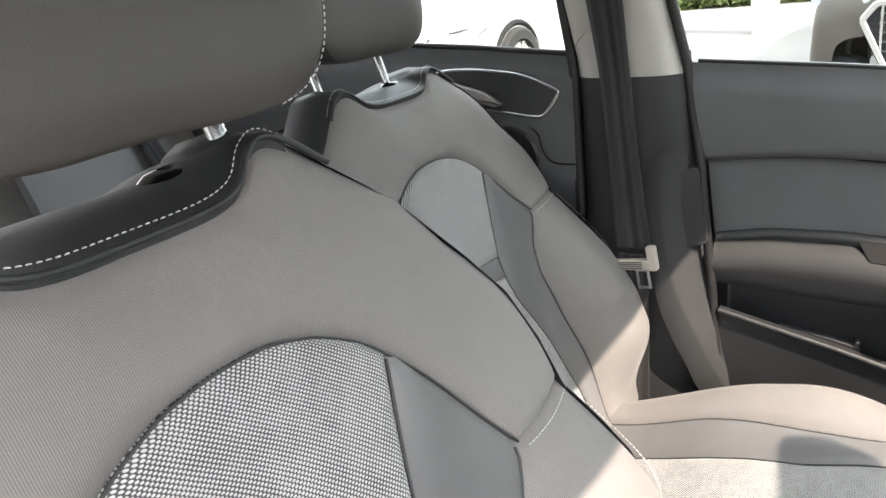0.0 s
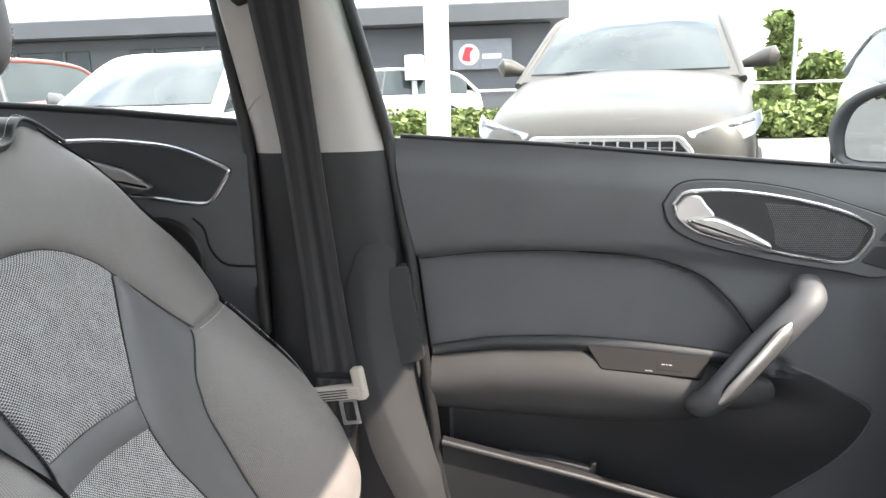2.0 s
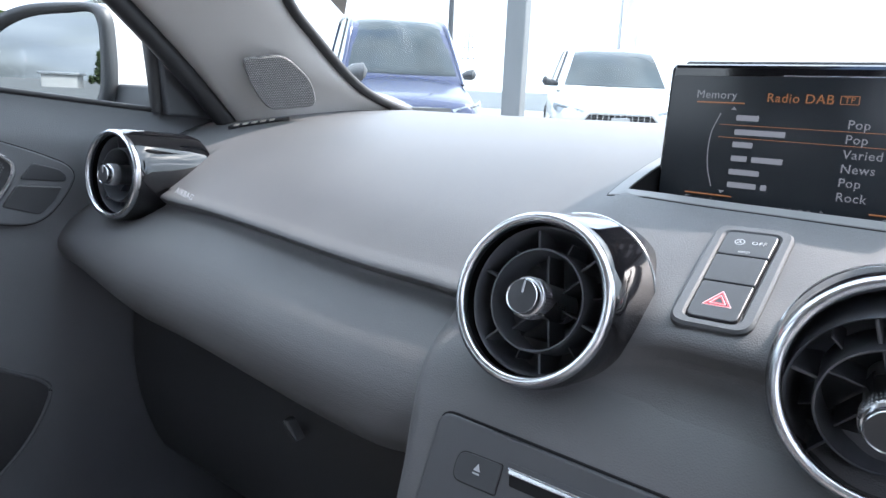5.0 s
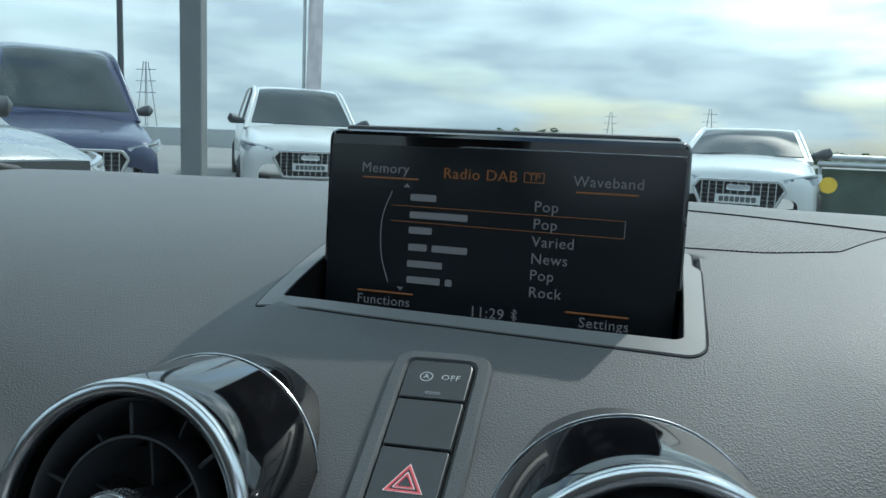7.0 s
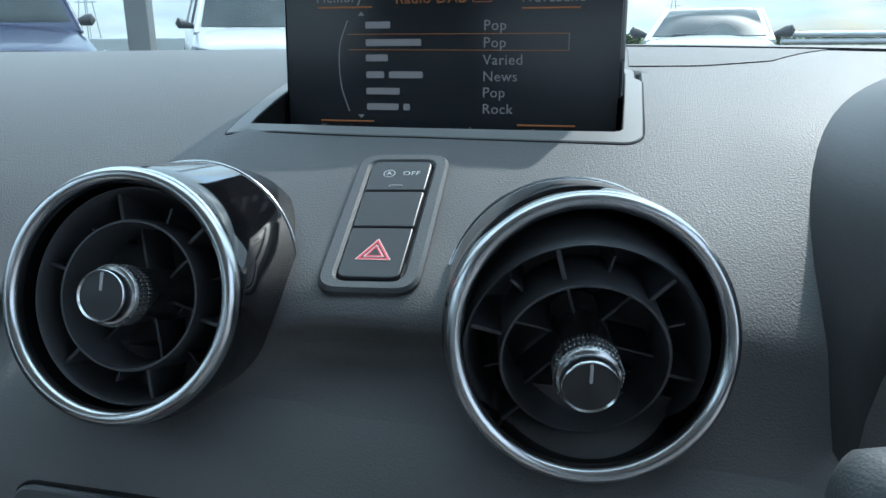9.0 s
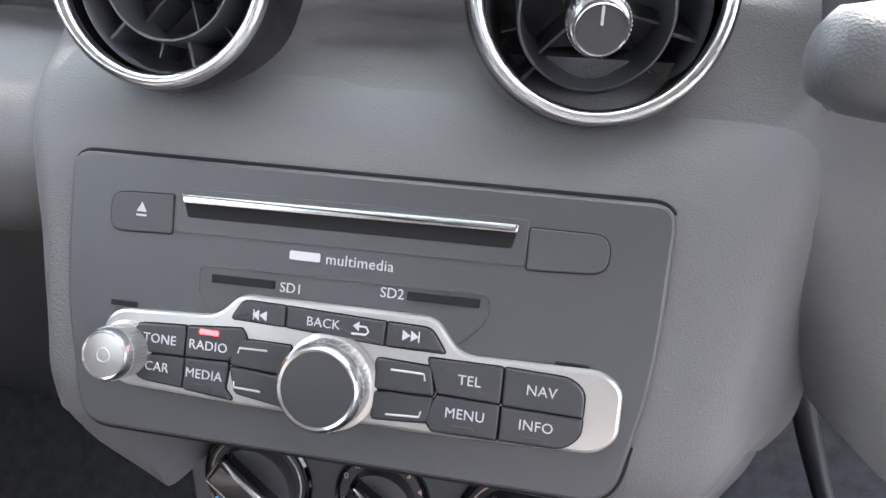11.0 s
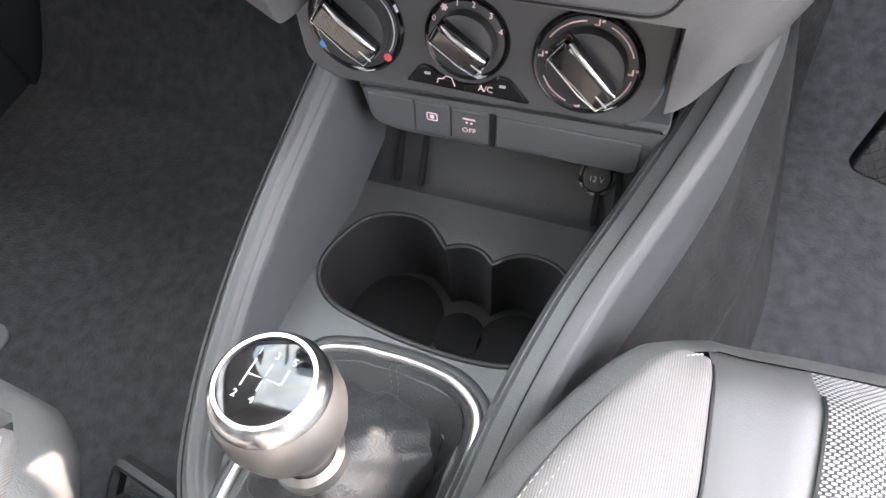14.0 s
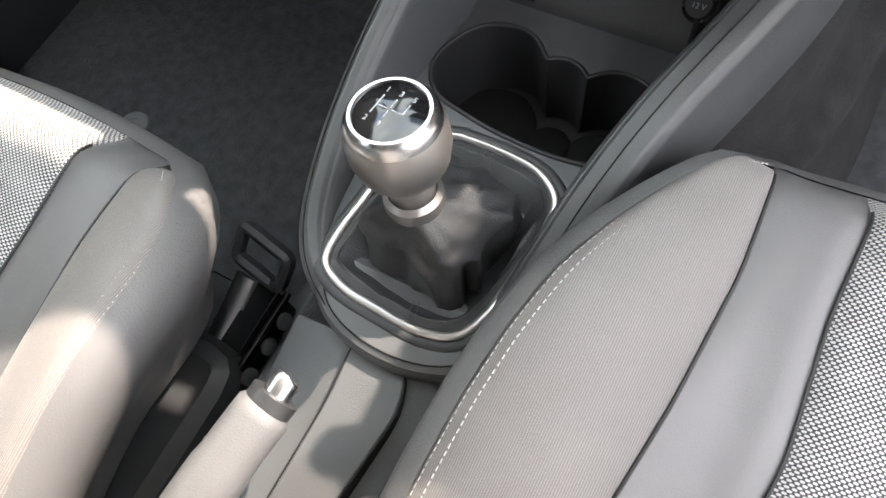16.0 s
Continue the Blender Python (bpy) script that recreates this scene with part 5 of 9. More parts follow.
def cush_z(a, y):
    a = abs(a)
    z = 0.488 + 0.028 * ss(-0.55, -0.36, y) - 0.110 * ss(-0.50, -0.85, y)
    z += 0.040 * ss(0.09, 0.20, a) * ss(-0.34, -0.50, y) + 0.012 * ss(0.10, 0.17, a)
    z -= 0.012 * ss(0.205, 0.26, a)
    z -= 0.030 * ss(-0.372, -0.325, y) ** 1.5
    return z


c_flank = line([(-0.330, 0.126), (-0.340, 0.140), (-0.354, 0.166), (-0.376, 0.184), (-0.412, 0.195), (-0.441, 0.199), (-0.55, 0.203), (-0.72, 0.215), (-0.85, 0.215)])


def cushion(base, x, cy, cz):
    c_edge = c_flank if x < 0 else c_out
    rim = [(-c_edge(y), y) for y in np.linspace(-0.85, -0.345, 40)] + [(q, -0.335 + 0.012 * (1 - (q / 0.15) ** 2)) for q in np.linspace(-0.122, 0.122, 24)] + [(c_edge(y), y) for y in np.linspace(-0.345, -0.85, 40)]
    k = len(rim)
    verts, faces = [], []
    for g, dz_ in ((-0.002, -0.004), (0.009, -0.012), (0.0155, -0.028), (0.010, -0.055), (-0.012, -0.095), (-0.035, -0.135), (-0.045, -0.17)):
        for a, y in rim:
            n = Vector((a, (y + 0.6) * 0.7, 0)).normalized()
            verts.append((x + a + n.x * g, cy + y + n.y * g, cz + cush_z(a, y) + dz_))
    for j in range(6):
        for i in range(k - 1):
            faces.append((j * k + i, (j + 1) * k + i, (j + 1) * k + i + 1, j * k + i + 1))
    faces.append(tuple(6 * k + i for i in range(k))[::-1])
    faces.append(tuple(j * k for j in range(7)) + tuple(j * k - 1 for j in range(7, 0, -1)))
    cu = part("cushion", sharpen(mesh_from("cushion", verts, faces), 60), LEATHER, base, "padded seat cushion with stitched edges")

    def pad(name, fn, nu, nv, w, crease, mat, label):
        us = [0.5 - 0.5 * math.copysign(abs(2 * q / nu - 1) ** 0.75, 1 - 2 * q / nu) for q in range(nu + 1)]
        vs = [0.5 - 0.5 * math.copysign(abs(2 * q / nv - 1) ** 0.85, 1 - 2 * q / nv) for q in range(nv + 1)]

        def g(s, t):
            s, t = us[round(s * nu)], vs[round(t * nv)]
            a, y = fn(s, t)
            d = min(s * w[0], (1 - s) * w[0], t * w[1], (1 - t) * w[1])
            return (x + a, cy + y, cz + cush_z(a, y) - crease * math.exp(-(d / 0.008) ** 1.3))
        part(name, slab(name, g, nu, nv, (0, 0, -0.02), uv=lambda s, t, p: (p[0], p[1]), flip=True), mat, cu, label)
    yf = lambda a: -0.337 + 0.012 * (1 - (a / 0.15) ** 2) if abs(a) < 0.15 else -0.337
    pad("seat_insert", lambda s, t: ((2 * s - 1) * c_ins(-0.85 + 0.51 * t), -0.85 + (0.85 + yf((2 * s - 1) * 0.07)) * t), 24, 70, (0.15, 0.5), 0.006, MESH, "speckled mesh cloth insert")
    for sg in (1, -1):
        def strip(s, t):
            y = -0.85 + 0.515 * t
            a = (1 - s) * c_ins(y) + s * c_strip(y)
            return (sg * a, -0.85 + (0.85 + yf(a)) * t)

        def bol(s, t):
            y = -0.85 + 0.508 * t
            a0, a1 = c_strip(y), max(c_strip(y) + 0.003, c_edge(y))
            return (sg * ((1 - s) * a0 + s * a1), y)
        pad("seat_strip", strip if sg > 0 else (lambda s, t: strip(s, t)), 12, 60, (0.05, 0.5), 0.006, LEATHER, "smooth grey leatherette strip")
        pad("seat_bolster", bol, 18, 70, (0.1, 0.5), 0.008, RIB, "grey ribbed cloth side bolster")
        for ln, dp in ((c_ins, 0.0045), (c_strip, 0.0060)):
            part("panel_seam", tube("panel_seam", [(x + sg * ln(y), cy + y, cz + cush_z(ln(y), y) - dp) for y in np.linspace(-0.80, -0.352, 60)], 0.0011, 6), LEATHER_DARK, cu)
        for dd in (0.004, 0.0105):
            st = [(sg * (c_edge(y) - dd), y) for y in np.linspace(-0.80, -0.348, 90)]
            part("stitching", stitches("stitching", [(x + a, cy + y, cz + cush_z(a, y) + 0.0004 - 0.008 * math.exp(-(dd / 0.008) ** 1.3)) for a, y in st], (0, 0, 1), 0.0026, 0.0017, 0.0004), THREAD, cu, "pale double stitching along the cushion edge")
    part("seat_frame", box_me("seat_frame", x - 0.20, cy - 0.82, 0.27, x + 0.20, cy - 0.42, cz + 0.36, 0.02), PLASTIC, base)


seat("passenger_seat", -0.32, 0.0, 0.0, -0.020, 0.035, 0.0, "grey cloth passenger seat slid back beside the door pillar")
seat_bulge[0] = -0.004
seat("driver_seat", 0.297, 0.270, 0.040, -0.036, 0.185, 0.030, "grey cloth driver seat with speckled mesh insert and lowered headrest")

# rear bench behind
rb = thing("rear_bench", (0, -1.75, 0.3), "grey rear bench with two-tone cloth and headrests", "rear seat")


def bench(s, t):
    x = -0.62 + 1.24 * s
    y = -1.66 - 0.16 * t
    y -= 0.02 * math.cos((s * 3) * 2 * math.pi) * ss(0, 0.3, t)
    return (x, y - 0.06 * ss(0.85, 1, t), 0.48 + 0.58 * t)


part("bench_back", slab("bench_back", bench, 60, 24, (0, -0.10, 0), uv=lambda s, t, p: (p[0], p[2])), RIB, rb)
part("bench_cushion", slab("bench_cushion", lambda s, t: (-0.62 + 1.24 * s, -1.70 + 0.5 * t, 0.50 + 0.03 * math.sin(t * math.pi) - 0.05 * ss(0.85, 1, t)), 40, 20, (0, 0, -0.2), uv=lambda s, t, p: (p[0], p[1])), RIB, rb)
for xx in (-0.34, 0.34):
    part("bench_headrest", box_me("bench_headrest", xx - 0.13, -1.90, 1.05, xx + 0.13, -1.80, 1.15, 0.03), LEATHER_DARK, rb)
    part("headrest_panel", slab("headrest_panel", lambda s, t: (xx - 0.16 + 0.32 * s, -1.655 - 0.15 * t + 0.012, 0.66 + 0.36 * t), 10, 10, (0, -0.03, 0), uv=lambda s, t, p: (p[0], p[2])), LEATHER, rb)
rbelt_t = thing("rear_belt", (-0.45, -1.70, 0.9), "black rear seat belt with pale buckle over the bench", "seat belt")
part("webbing", slab("webbing", lambda s, t: (-0.505 + 0.045 * s + 0.06 * t, -1.60 - 0.20 * t, 0.62 + 0.47 * t), 6, 20, (0, -0.003, 0), uv=lambda s, t, p: (s * 0.05, t * 0.5)), WEBBING, rbelt_t)
part("belt_clip", plate("belt_clip", box_outline(-0.035, -0.015, 0.035, 0.015, 0.006), frame_at((-0.425, -1.77, 1.06), (1, 0, 0), (0, -0.4, 0.9), (0, 0.9, 0.4)), 0, 0.012, 0.004), CREAM, rbelt_t, "pale belt clip")

# ---- what the display shows ----
SCREEN_TEXT = [
    ("Memory", -0.0600, 0.0742, 0.0074, TXT_GREY, "CENTER"), ("Radio DAB", -0.0085, 0.0732, 0.0080, TXT_AMBER, "CENTER"), ("TP", 0.0194, 0.0734, 0.0052, TXT_AMBER, "CENTER"),
    ("Waveband", 0.0560, 0.0727, 0.0074, TXT_GREY, "CENTER"), ("Pop", 0.0203, 0.0590, 0.0076, TXT_WHITE, "LEFT"), ("Pop", 0.0203, 0.0502, 0.0076, TXT_WHITE, "LEFT"),
    ("Varied", 0.0203, 0.0413, 0.0076, TXT_WHITE, "LEFT"), ("News", 0.0203, 0.0327, 0.0076, TXT_WHITE, "LEFT"), ("Pop", 0.0203, 0.0243, 0.0076, TXT_WHITE, "LEFT"), ("Rock", 0.0203, 0.0156, 0.0076, TXT_WHITE, "LEFT"),
    ("Functions", -0.0575, 0.0036, 0.0072, TXT_GREY, "CENTER"), ("11:29", -0.0005, 0.0024, 0.0078, TXT_WHITE, "CENTER"), ("Settings", 0.0588, 0.0028, 0.0072, TXT_GREY, "CENTER"),
]
# station names, as plain bars
SCREEN_BARS = [((0.0142,), -0.0451, 0.0599), ((0.0314,), -0.0450, 0.0507), ((0.0127,), -0.0451, 0.0426), ((0.0102, 0.0192), -0.0449, 0.0336), ((0.0193,), -0.0451, 0.0248), ((0.0184, 0.0037), -0.0449, 0.0163)]
SCREEN_LINES = [
    ((-0.0724, 0.0693), (-0.0413, 0.0693), TXT_AMBER, 0.00050), ((0.0406, 0.0675), (0.0706, 0.0675), TXT_AMBER, 0.00050), ((-0.0724, 0.0083), (-0.0410, 0.0083), TXT_AMBER, 0.00050),
    ((0.0397, 0.0075), (0.0705, 0.0075), TXT_AMBER, 0.00050), ((-0.0554, 0.0552), (0.0654, 0.0548), TXT_AMBER, 0.00020), ((0.0654, 0.0548), (0.0654, 0.0462), TXT_GREY, 0.00020), ((0.0654, 0.0462), (-0.0552, 0.0470), TXT_AMBER, 0.00020),
    ((0.0145, 0.0710), (0.0244, 0.0710), TXT_AMBER, 0.00024), ((0.0244, 0.0710), (0.0244, 0.0758), TXT_AMBER, 0.00024), ((0.0244, 0.0758), (0.0145, 0.0758), TXT_AMBER, 0.00024), ((0.0145, 0.0758), (0.0145, 0.0710), TXT_AMBER, 0.00024),
    ((0.0137, 0.0000), (0.0137, 0.0060), TXT_WHITE, 0.00024), ((0.0137, 0.0060), (0.0152, 0.0045), TXT_WHITE, 0.00024), ((0.0152, 0.0045), (0.0124, 0.0015), TXT_WHITE, 0.00024), ((0.0137, 0.0000), (0.0152, 0.0015), TXT_WHITE, 0.00024), ((0.0152, 0.0015), (0.0124, 0.0045), TXT_WHITE, 0.00024),
]
SCREEN_ARC = [(-0.0555, 0.0625), (-0.0600, 0.0499), (-0.0608, 0.0378), (-0.0594, 0.0258), (-0.0554, 0.0138)]
SCREEN_ARROWS = [(-0.0474, 0.0657, 1), (-0.0483, 0.0111, -1)]

# ---- round air vents ----
VANE = material("vent_vane_plastic", (0.0690, 0.0736, 0.0805), 0.38, grain=0.15, grain_size=0.0008, blotch=0.08)


def vent(at, axis, R, label, tilt=(0, 0), deep=0.055, lined=True, rise=0.0):
    """A turnable nozzle: gloss black barrel, chrome ring, spoked inner ball with a knurled knob. axis: the way it faces."""
    v = thing("air_vent", at, label, "air vent", "round dashboard vents")
    w = Vector(axis).normalized()
    u = Vector((0, 0, 1)).cross(w).normalized()
    m = frame_at(at, u, w.cross(u), w)

    def raised(me):
        """Lets the barrel run back more level than the ring's axis."""
        inv = m.inverted()
        for q in me.vertices:
            q.co.z += rise * max(0.0, -0.006 - (inv @ q.co).z)
        return me
    foot_ = [(R * 0.97, -deep), (R * 1.00, -0.050), (R * 1.043, -0.0490), (R * 1.046, -0.0485), (R * 1.046, -0.0475), (R * 1.0445, -0.043)] if lined else [(R * 0.99, -deep), (R * 1.03, -deep * 0.9)]
    part("barrel", raised(lathe("barrel", [(R * 0.80, -deep)] + foot_ + [(R * 1.030, -0.012), (R * 1.015, -0.004), (R * 0.985, -0.001), (R * 0.935, -0.002), (R * 0.925, -0.03)], m, 96)), PIANO, v, "gloss black vent barrel")
    ring = [(R + 0.0030 * math.cos(c) - 0.0030, 0.0036 * math.sin(c) * 1.1 + 0.001) for c in np.linspace(0, 2 * math.pi, 15)]
    part("chrome_ring", lathe("chrome_ring", ring, m, 96), CHROME, v, "satin chrome ring")
    rear = [(R * 1.050 + 0.00045 * math.cos(c), -0.0475 + 0.0006 * math.sin(c)) for c in np.linspace(0, 2 * math.pi, 9)]
    if lined:
        part("rear_ring", raised(lathe("rear_ring", rear, m, 96)), CHROME, v, "thin bright line round the barrel's foot")
    mt = m @ pose(0, 0, -0.030, tilt[0], tilt[1], 0) @ pose(0, 0, 0.030)
    part("inner_bowl", lathe("inner_bowl", [(0.0, -0.042), (R * 0.5, -0.041), (R * 0.76, -0.031), (R * 0.82, -0.016), (R * 0.84, -0.0075), (R * 0.862, -0.0062), (R * 0.885, -0.009), (R * 0.895, -0.03)], mt, 80), VANE, v)
    part("mid_ring", lathe("mid_ring", [(R * 0.560, -0.026), (R * 0.567, -0.0058), (R * 0.576, -0.0040), (R * 0.594, -0.0040), (R * 0.606, -0.0060), (R * 0.610, -0.026)], mt, 72), VANE, v)
    for k in range(12):
        a = 2 * math.pi * (k + 0.5) / 12
        mm = mt @ Matrix.Rotation(a, 4, "Z")
        if k % 2:
            part("spoke", plate("spoke", box_outline(R * 0.59, -0.0008, R * 0.83, 0.0008, 0.0005, 2), mm, -0.036, -0.0085, 0.0005), VANE, v)
            part("inner_spoke", plate("inner_spoke", box_outline(R * 0.16, -0.0006, R * 0.575, 0.0006, 0.0004, 2), mm, -0.038, -0.0190, 0.0004), VANE, v)
        else:
            part("spoke", plate("spoke", box_outline(R * 0.59, -0.0005, R * 0.74, 0.0005, 0.0003, 2), mm, -0.036, -0.0140, 0.0003), VANE, v)
    kr = R * 0.232
    part("knob_collar", lathe("knob_collar", [(kr * 0.92, -0.036), (kr * 0.94, -0.004), (kr * 1.0, -0.003), (kr * 1.0, 0.0055), (kr * 0.95, 0.0062)], mt, 48), KNURL, v, "knurled metal knob side")
    for k in range(44):
        a = 2 * math.pi * k / 44
        c = mt @ Matrix.Rotation(a, 4, "Z")
        for lo, hi in ((-0.0028, -0.0004), (0.0002, 0.0026), (0.0032, 0.0054)):
            part("knurl", plate("knurl", box_outline(-0.0004, -0.00045, 0.0004, 0.00045, 0.0002, 1), c @ Matrix.Translation((kr, 0, 0)), lo, hi, 0.0002), KNURL, v)
    kc = kr * 0.86
    part("knob_rim", lathe("knob_rim", [(kr * 0.95, 0.0060), (kc, 0.0066), (kc * 1.0, 0.0100), (kc * 0.985, 0.0110), (kc * 0.95, 0.0113), (kc * 0.90, 0.0106)], mt, 48), CHROME, v)
    cap = part("knob_cap", lathe("knob_cap", [(kc * 0.93, 0.006), (kc * 0.92, 0.0105), (0.0, 0.0109)], mt, 40), KEY, v)
    part("pointer", plate("pointer", box_outline(-0.0005, kc * 0.18, 0.0005, kc * 0.88, 0.0004, 2), mt, 0.0105, 0.0113, 0.0001), PRINT, cap)
    return v


vent((-0.0780, -0.0410, 0.8640), (0.03, -1.0, 0.34), 0.0461, "round chrome-ringed vent beside the hazard switch", (0, 0), 0.075, True, 0.20)
vent((0.0865, -0.0360, 0.8605), (0.19, -1.0, 0.24), 0.0463, "round chrome-ringed vent turned slightly downwards", (20, -2), 0.075, True, 0.10)
vent((-0.5735, -0.0225, 0.8768), (0.11, -0.99, 0.10), 0.0437, "round chrome-ringed vent at the dashboard's door end", (0, 0), 0.085, False)

# ---- key strip with hazard switch ----
hz = thing("key_strip", (0.0015, 0.025, 0.88), "black key strip with hazard and stop-start keys", "switch panel")
HU, HW = Vector((1, 0.055, 0.027)).normalized(), Vector((0, -0.436, 0.900)).normalized()
HM = frame_at((0.0030, 0.0, 0.8668), HU, HW.cross(HU), HW)
ho = rounded([(-0.0200, -0.0150), (0.0200, -0.0150), (0.0210, 0.0740), (-0.0210, 0.0740)], 0.010, 6)
hi_ = rounded([(-0.0130, -0.0090), (0.0130, -0.0090), (0.0144, 0.0676), (-0.0144, 0.0676)], 0.0045, 6)
part("strip_frame", ring_plate("strip_frame", ho, hi_, HM, -0.006, 0.0030, 0.0014), CONSOLE, hz)
part("strip_bed", plate("strip_bed", inset(ho, 0.002), HM, -0.008, 0.0008, 0.0004), DARK, hz)
for (v0, v1), nm in (((-0.0085, 0.0205), "hazard_key"), ((0.0212, 0.0448), "blank_key"), ((0.0455, 0.0670), "stop_start_key")):
    h0, h1 = 0.0122 + 0.0014 * (v0 + 0.0085) / 0.075, 0.0122 + 0.0014 * (v1 + 0.0085) / 0.075
    kk = part(nm, plate(nm, rounded([(-h0, v0), (h0, v0), (h1, v1), (-h1, v1)], [0.004 if v0 < 0 else 0.0012] * 2 + [0.004 if v1 > 0.06 else 0.0012] * 2, 4), HM, 0.0, 0.0032, 0.0006), KEY, hz)
    if nm == "hazard_key":
        for r, rr, ink in ((0.0084, 0.0077, PRINT_PINK), (0.0077, 0.0061, RED_PRINT), (0.0049, 0.0042, PRINT_PINK), (0.0042, 0.0030, RED_PRINT)):
            tri_o = [np.array((r * math.sin(a), 0.0052 + r * math.cos(a))) for a in (0, -2 * math.pi / 3, -4 * math.pi / 3)]
            tri_i = [np.array((rr * math.sin(a), 0.0052 + rr * math.cos(a))) for a in (0, -2 * math.pi / 3, -4 * math.pi / 3)]
            ro, ri = rounded(tri_o, 0.0006, 2), rounded(tri_i, 0.0004, 2)
            part("warning_triangle", ring_plate("warning_triangle", ro, ri, HM, 0.0031, 0.00345, 0.0001), ink, kk, "red warning triangle" if ink is RED_PRINT else "pale edge of the warning triangle")
    if nm == "stop_start_key":
        lettering("OFF", HM @ Matrix.Translation((0.0055, 0.0575, 0.0033)), 0.0042, PRINT, kk, spread=1.1)
        lettering("A", HM @ Matrix.Translation((-0.0045, 0.0575, 0.0033)), 0.0036, PRINT, kk)
        ri = [(0.0027 * math.cos(c), 0.0027 * math.sin(c)) for c in np.linspace(0, 2 * math.pi, 25)[:-1]]
        part("symbol_ring", ring_plate("symbol_ring", [np.array((x - 0.0045, y + 0.0575)) for x, y in ri], [np.array((x * 0.84 - 0.0045, y * 0.84 + 0.0575)) for x, y in ri], HM, 0.0031, 0.0034, 0.00005), PRINT, kk)
        part("key_lamp", ring_plate("key_lamp", box_outline(-0.003, 0.0480, 0.003, 0.0492, 0.0005, 3), box_outline(-0.0027, 0.0483, 0.0027, 0.0489, 0.0003, 3), HM, 0.0031, 0.0034, 0.00005), PRINT_DIM, kk)

# ---- pop-up display ----
sc = thing("display_screen", (0.0025, 0.10, 0.905), "raised pop-up display showing an amber and white radio list", "display screen")
ca, sa = math.cos(radians(3)), math.sin(radians(3))
SM = frame_at((0.0005, 0.1375, 0.900), (1, 0, 0), (0, sa, ca), (0, -ca, sa))
so = rounded([(-0.0945, -0.022), (0.0945, -0.022), (0.0935, 0.0945), (-0.0940, 0.0945)], [0.003, 0.003, 0.006, 0.006], 6)
body = part("housing", plate("housing", so, SM, -0.0125, 0.0, 0.0030), PIANO, sc)
part("top_cap", plate("top_cap", box_outline(-0.0885, 0.0880, 0.0885, 0.0975, 0.0025, 4), SM, -0.0215, -0.0105, 0.0020), CONSOLE, sc)
part("display_glass", plate("display_glass", box_outline(-0.0915, -0.016, 0.0915, 0.0865, 0.003, 3), SM, 0.0, 0.0006, 0.0002), SCREEN, sc, "dark glass of the lit display")
part("bevel_line", plate("bevel_line", box_outline(-0.020, 0.0868, 0.0915, 0.0874, 0.0003, 1), SM, 0.0, 0.0008, 0.0002), CHROME, sc)


def on_screen(u, v):
    return SM @ Matrix.Translation((u, v, 0.0008))


for txt, u, v, size, mat, al in SCREEN_TEXT:
    lettering(txt, on_screen(u, v), size, mat, sc, al, spread=1.08)
for ws_, u, v in SCREEN_BARS:
    bars(ws_, on_screen(u, v), 0.0036, TXT_WHITE, sc, 0.0028)
for a, b, mat, th in SCREEN_LINES:
    part("screen_line", tube("screen_line", [SM @ Vector((*a, 0.0007)), SM @ Vector((*b, 0.0007))], th, 6), mat, sc)
part("screen_arc", tube("screen_arc", [SM @ Vector((q[0], q[1], 0.0007)) for q in spline(SCREEN_ARC, 24)], 0.00030, 6), TXT_WHITE, sc)
for u, v, sg in SCREEN_ARROWS:
    part("list_arrow", plate("list_arrow", [np.array((u - 0.0018, v - sg * 0.0008)), np.array((u + 0.0018, v - sg * 0.0008)), np.array((u, v + sg * 0.0012))][::sg], SM, 0.0006, 0.0009, 0.0001), TXT_WHITE, sc)
# tray round its foot
TM = frame_at((0.0, 0.09, 0.9008), (1, 0, 0), Vector((0, 0.962, 0.272)).normalized(), Vector((0, -0.272, 0.962)).normalized())
in_plan = lambda pts: [(x_, (y_ - 0.09) / 0.962) for x_, y_ in pts]
to = rounded(in_plan([(-0.1075, 0.0905), (0.0985, 0.0852), (0.1038, 0.0900), (0.1048, 0.1690), (0.1008, 0.1740), (0.1008, 0.1930), (0.0930, 0.1985), (-0.0930, 0.1985), (-0.1045, 0.1700)]), [0.004, 0.005, 0.006, 0.003, 0.003, 0.005, 0.005, 0.006, 0.006], 5)
ti = rounded(in_plan([(-0.0955, 0.0978), (0.0915, 0.0958), (0.0945, 0.0975), (0.0955, 0.1640), (0.0955, 0.1720), (0.0955, 0.1870), (0.0900, 0.1900), (-0.0900, 0.1900), (-0.0955, 0.1640)]), [0.002, 0.003, 0.003, 0.002, 0.002, 0.003, 0.003, 0.004, 0.004], 5)
tray = thing("display_tray", (0, 0.11, 0.90), "grey surround of the slot the display rises from", "dashboard trim", kind="structure")


def close_set(loop, n=8):
    return [loop[i] + (loop[(i + 1) % len(loop)] - loop[i]) * (k / n) for i in range(len(loop)) for k in range(n)]


def laid(me):
    """Bends a flat trim piece onto the pad."""
    inv = TM.inverted()
    for v in me.vertices:
        v.co.z = dash_z(v.co.x, v.co.y) + (inv @ v.co).z
    return me


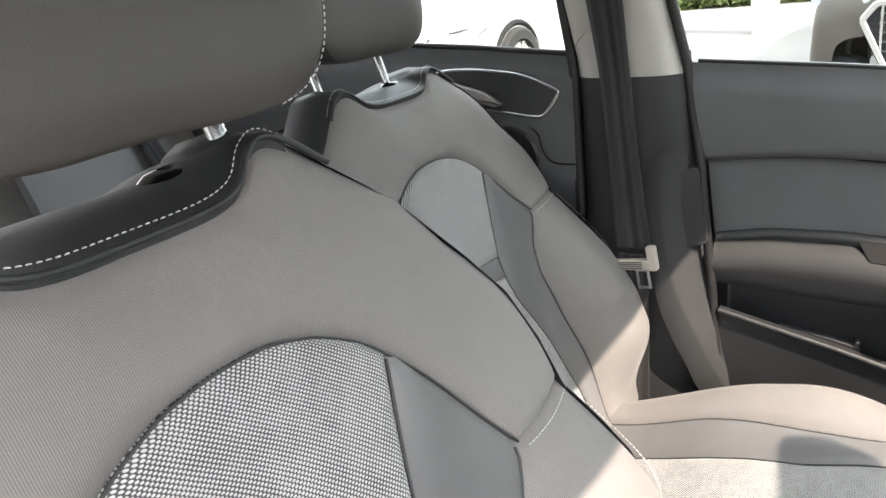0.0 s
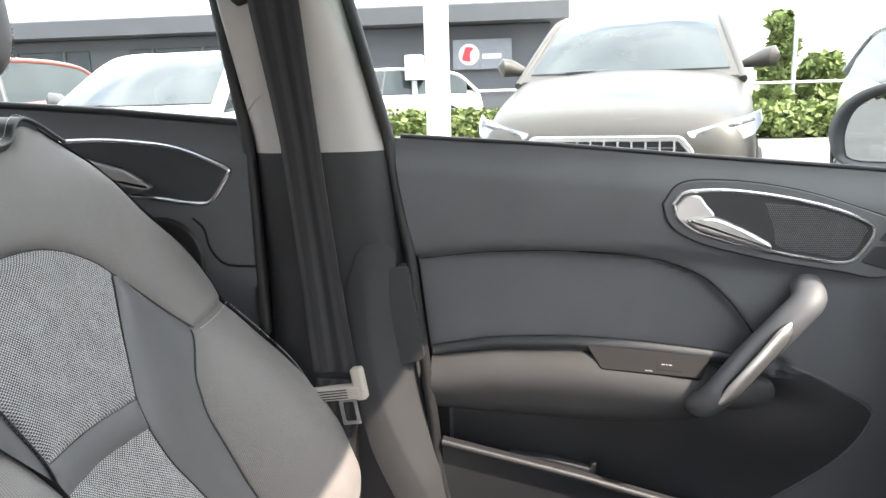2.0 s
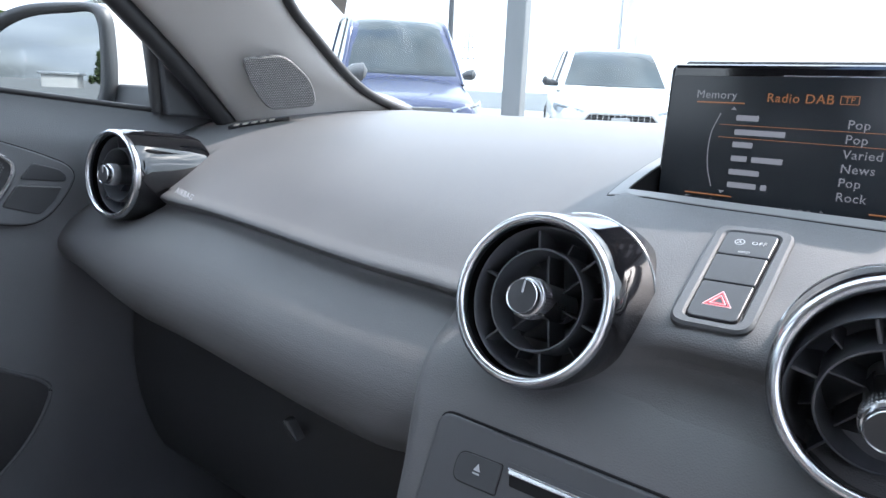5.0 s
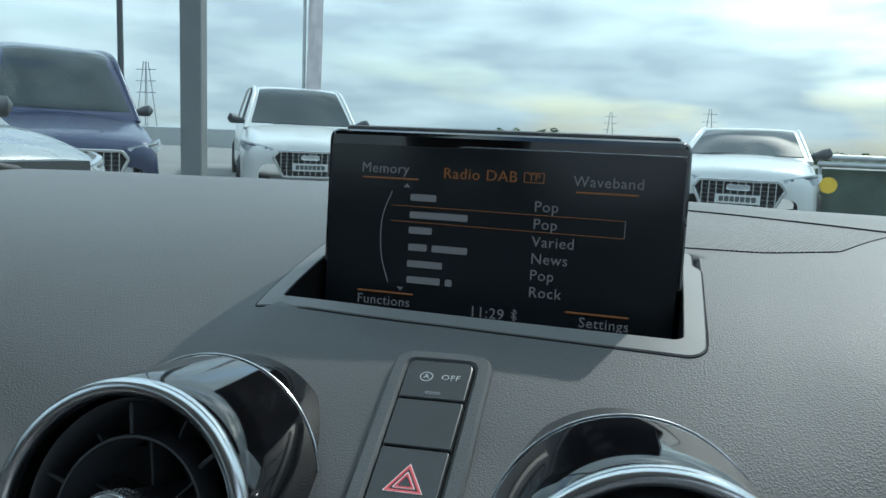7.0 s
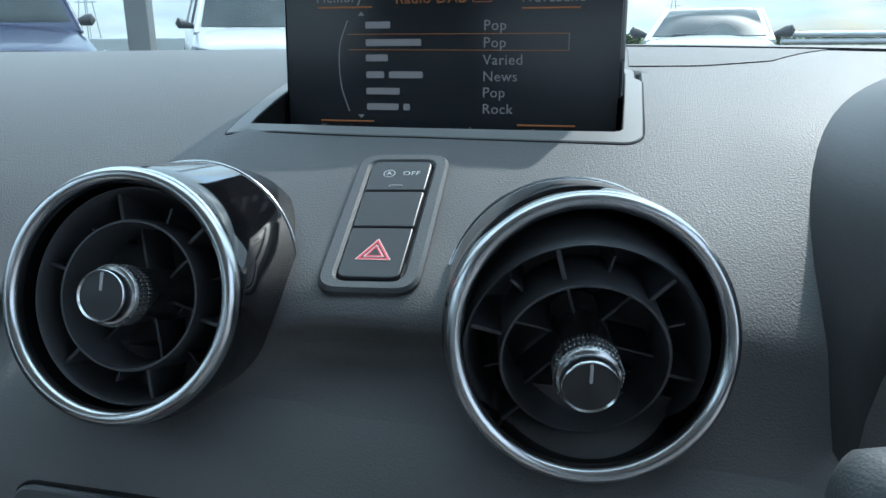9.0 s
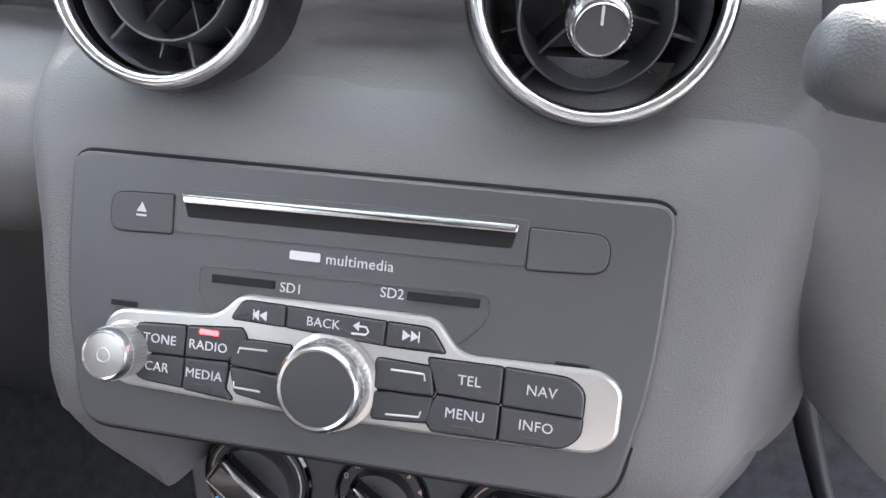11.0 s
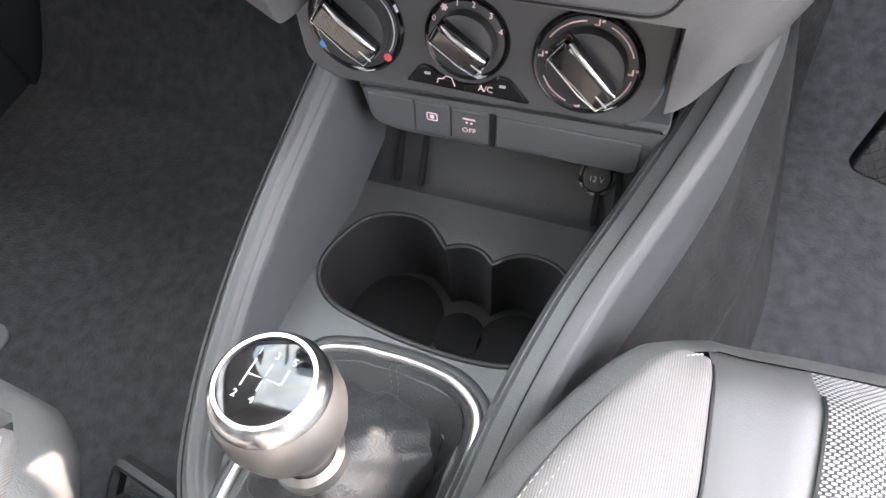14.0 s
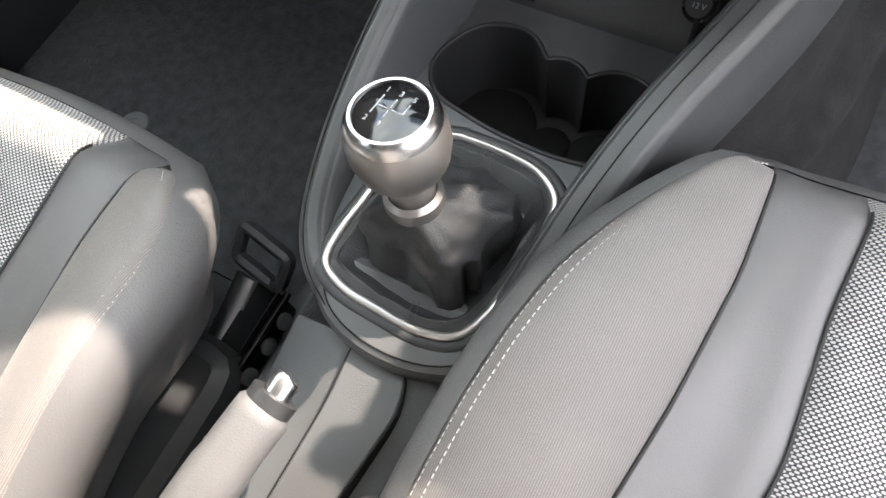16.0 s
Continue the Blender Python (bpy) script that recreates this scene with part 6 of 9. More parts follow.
to, ti = close_set(to), close_set(ti)
part("tray_gap", laid(ring_plate("tray_gap", inset(to, -0.0007), ti, TM, -0.008, 0.0004, 0.0001)), DARK, tray)
part("tray_frame", laid(ring_plate("tray_frame", to, ti, TM, -0.010, 0.0008, 0.0005)), material("tray_plastic", (0.160, 0.160, 0.158), 0.45, grain=0.15, grain_size=0.0008, blotch=0.08), tray)
part("tray_wall", laid(ring_plate("tray_wall", inset(ti, -0.0030), inset(ti, 0.0002), TM, -0.045, -0.0006, 0.0002)), DARK, tray)
part("tray_slot", laid(plate("tray_slot", inset(ti, -0.0005), TM, -0.048, -0.044, 0.0002)), DARK, tray)

# ---- centre stack ----
cs = thing("centre_stack", (0, -0.05, 0.62), "dark grey centre stack carrying radio and heater controls", "dashboard", kind="structure")
cs_y = line([(0.60, -0.035), (0.612, -0.050), (0.635, -0.071), (0.66, -0.089), (0.685, -0.100), (0.705, -0.0985), (0.74, -0.0825), (0.778, -0.0645), (0.795, -0.0555), (0.81, -0.043), (0.82, -0.029), (0.83, -0.010)])
cs_w = line([(0.60, 0.118), (0.612, 0.132), (0.625, 0.142), (0.645, 0.150), (0.68, 0.155), (0.72, 0.160), (0.76, 0.168), (0.80, 0.180), (0.83, 0.188)])


LIP = 0.6895          # lower lip under the radio; the heater panel sits back below it


def stack_at(x, z, h):
    q = min(1.0, abs(x) / h)
    return (x, cs_y(z) - 0.002 + 0.045 * ss(0.72, 1.0, q) ** 1.6, z)


def stack_half(z, sg):
    return cs_w(z) * (1.0 + 0.12 * ss(0.655, 0.715, z) if sg > 0 else 1.0)


def stack_fn(s, t):
    z = LIP + (0.832 - LIP) * t
    q = 2 * s - 1
    h = stack_half(z, q)
    return stack_at(h * q, z, h)


part("stack_cover", slab("stack_cover", stack_fn, 70, 40, (0, 0.05, 0)), DASH, cs)
cheek_w = {-1: line([(0.626, 0.096), (0.647, 0.118), (0.672, 0.1435), (0.690, 0.1545)]), 1: line([(0.612, 0.138), (0.630, 0.150), (0.650, 0.158), (0.675, 0.164), (0.690, 0.1665)])}
for sg, x_in, z_bot in ((-1, -0.087, 0.626), (1, 0.1150, 0.612)):
    def cheek(s, t):
        z = z_bot + (LIP + 0.001 - z_bot) * t
        w = cheek_w[sg](z)
        x = x_in + (sg * w - x_in) * s
        return (x, cs_y(LIP) - 0.002 + 0.045 * ss(0.72, 1.0, abs(x) / w) ** 1.6 + 0.010 * ss(LIP, 0.635, z) + 0.034 * ss(z_bot + 0.022, z_bot, z) ** 2, z)
    part("stack_cheek", slab("stack_cheek", cheek, 24, 30, (0, 0.05, 0), flip=sg < 0), DASH, cs)
part("lip_underside", slab("lip_underside", lambda s, t: (-0.098 + 0.2145 * s, cs_y(LIP) + 0.002 + 0.075 * t, LIP + 0.0015 - 0.012 * t), 20, 6, (0, 0, 0.006)), PLASTIC, cs)

# ---- radio ----
RM = frame_at((0, -0.0645, 0.778), (1, 0, 0), Vector((0, 0.431, 0.902)), Vector((0, -0.902, 0.431)))
radio = thing("radio", (0, -0.08, 0.74), "black car radio with silver key band and large dial", "car radio")
rl = rounded([(-0.1195, 0.0165), (0.1200, 0.0165), (0.1185, -0.045), (0.1085, -0.0915), (-0.1060, -0.0955), (-0.1175, -0.045)], [0.009, 0.009, 0.02, 0.012, 0.012, 0.02], 7)[::-1]
part("radio_gap", plate("radio_gap", inset(rl, -0.0016), RM, -0.01, 0.0012, 0.0004), DARK, radio)
face = part("radio_face", plate("radio_face", rl, RM, -0.01, 0.0038, 0.0014), PANEL, radio)
W = 0.0040
# disc slot with eject key and blank
part("slot_recess", plate("slot_recess", rounded([(-0.0695, -0.0125), (0.0690, -0.0105), (0.0695, 0.0065), (-0.0700, 0.0050)], 0.002, 3), RM, 0.0, W + 0.0002, 0.0002), PANEL, radio)
part("disc_slot", plate("disc_slot", rounded([(-0.0645, -0.0062), (0.0640, -0.0045), (0.0655, 0.0010), (-0.0665, -0.0005)], 0.0006, 2), RM, 0.0, W + 0.0005, 0.0001), DARK, radio)
part("slot_blade", plate("slot_blade", rounded([(-0.0670, -0.0010), (0.0660, 0.0010), (0.0665, 0.0046), (-0.0675, 0.0030)], 0.0006, 2), RM, 0.0, W + 0.0022, 0.0012), CHROME, radio, "bright edge above the disc slot")
for nm, q in (("eject_key", [(-0.0990, -0.0145), (-0.0712, -0.0135), (-0.0715, 0.0020), (-0.0990, 0.0010)]), ("blank_cover", [(0.0702, -0.0115), (0.0985, -0.0100), (0.0985, 0.0035), (0.0702, 0.0035)])):
    lp = rounded(q, [0.006, 0.001, 0.001, 0.006] if nm == "eject_key" else [0.001, 0.006, 0.006, 0.001], 5)
    part("key_gap", plate("key_gap", inset(lp, -0.0005), RM, 0.0, W, 0.0001), DARK, radio)
    kk = part(nm, plate(nm, lp, RM, 0.0, W + 0.0006, 0.0004), KEY if nm == "eject_key" else PANEL, radio)
    if nm == "eject_key":
        part("eject_symbol", joined("eject_symbol", [plate("s", [np.array((-0.0872, -0.0060)), np.array((-0.0828, -0.0060)), np.array((-0.0850, -0.0022))], RM, W + 0.0006, W + 0.0009, 0.0001), plate("s", box_outline(-0.0872, -0.0078, -0.0828, -0.0070, 0.0001, 1), RM, W + 0.0006, W + 0.0009, 0.0001)]), PRINT_DIM, kk)
bars([0.0125], RM @ Matrix.Translation((-0.0205, -0.0162, W)), 0.0034, PRINT, radio)
lettering("multimedia", RM @ Matrix.Translation((0.0077, -0.0164, W)), 0.0058, PRINT, radio, spread=1.05)
# card slots
sd = rounded([(-0.0580, -0.0245), (0.0585, -0.0220), (0.0585, -0.0320), (0.0490, -0.0420), (0.0420, -0.0420), (0.030, -0.0330), (-0.030, -0.0345), (-0.0420, -0.0430), (-0.0500, -0.0430), (-0.0580, -0.0355)], [0.004, 0.004, 0.004, 0.003, 0.003, 0.004, 0.004, 0.003, 0.003, 0.004], 4)[::-1]
part("card_recess", plate("card_recess", sd, RM, 0.0, W + 0.0003, 0.0002, 0.0008), PANEL, radio)
for u0, u1, v in ((-0.0520, -0.0255, -0.0290), (0.0275, 0.0548, -0.0262)):
    part("card_slot", plate("card_slot", rounded([(u0, v - 0.0016), (u1, v - 0.0012), (u1, v + 0.0020), (u0, v + 0.0016)], 0.0004, 2), RM, 0.0, W + 0.0006, 0.0001), DARK, radio)
lettering("SD1", RM @ Matrix.Translation((-0.0185, -0.0292, W + 0.0005)), 0.0055, PRINT, radio)
lettering("SD2", RM @ Matrix.Translation((0.0217, -0.0262, W + 0.0005)), 0.0055, PRINT, radio)
for u in (-0.090, 0.090):
    part("clip_slot", plate("clip_slot", box_outline(u - 0.006, -0.0450, u + 0.006, -0.0428, 0.0004, 2), RM, 0.0, W + 0.0002, 0.0001), DARK, radio)
# silver band


def settle(p):
    """The key block narrows and rises a little towards the volume knob."""
    f = ss(-0.035, 0.035, p[0])
    u = p[0] if p[0] > -0.03 else -0.03 + (p[0] + 0.03) * 0.86
    return np.array((u, p[1] if p[1] > -0.0345 else (-0.043 - 0.0025 * f) + (p[1] + 0.045) * (0.83 + 0.05 * f)))


band = rounded([settle(p) for p in [(-0.1010, -0.0480), (-0.0500, -0.0450), (-0.0400, -0.0335), (0.0400, -0.0325), (0.0500, -0.0445), (0.1010, -0.0430), (0.1085, -0.0490), (0.1085, -0.0700), (0.1010, -0.0770), (0.0400, -0.0800), (-0.0350, -0.0860), (-0.0980, -0.0850), (-0.1080, -0.0770), (-0.1085, -0.0560)]],
               [0.004, 0.006, 0.005, 0.005, 0.006, 0.006, 0.006, 0.008, 0.008, 0.01, 0.01, 0.006, 0.008, 0.008], 5)[::-1]
part("silver_band", plate("silver_band", band, RM, 0.0, W + 0.0024, 0.0014), SILVER, radio, "satin silver band round the keys")
KW = W + 0.0026


def key(q, text="", at=None, size=0.0052, r=0.0008, lamp=None):
    lp = rounded([settle(p) for p in q], r, 4)
    at, lamp, size = (settle(at) if at else at), (settle(lamp) if lamp else lamp), size * 0.90
    area = sum(lp[i - 1][0] * lp[i][1] - lp[i][0] * lp[i - 1][1] for i in range(len(lp)))
    lp = lp if area > 0 else lp[::-1]
    part("key_gap", plate("key_gap", inset(lp, -0.0006), RM, 0.0, KW, 0.0001), DARK, radio)
    k = part("key", plate("key", lp, RM, 0.0, KW + 0.0012, 0.0006), KEY, radio, (text.lower() + " key") if text else "")
    if text:
        lettering(text, RM @ Matrix.Translation((*at, KW + 0.0013)), size, PRINT, k, spread=1.05)
    if lamp is not None:
        part("key_lamp", plate("key_lamp", box_outline(lamp[0] - 0.004, lamp[1] - 0.0009, lamp[0] + 0.004, lamp[1] + 0.0009, 0.0005, 3), RM, KW, KW + 0.0015, 0.0001), LED if text == "RADIO" else KEY, k, "lit red lamp" if text == "RADIO" else "")
    return k


key([(-0.0920, -0.0540), (-0.0645, -0.0520), (-0.0645, -0.0665), (-0.0880, -0.0672)], "TONE", (-0.0770, -0.0600), 0.0058, [0.006, 0.0008, 0.0008, 0.001])
key([(-0.0880, -0.0680), (-0.0645, -0.0672), (-0.0645, -0.0815), (-0.0860, -0.0805), (-0.0910, -0.0770)], "CAR", (-0.0775, -0.0735), 0.0058, [0.001, 0.0008, 0.0008, 0.003, 0.003])
key([(-0.0637, -0.0520), (-0.0370, -0.0495), (-0.0345, -0.0535), (-0.0420, -0.0655), (-0.0637, -0.0665)], "RADIO", (-0.0525, -0.0600), 0.0058, 0.0010, (-0.0525, -0.0533))
key([(-0.0637, -0.0672), (-0.0420, -0.0662), (-0.0430, -0.0790), (-0.0390, -0.0835), (-0.0637, -0.0820)], "MEDIA", (-0.0535, -0.0738), 0.0058, 0.0010, (-0.0535, -0.0797))
key([(0.0385, -0.0475), (0.0662, -0.0470), (0.0662, -0.0620), (0.0430, -0.0615)], "TEL", (0.0545, -0.0545), 0.0058, 0.0010)
key([(0.0430, -0.0622), (0.0662, -0.0627), (0.0662, -0.0770), (0.0420, -0.0775), (0.0395, -0.0735)], "MENU", (0.0540, -0.0688), 0.0058, 0.0010, (0.0535, -0.0747))
key([(0.0670, -0.0470), (0.0900, -0.0475), (0.0955, -0.0520), (0.0955, -0.0625), (0.0670, -0.0622)], "NAV", (0.0805, -0.0545), 0.0058, [0.0008, 0.006, 0.006, 0.0008, 0.0008])
key([(0.0670, -0.0630), (0.0955, -0.0632), (0.0955, -0.0700), (0.0900, -0.0762), (0.0670, -0.0768)], "INFO", (0.0798, -0.0690), 0.0058, [0.0008, 0.0008, 0.006, 0.006, 0.0008], (0.0798, -0.0745))
key([(-0.0425, -0.0452), (-0.0375, -0.0362), (-0.0188, -0.0360), (-0.0188, -0.0452)], "", None, 0.005, [0.001, 0.003, 0.0006, 0.0006])
key([(-0.0180, -0.0452), (-0.0180, -0.0360), (0.0212, -0.0352), (0.0212, -0.0450)], "BACK", (-0.0030, -0.0404), 0.0056, 0.0006)
key([(0.0220, -0.0450), (0.0220, -0.0352), (0.0385, -0.0350), (0.0445, -0.0445)], "", None, 0.005, [0.0006, 0.0006, 0.003, 0.001])
for c, sg in ((-0.0285, -1), (0.0315, 1)):
    tri_ = []
    for o in (-0.0020, 0.0012):
        pts = [np.array((c + o - sg * 0.0014, -0.0424)), np.array((c + o - sg * 0.0014, -0.0384)), np.array((c + o + sg * 0.0016, -0.0404))]
        tri_.append(plate("s", pts[::-1] if sg > 0 else pts, RM, KW + 0.001, KW + 0.0014, 0.0001))
    tri_.append(plate("s", box_outline(c + sg * 0.0026, -0.0424, c + sg * 0.0031, -0.0384, 0.0001, 1), RM, KW + 0.001, KW + 0.0014, 0.0001))
    part("skip_symbol", joined("skip_symbol", tri_), PRINT, radio)
part("back_arrow", tube("back_arrow", [RM @ Vector((*q, KW + 0.0013)) for q in ((0.0085, -0.0424), (0.0140, -0.0422), (0.0150, -0.0410), (0.0140, -0.0394), (0.0105, -0.0394))], 0.0004, 6), PRINT, radio)
part("arrow_head", plate("arrow_head", [np.array((0.0088, -0.0394)), np.array((0.0112, -0.0412)), np.array((0.0112, -0.0376))], RM, KW + 0.001, KW + 0.0014, 0.0001), PRINT, radio)
# four plain keys round the dial with corner marks
for q, mk in (([(-0.0405, -0.0545), (-0.0150, -0.0535), (-0.0150, -0.0672), (-0.0412, -0.0672)], [(-0.0375, -0.0610), (-0.0370, -0.0585), (-0.0245, -0.0577)]),
              ([(-0.0412, -0.0680), (-0.0150, -0.0680), (-0.0150, -0.0820), (-0.0380, -0.0800)], [(-0.0385, -0.0745), (-0.0380, -0.0772), (-0.0260, -0.0772)]),
              ([(0.0190, -0.0510), (0.0400, -0.0510), (0.0418, -0.0630), (0.0190, -0.0640)], [(0.0250, -0.0545), (0.0375, -0.0542), (0.0382, -0.0570)]),
              ([(0.0190, -0.0648), (0.0418, -0.0638), (0.0400, -0.0745), (0.0190, -0.0770)], [(0.0245, -0.0738), (0.0370, -0.0725), (0.0378, -0.0700)])):
    key(q, "", None, 0.005, 0.0014)
    part("corner_mark", tube("corner_mark", [RM @ Vector((*settle(p_), KW + 0.0012)) for p_ in mk], 0.00042, 6), PRINT_DIM, radio)


def turned_knob(name, u, v, r, h, label, cap_mat):
    m = RM @ Matrix.Translation((u, v, KW - 0.001))
    k = part(name, lathe(name, [(r * 1.12, 0.0), (r * 1.12, 0.0015), (r * 1.0, 0.0022), (r * 0.98, h * 0.70)], m, 56), SILVER, radio, label)
    for i in range(44):
        part("knurl", plate("knurl", box_outline(-r * 0.045, -0.0004, r * 0.045, 0.0004, 0.0002, 1), m @ Matrix.Rotation(2 * math.pi * i / 44, 4, "Z") @ Matrix.Translation((r * 0.985, 0, 0)) @ Matrix.Rotation(math.pi / 2, 4, "Z"), 0.002, h * 0.72, 0.0002), SILVER, k)
    part("knob_rim", lathe("knob_rim", [(r * 0.99, h * 0.70), (r * 0.96, h * 0.90), (r * 0.88, h), (r * 0.82, h * 0.97)], m, 56), CHROME, k)
    part("knob_cap", lathe("knob_cap", [(r * 0.84, h * 0.8), (r * 0.83, h * 0.97), (r * 0.5, h * 0.99), (0, h)], m, 56), cap_mat, k)
    return k, m, h


kd, md, hd = turned_knob("dial", 0.0013, -0.0621, 0.0168, 0.0150, "large silver-rimmed dial", KEY)
kv, mv, hv = turned_knob("volume_knob", -0.0858, -0.0618, 0.0105, 0.0150, "silver knurled volume knob", SILVER)
ri = [(0.0030 * math.cos(c), 0.0030 * math.sin(c)) for c in np.linspace(0, 2 * math.pi, 21)[:-1]]
part("power_symbol", ring_plate("power_symbol", [np.array(q) for q in ri], [np.array(q) * 0.78 for q in ri], mv, hv, hv + 0.0003, 0.0001), PRINT_DIM, kv)

# ---- heater panel ----
CX = 0.006
CM = frame_at((CX, -0.060, 0.625), (1, 0, 0), Vector((0, 0.26, 0.966)).normalized(), Vector((0, -0.966, 0.26)).normalized())
heat = thing("heater_panel", (CX, -0.05, 0.60), "black heater panel with three silver-bladed dials", "heater controls")
part("panel_face", plate("panel_face", rounded([(-0.1120, 0.062), (0.1080, 0.062), (0.1070, -0.016), (0.0960, -0.0345), (-0.0800, -0.0400), (-0.1000, -0.0310)], [0.003, 0.003, 0.012, 0.014, 0.016, 0.014], 6)[::-1], CM, -0.03, 0.0, 0.002), PANEL, heat)


def heat_dial(u, v, R, ang, label):
    m = CM @ Matrix.Translation((u, v, 0))
    d = part("dial_ring", lathe("dial_ring", [(R * 1.03, -0.002), (R * 1.03, 0.0014), (R * 0.99, 0.0026), (R * 0.95, 0.0018), (R * 0.74, 0.0010), (R * 0.72, -0.002)], m, 56), PIANO, heat, label)
    part("dial_scale", lathe("dial_scale", [(R * 0.96, 0.0012), (R * 0.84, 0.0022), (R * 0.735, 0.0022)], m, 56), KEY, d)
    k = part("dial_knob", lathe("dial_knob", [(R * 0.73, 0.0), (R * 0.73, 0.006), (R * 0.70, 0.0085), (R * 0.60, 0.0095), (0, 0.0098)], m, 48), KEY, d)
    mm = m @ Matrix.Rotation(radians(ang), 4, "Z")
    part("dial_blade", plate("dial_blade", rounded([(-R * 0.72, -R * 0.30), (R * 0.70, -R * 0.26), (R * 0.70, R * 0.26), (-R * 0.72, R * 0.30)], R * 0.18, 4), mm, 0.004, 0.0180, 0.0030), PIANO, k)
    part("blade_edge", tube("blade_edge", [mm @ Vector(q) for q in ((-R * 0.62, R * 0.27, 0.0165), (-R * 0.3, R * 0.265, 0.0180), (R * 0.4, R * 0.245, 0.0180), (R * 0.62, R * 0.23, 0.0165))], [0.0011, 0.0022, 0.0022, 0.0011], 8), CHROME, k, "bright edge of the dial blade")
    part("blade_rim", tube("blade_rim", [mm @ Vector(q) for q in ((-R * 0.68, R * 0.20, 0.0172), (-R * 0.66, -R * 0.22, 0.0172), (R * 0.2, -R * 0.25, 0.0175), (R * 0.64, -R * 0.20, 0.0172), (R * 0.67, R * 0.15, 0.0172))], 0.0007, 6), CHROME, k)
    part("blade_mark", plate("blade_mark", box_outline(R * 0.40, -0.0004, R * 0.70, 0.0004, 0.0002, 1), mm, 0.0178, 0.0183, 0.0001), PRINT, k)
    return d, m


def arc(m, r, a0, a1, th, mat, parent, w=0.0026):
    part("scale_arc", tube("scale_arc", [m @ Vector((r * math.cos(radians(a)), r * math.sin(radians(a)), w)) for a in np.linspace(a0, a1, 18)], th, 6), mat, parent)


def dot(m, r, a, size, mat, parent, w=0.0024):
    part("scale_dot", lathe("scale_dot", [(size, 0), (size, 0.0004), (0, 0.0005)], m @ Matrix.Translation((r * math.cos(radians(a)), r * math.sin(radians(a)), w - 0.0003)), 16), mat, parent)


d1, m1 = heat_dial(-0.0650, -0.0015, 0.0285, -36, "temperature dial with blue and red marks")
arc(m1, 0.0242, -30, 78, 0.0004, PRINT, d1)
arc(m1, 0.0242, 102, 208, 0.0004, PRINT_DIM, d1)
dot(m1, 0.0255, 216, 0.0024, BLUE_PRINT, d1)
dot(m1, 0.0255, -40, 0.0024, RED_PRINT, d1)
dot(m1, 0.0235, 90, 0.0013, PRINT_PINK, d1)
d2, m2 = heat_dial(0.0005, 0.0010, 0.0235, -32, "fan speed dial numbered 0 to 4")
for txt, a in (("0", 152), ("1", 105), ("2", 80), ("3", 50), ("4", 22)):
    lettering(txt, m2 @ Matrix.Translation((0.0205 * math.cos(radians(a)), 0.0205 * math.sin(radians(a)), 0.0024)), 0.0046, PRINT_PINK, d2)
for k in range(3):
    part("fan_symbol", plate("fan_symbol", box_outline(-0.0020, -0.0005, 0.0020, 0.0005, 0.0004, 2), m2 @ Matrix.Translation((-0.0125, 0.0165, 0.002)) @ Matrix.Rotation(k * math.pi / 3, 4, "Z"), 0, 0.0006, 0.0001), PRINT_PINK, d2)
d3, m3 = heat_dial(0.0663, -0.0010, 0.0285, -42, "air distribution dial with pink symbols")
for a0, a1 in ((98, 150), (20, 68), (-50, -12), (205, 250)):
    arc(m3, 0.0240, a0, a1, 0.00042, PRINT_PINK, d3)
for a in (83, 175, 0, 268):
    mm = m3 @ Matrix.Translation((0.0236 * math.cos(radians(a)), 0.0236 * math.sin(radians(a)), 0.0020))
    part("air_symbol", joined("air_symbol", [plate("s", box_outline(-0.0026, -0.0016, 0.0004, -0.0008, 0.0003, 2), mm, 0, 0.0005, 0.0001), plate("s", box_outline(-0.0006, -0.0016, 0.0004, 0.0018, 0.0003, 2), mm, 0, 0.0005, 0.0001), plate("s", box_outline(0.0010, 0.0004, 0.0026, 0.0018, 0.0005, 2), mm, 0, 0.0005, 0.0001)]), PRINT_PINK, d3)
ac = rounded([(-0.0345, -0.0300), (-0.0265, -0.0185), (-0.0200, -0.0185), (-0.012, -0.0240), (0.0, -0.0262), (0.012, -0.0240), (0.0190, -0.0175), (0.0255, -0.0175), (0.0385, -0.0305)], [0.001, 0.004, 0.003, 0.006, 0.006, 0.006, 0.003, 0.004, 0.001], 4)[::-1]
ack = part("air_keys", plate("air_keys", ac, CM, -0.002, 0.0022, 0.0008), PIANO, heat, "gloss black recirculation and A/C keys")
lettering("A/C", CM @ Matrix.Translation((0.0130, -0.0262, 0.0024)), 0.0052, PRINT_PINK, ack)
for u in (-0.0215, 0.0225):
    part("key_lamp", plate("key_lamp", box_outline(u - 0.0018, -0.0236, u + 0.0018, -0.0220, 0.0003, 2), CM, 0.002, 0.0025, 0.0001), PRINT_DIM, ack)
part("car_symbol", tube("car_symbol", [CM @ Vector((*q, 0.0024)) for q in ((-0.0155, -0.0275), (-0.0150, -0.0250), (-0.0120, -0.0245), (-0.0105, -0.0225), (-0.0070, -0.0230), (-0.0060, -0.0255), (-0.0050, -0.0278))], 0.00035, 6), PRINT_PINK, ack)
part("key_split", plate("key_split", box_outline(0.0006, -0.0303, 0.0014, -0.0262, 0.0001, 1), CM, 0.001, 0.0026, 0.0001), DARK, ack)
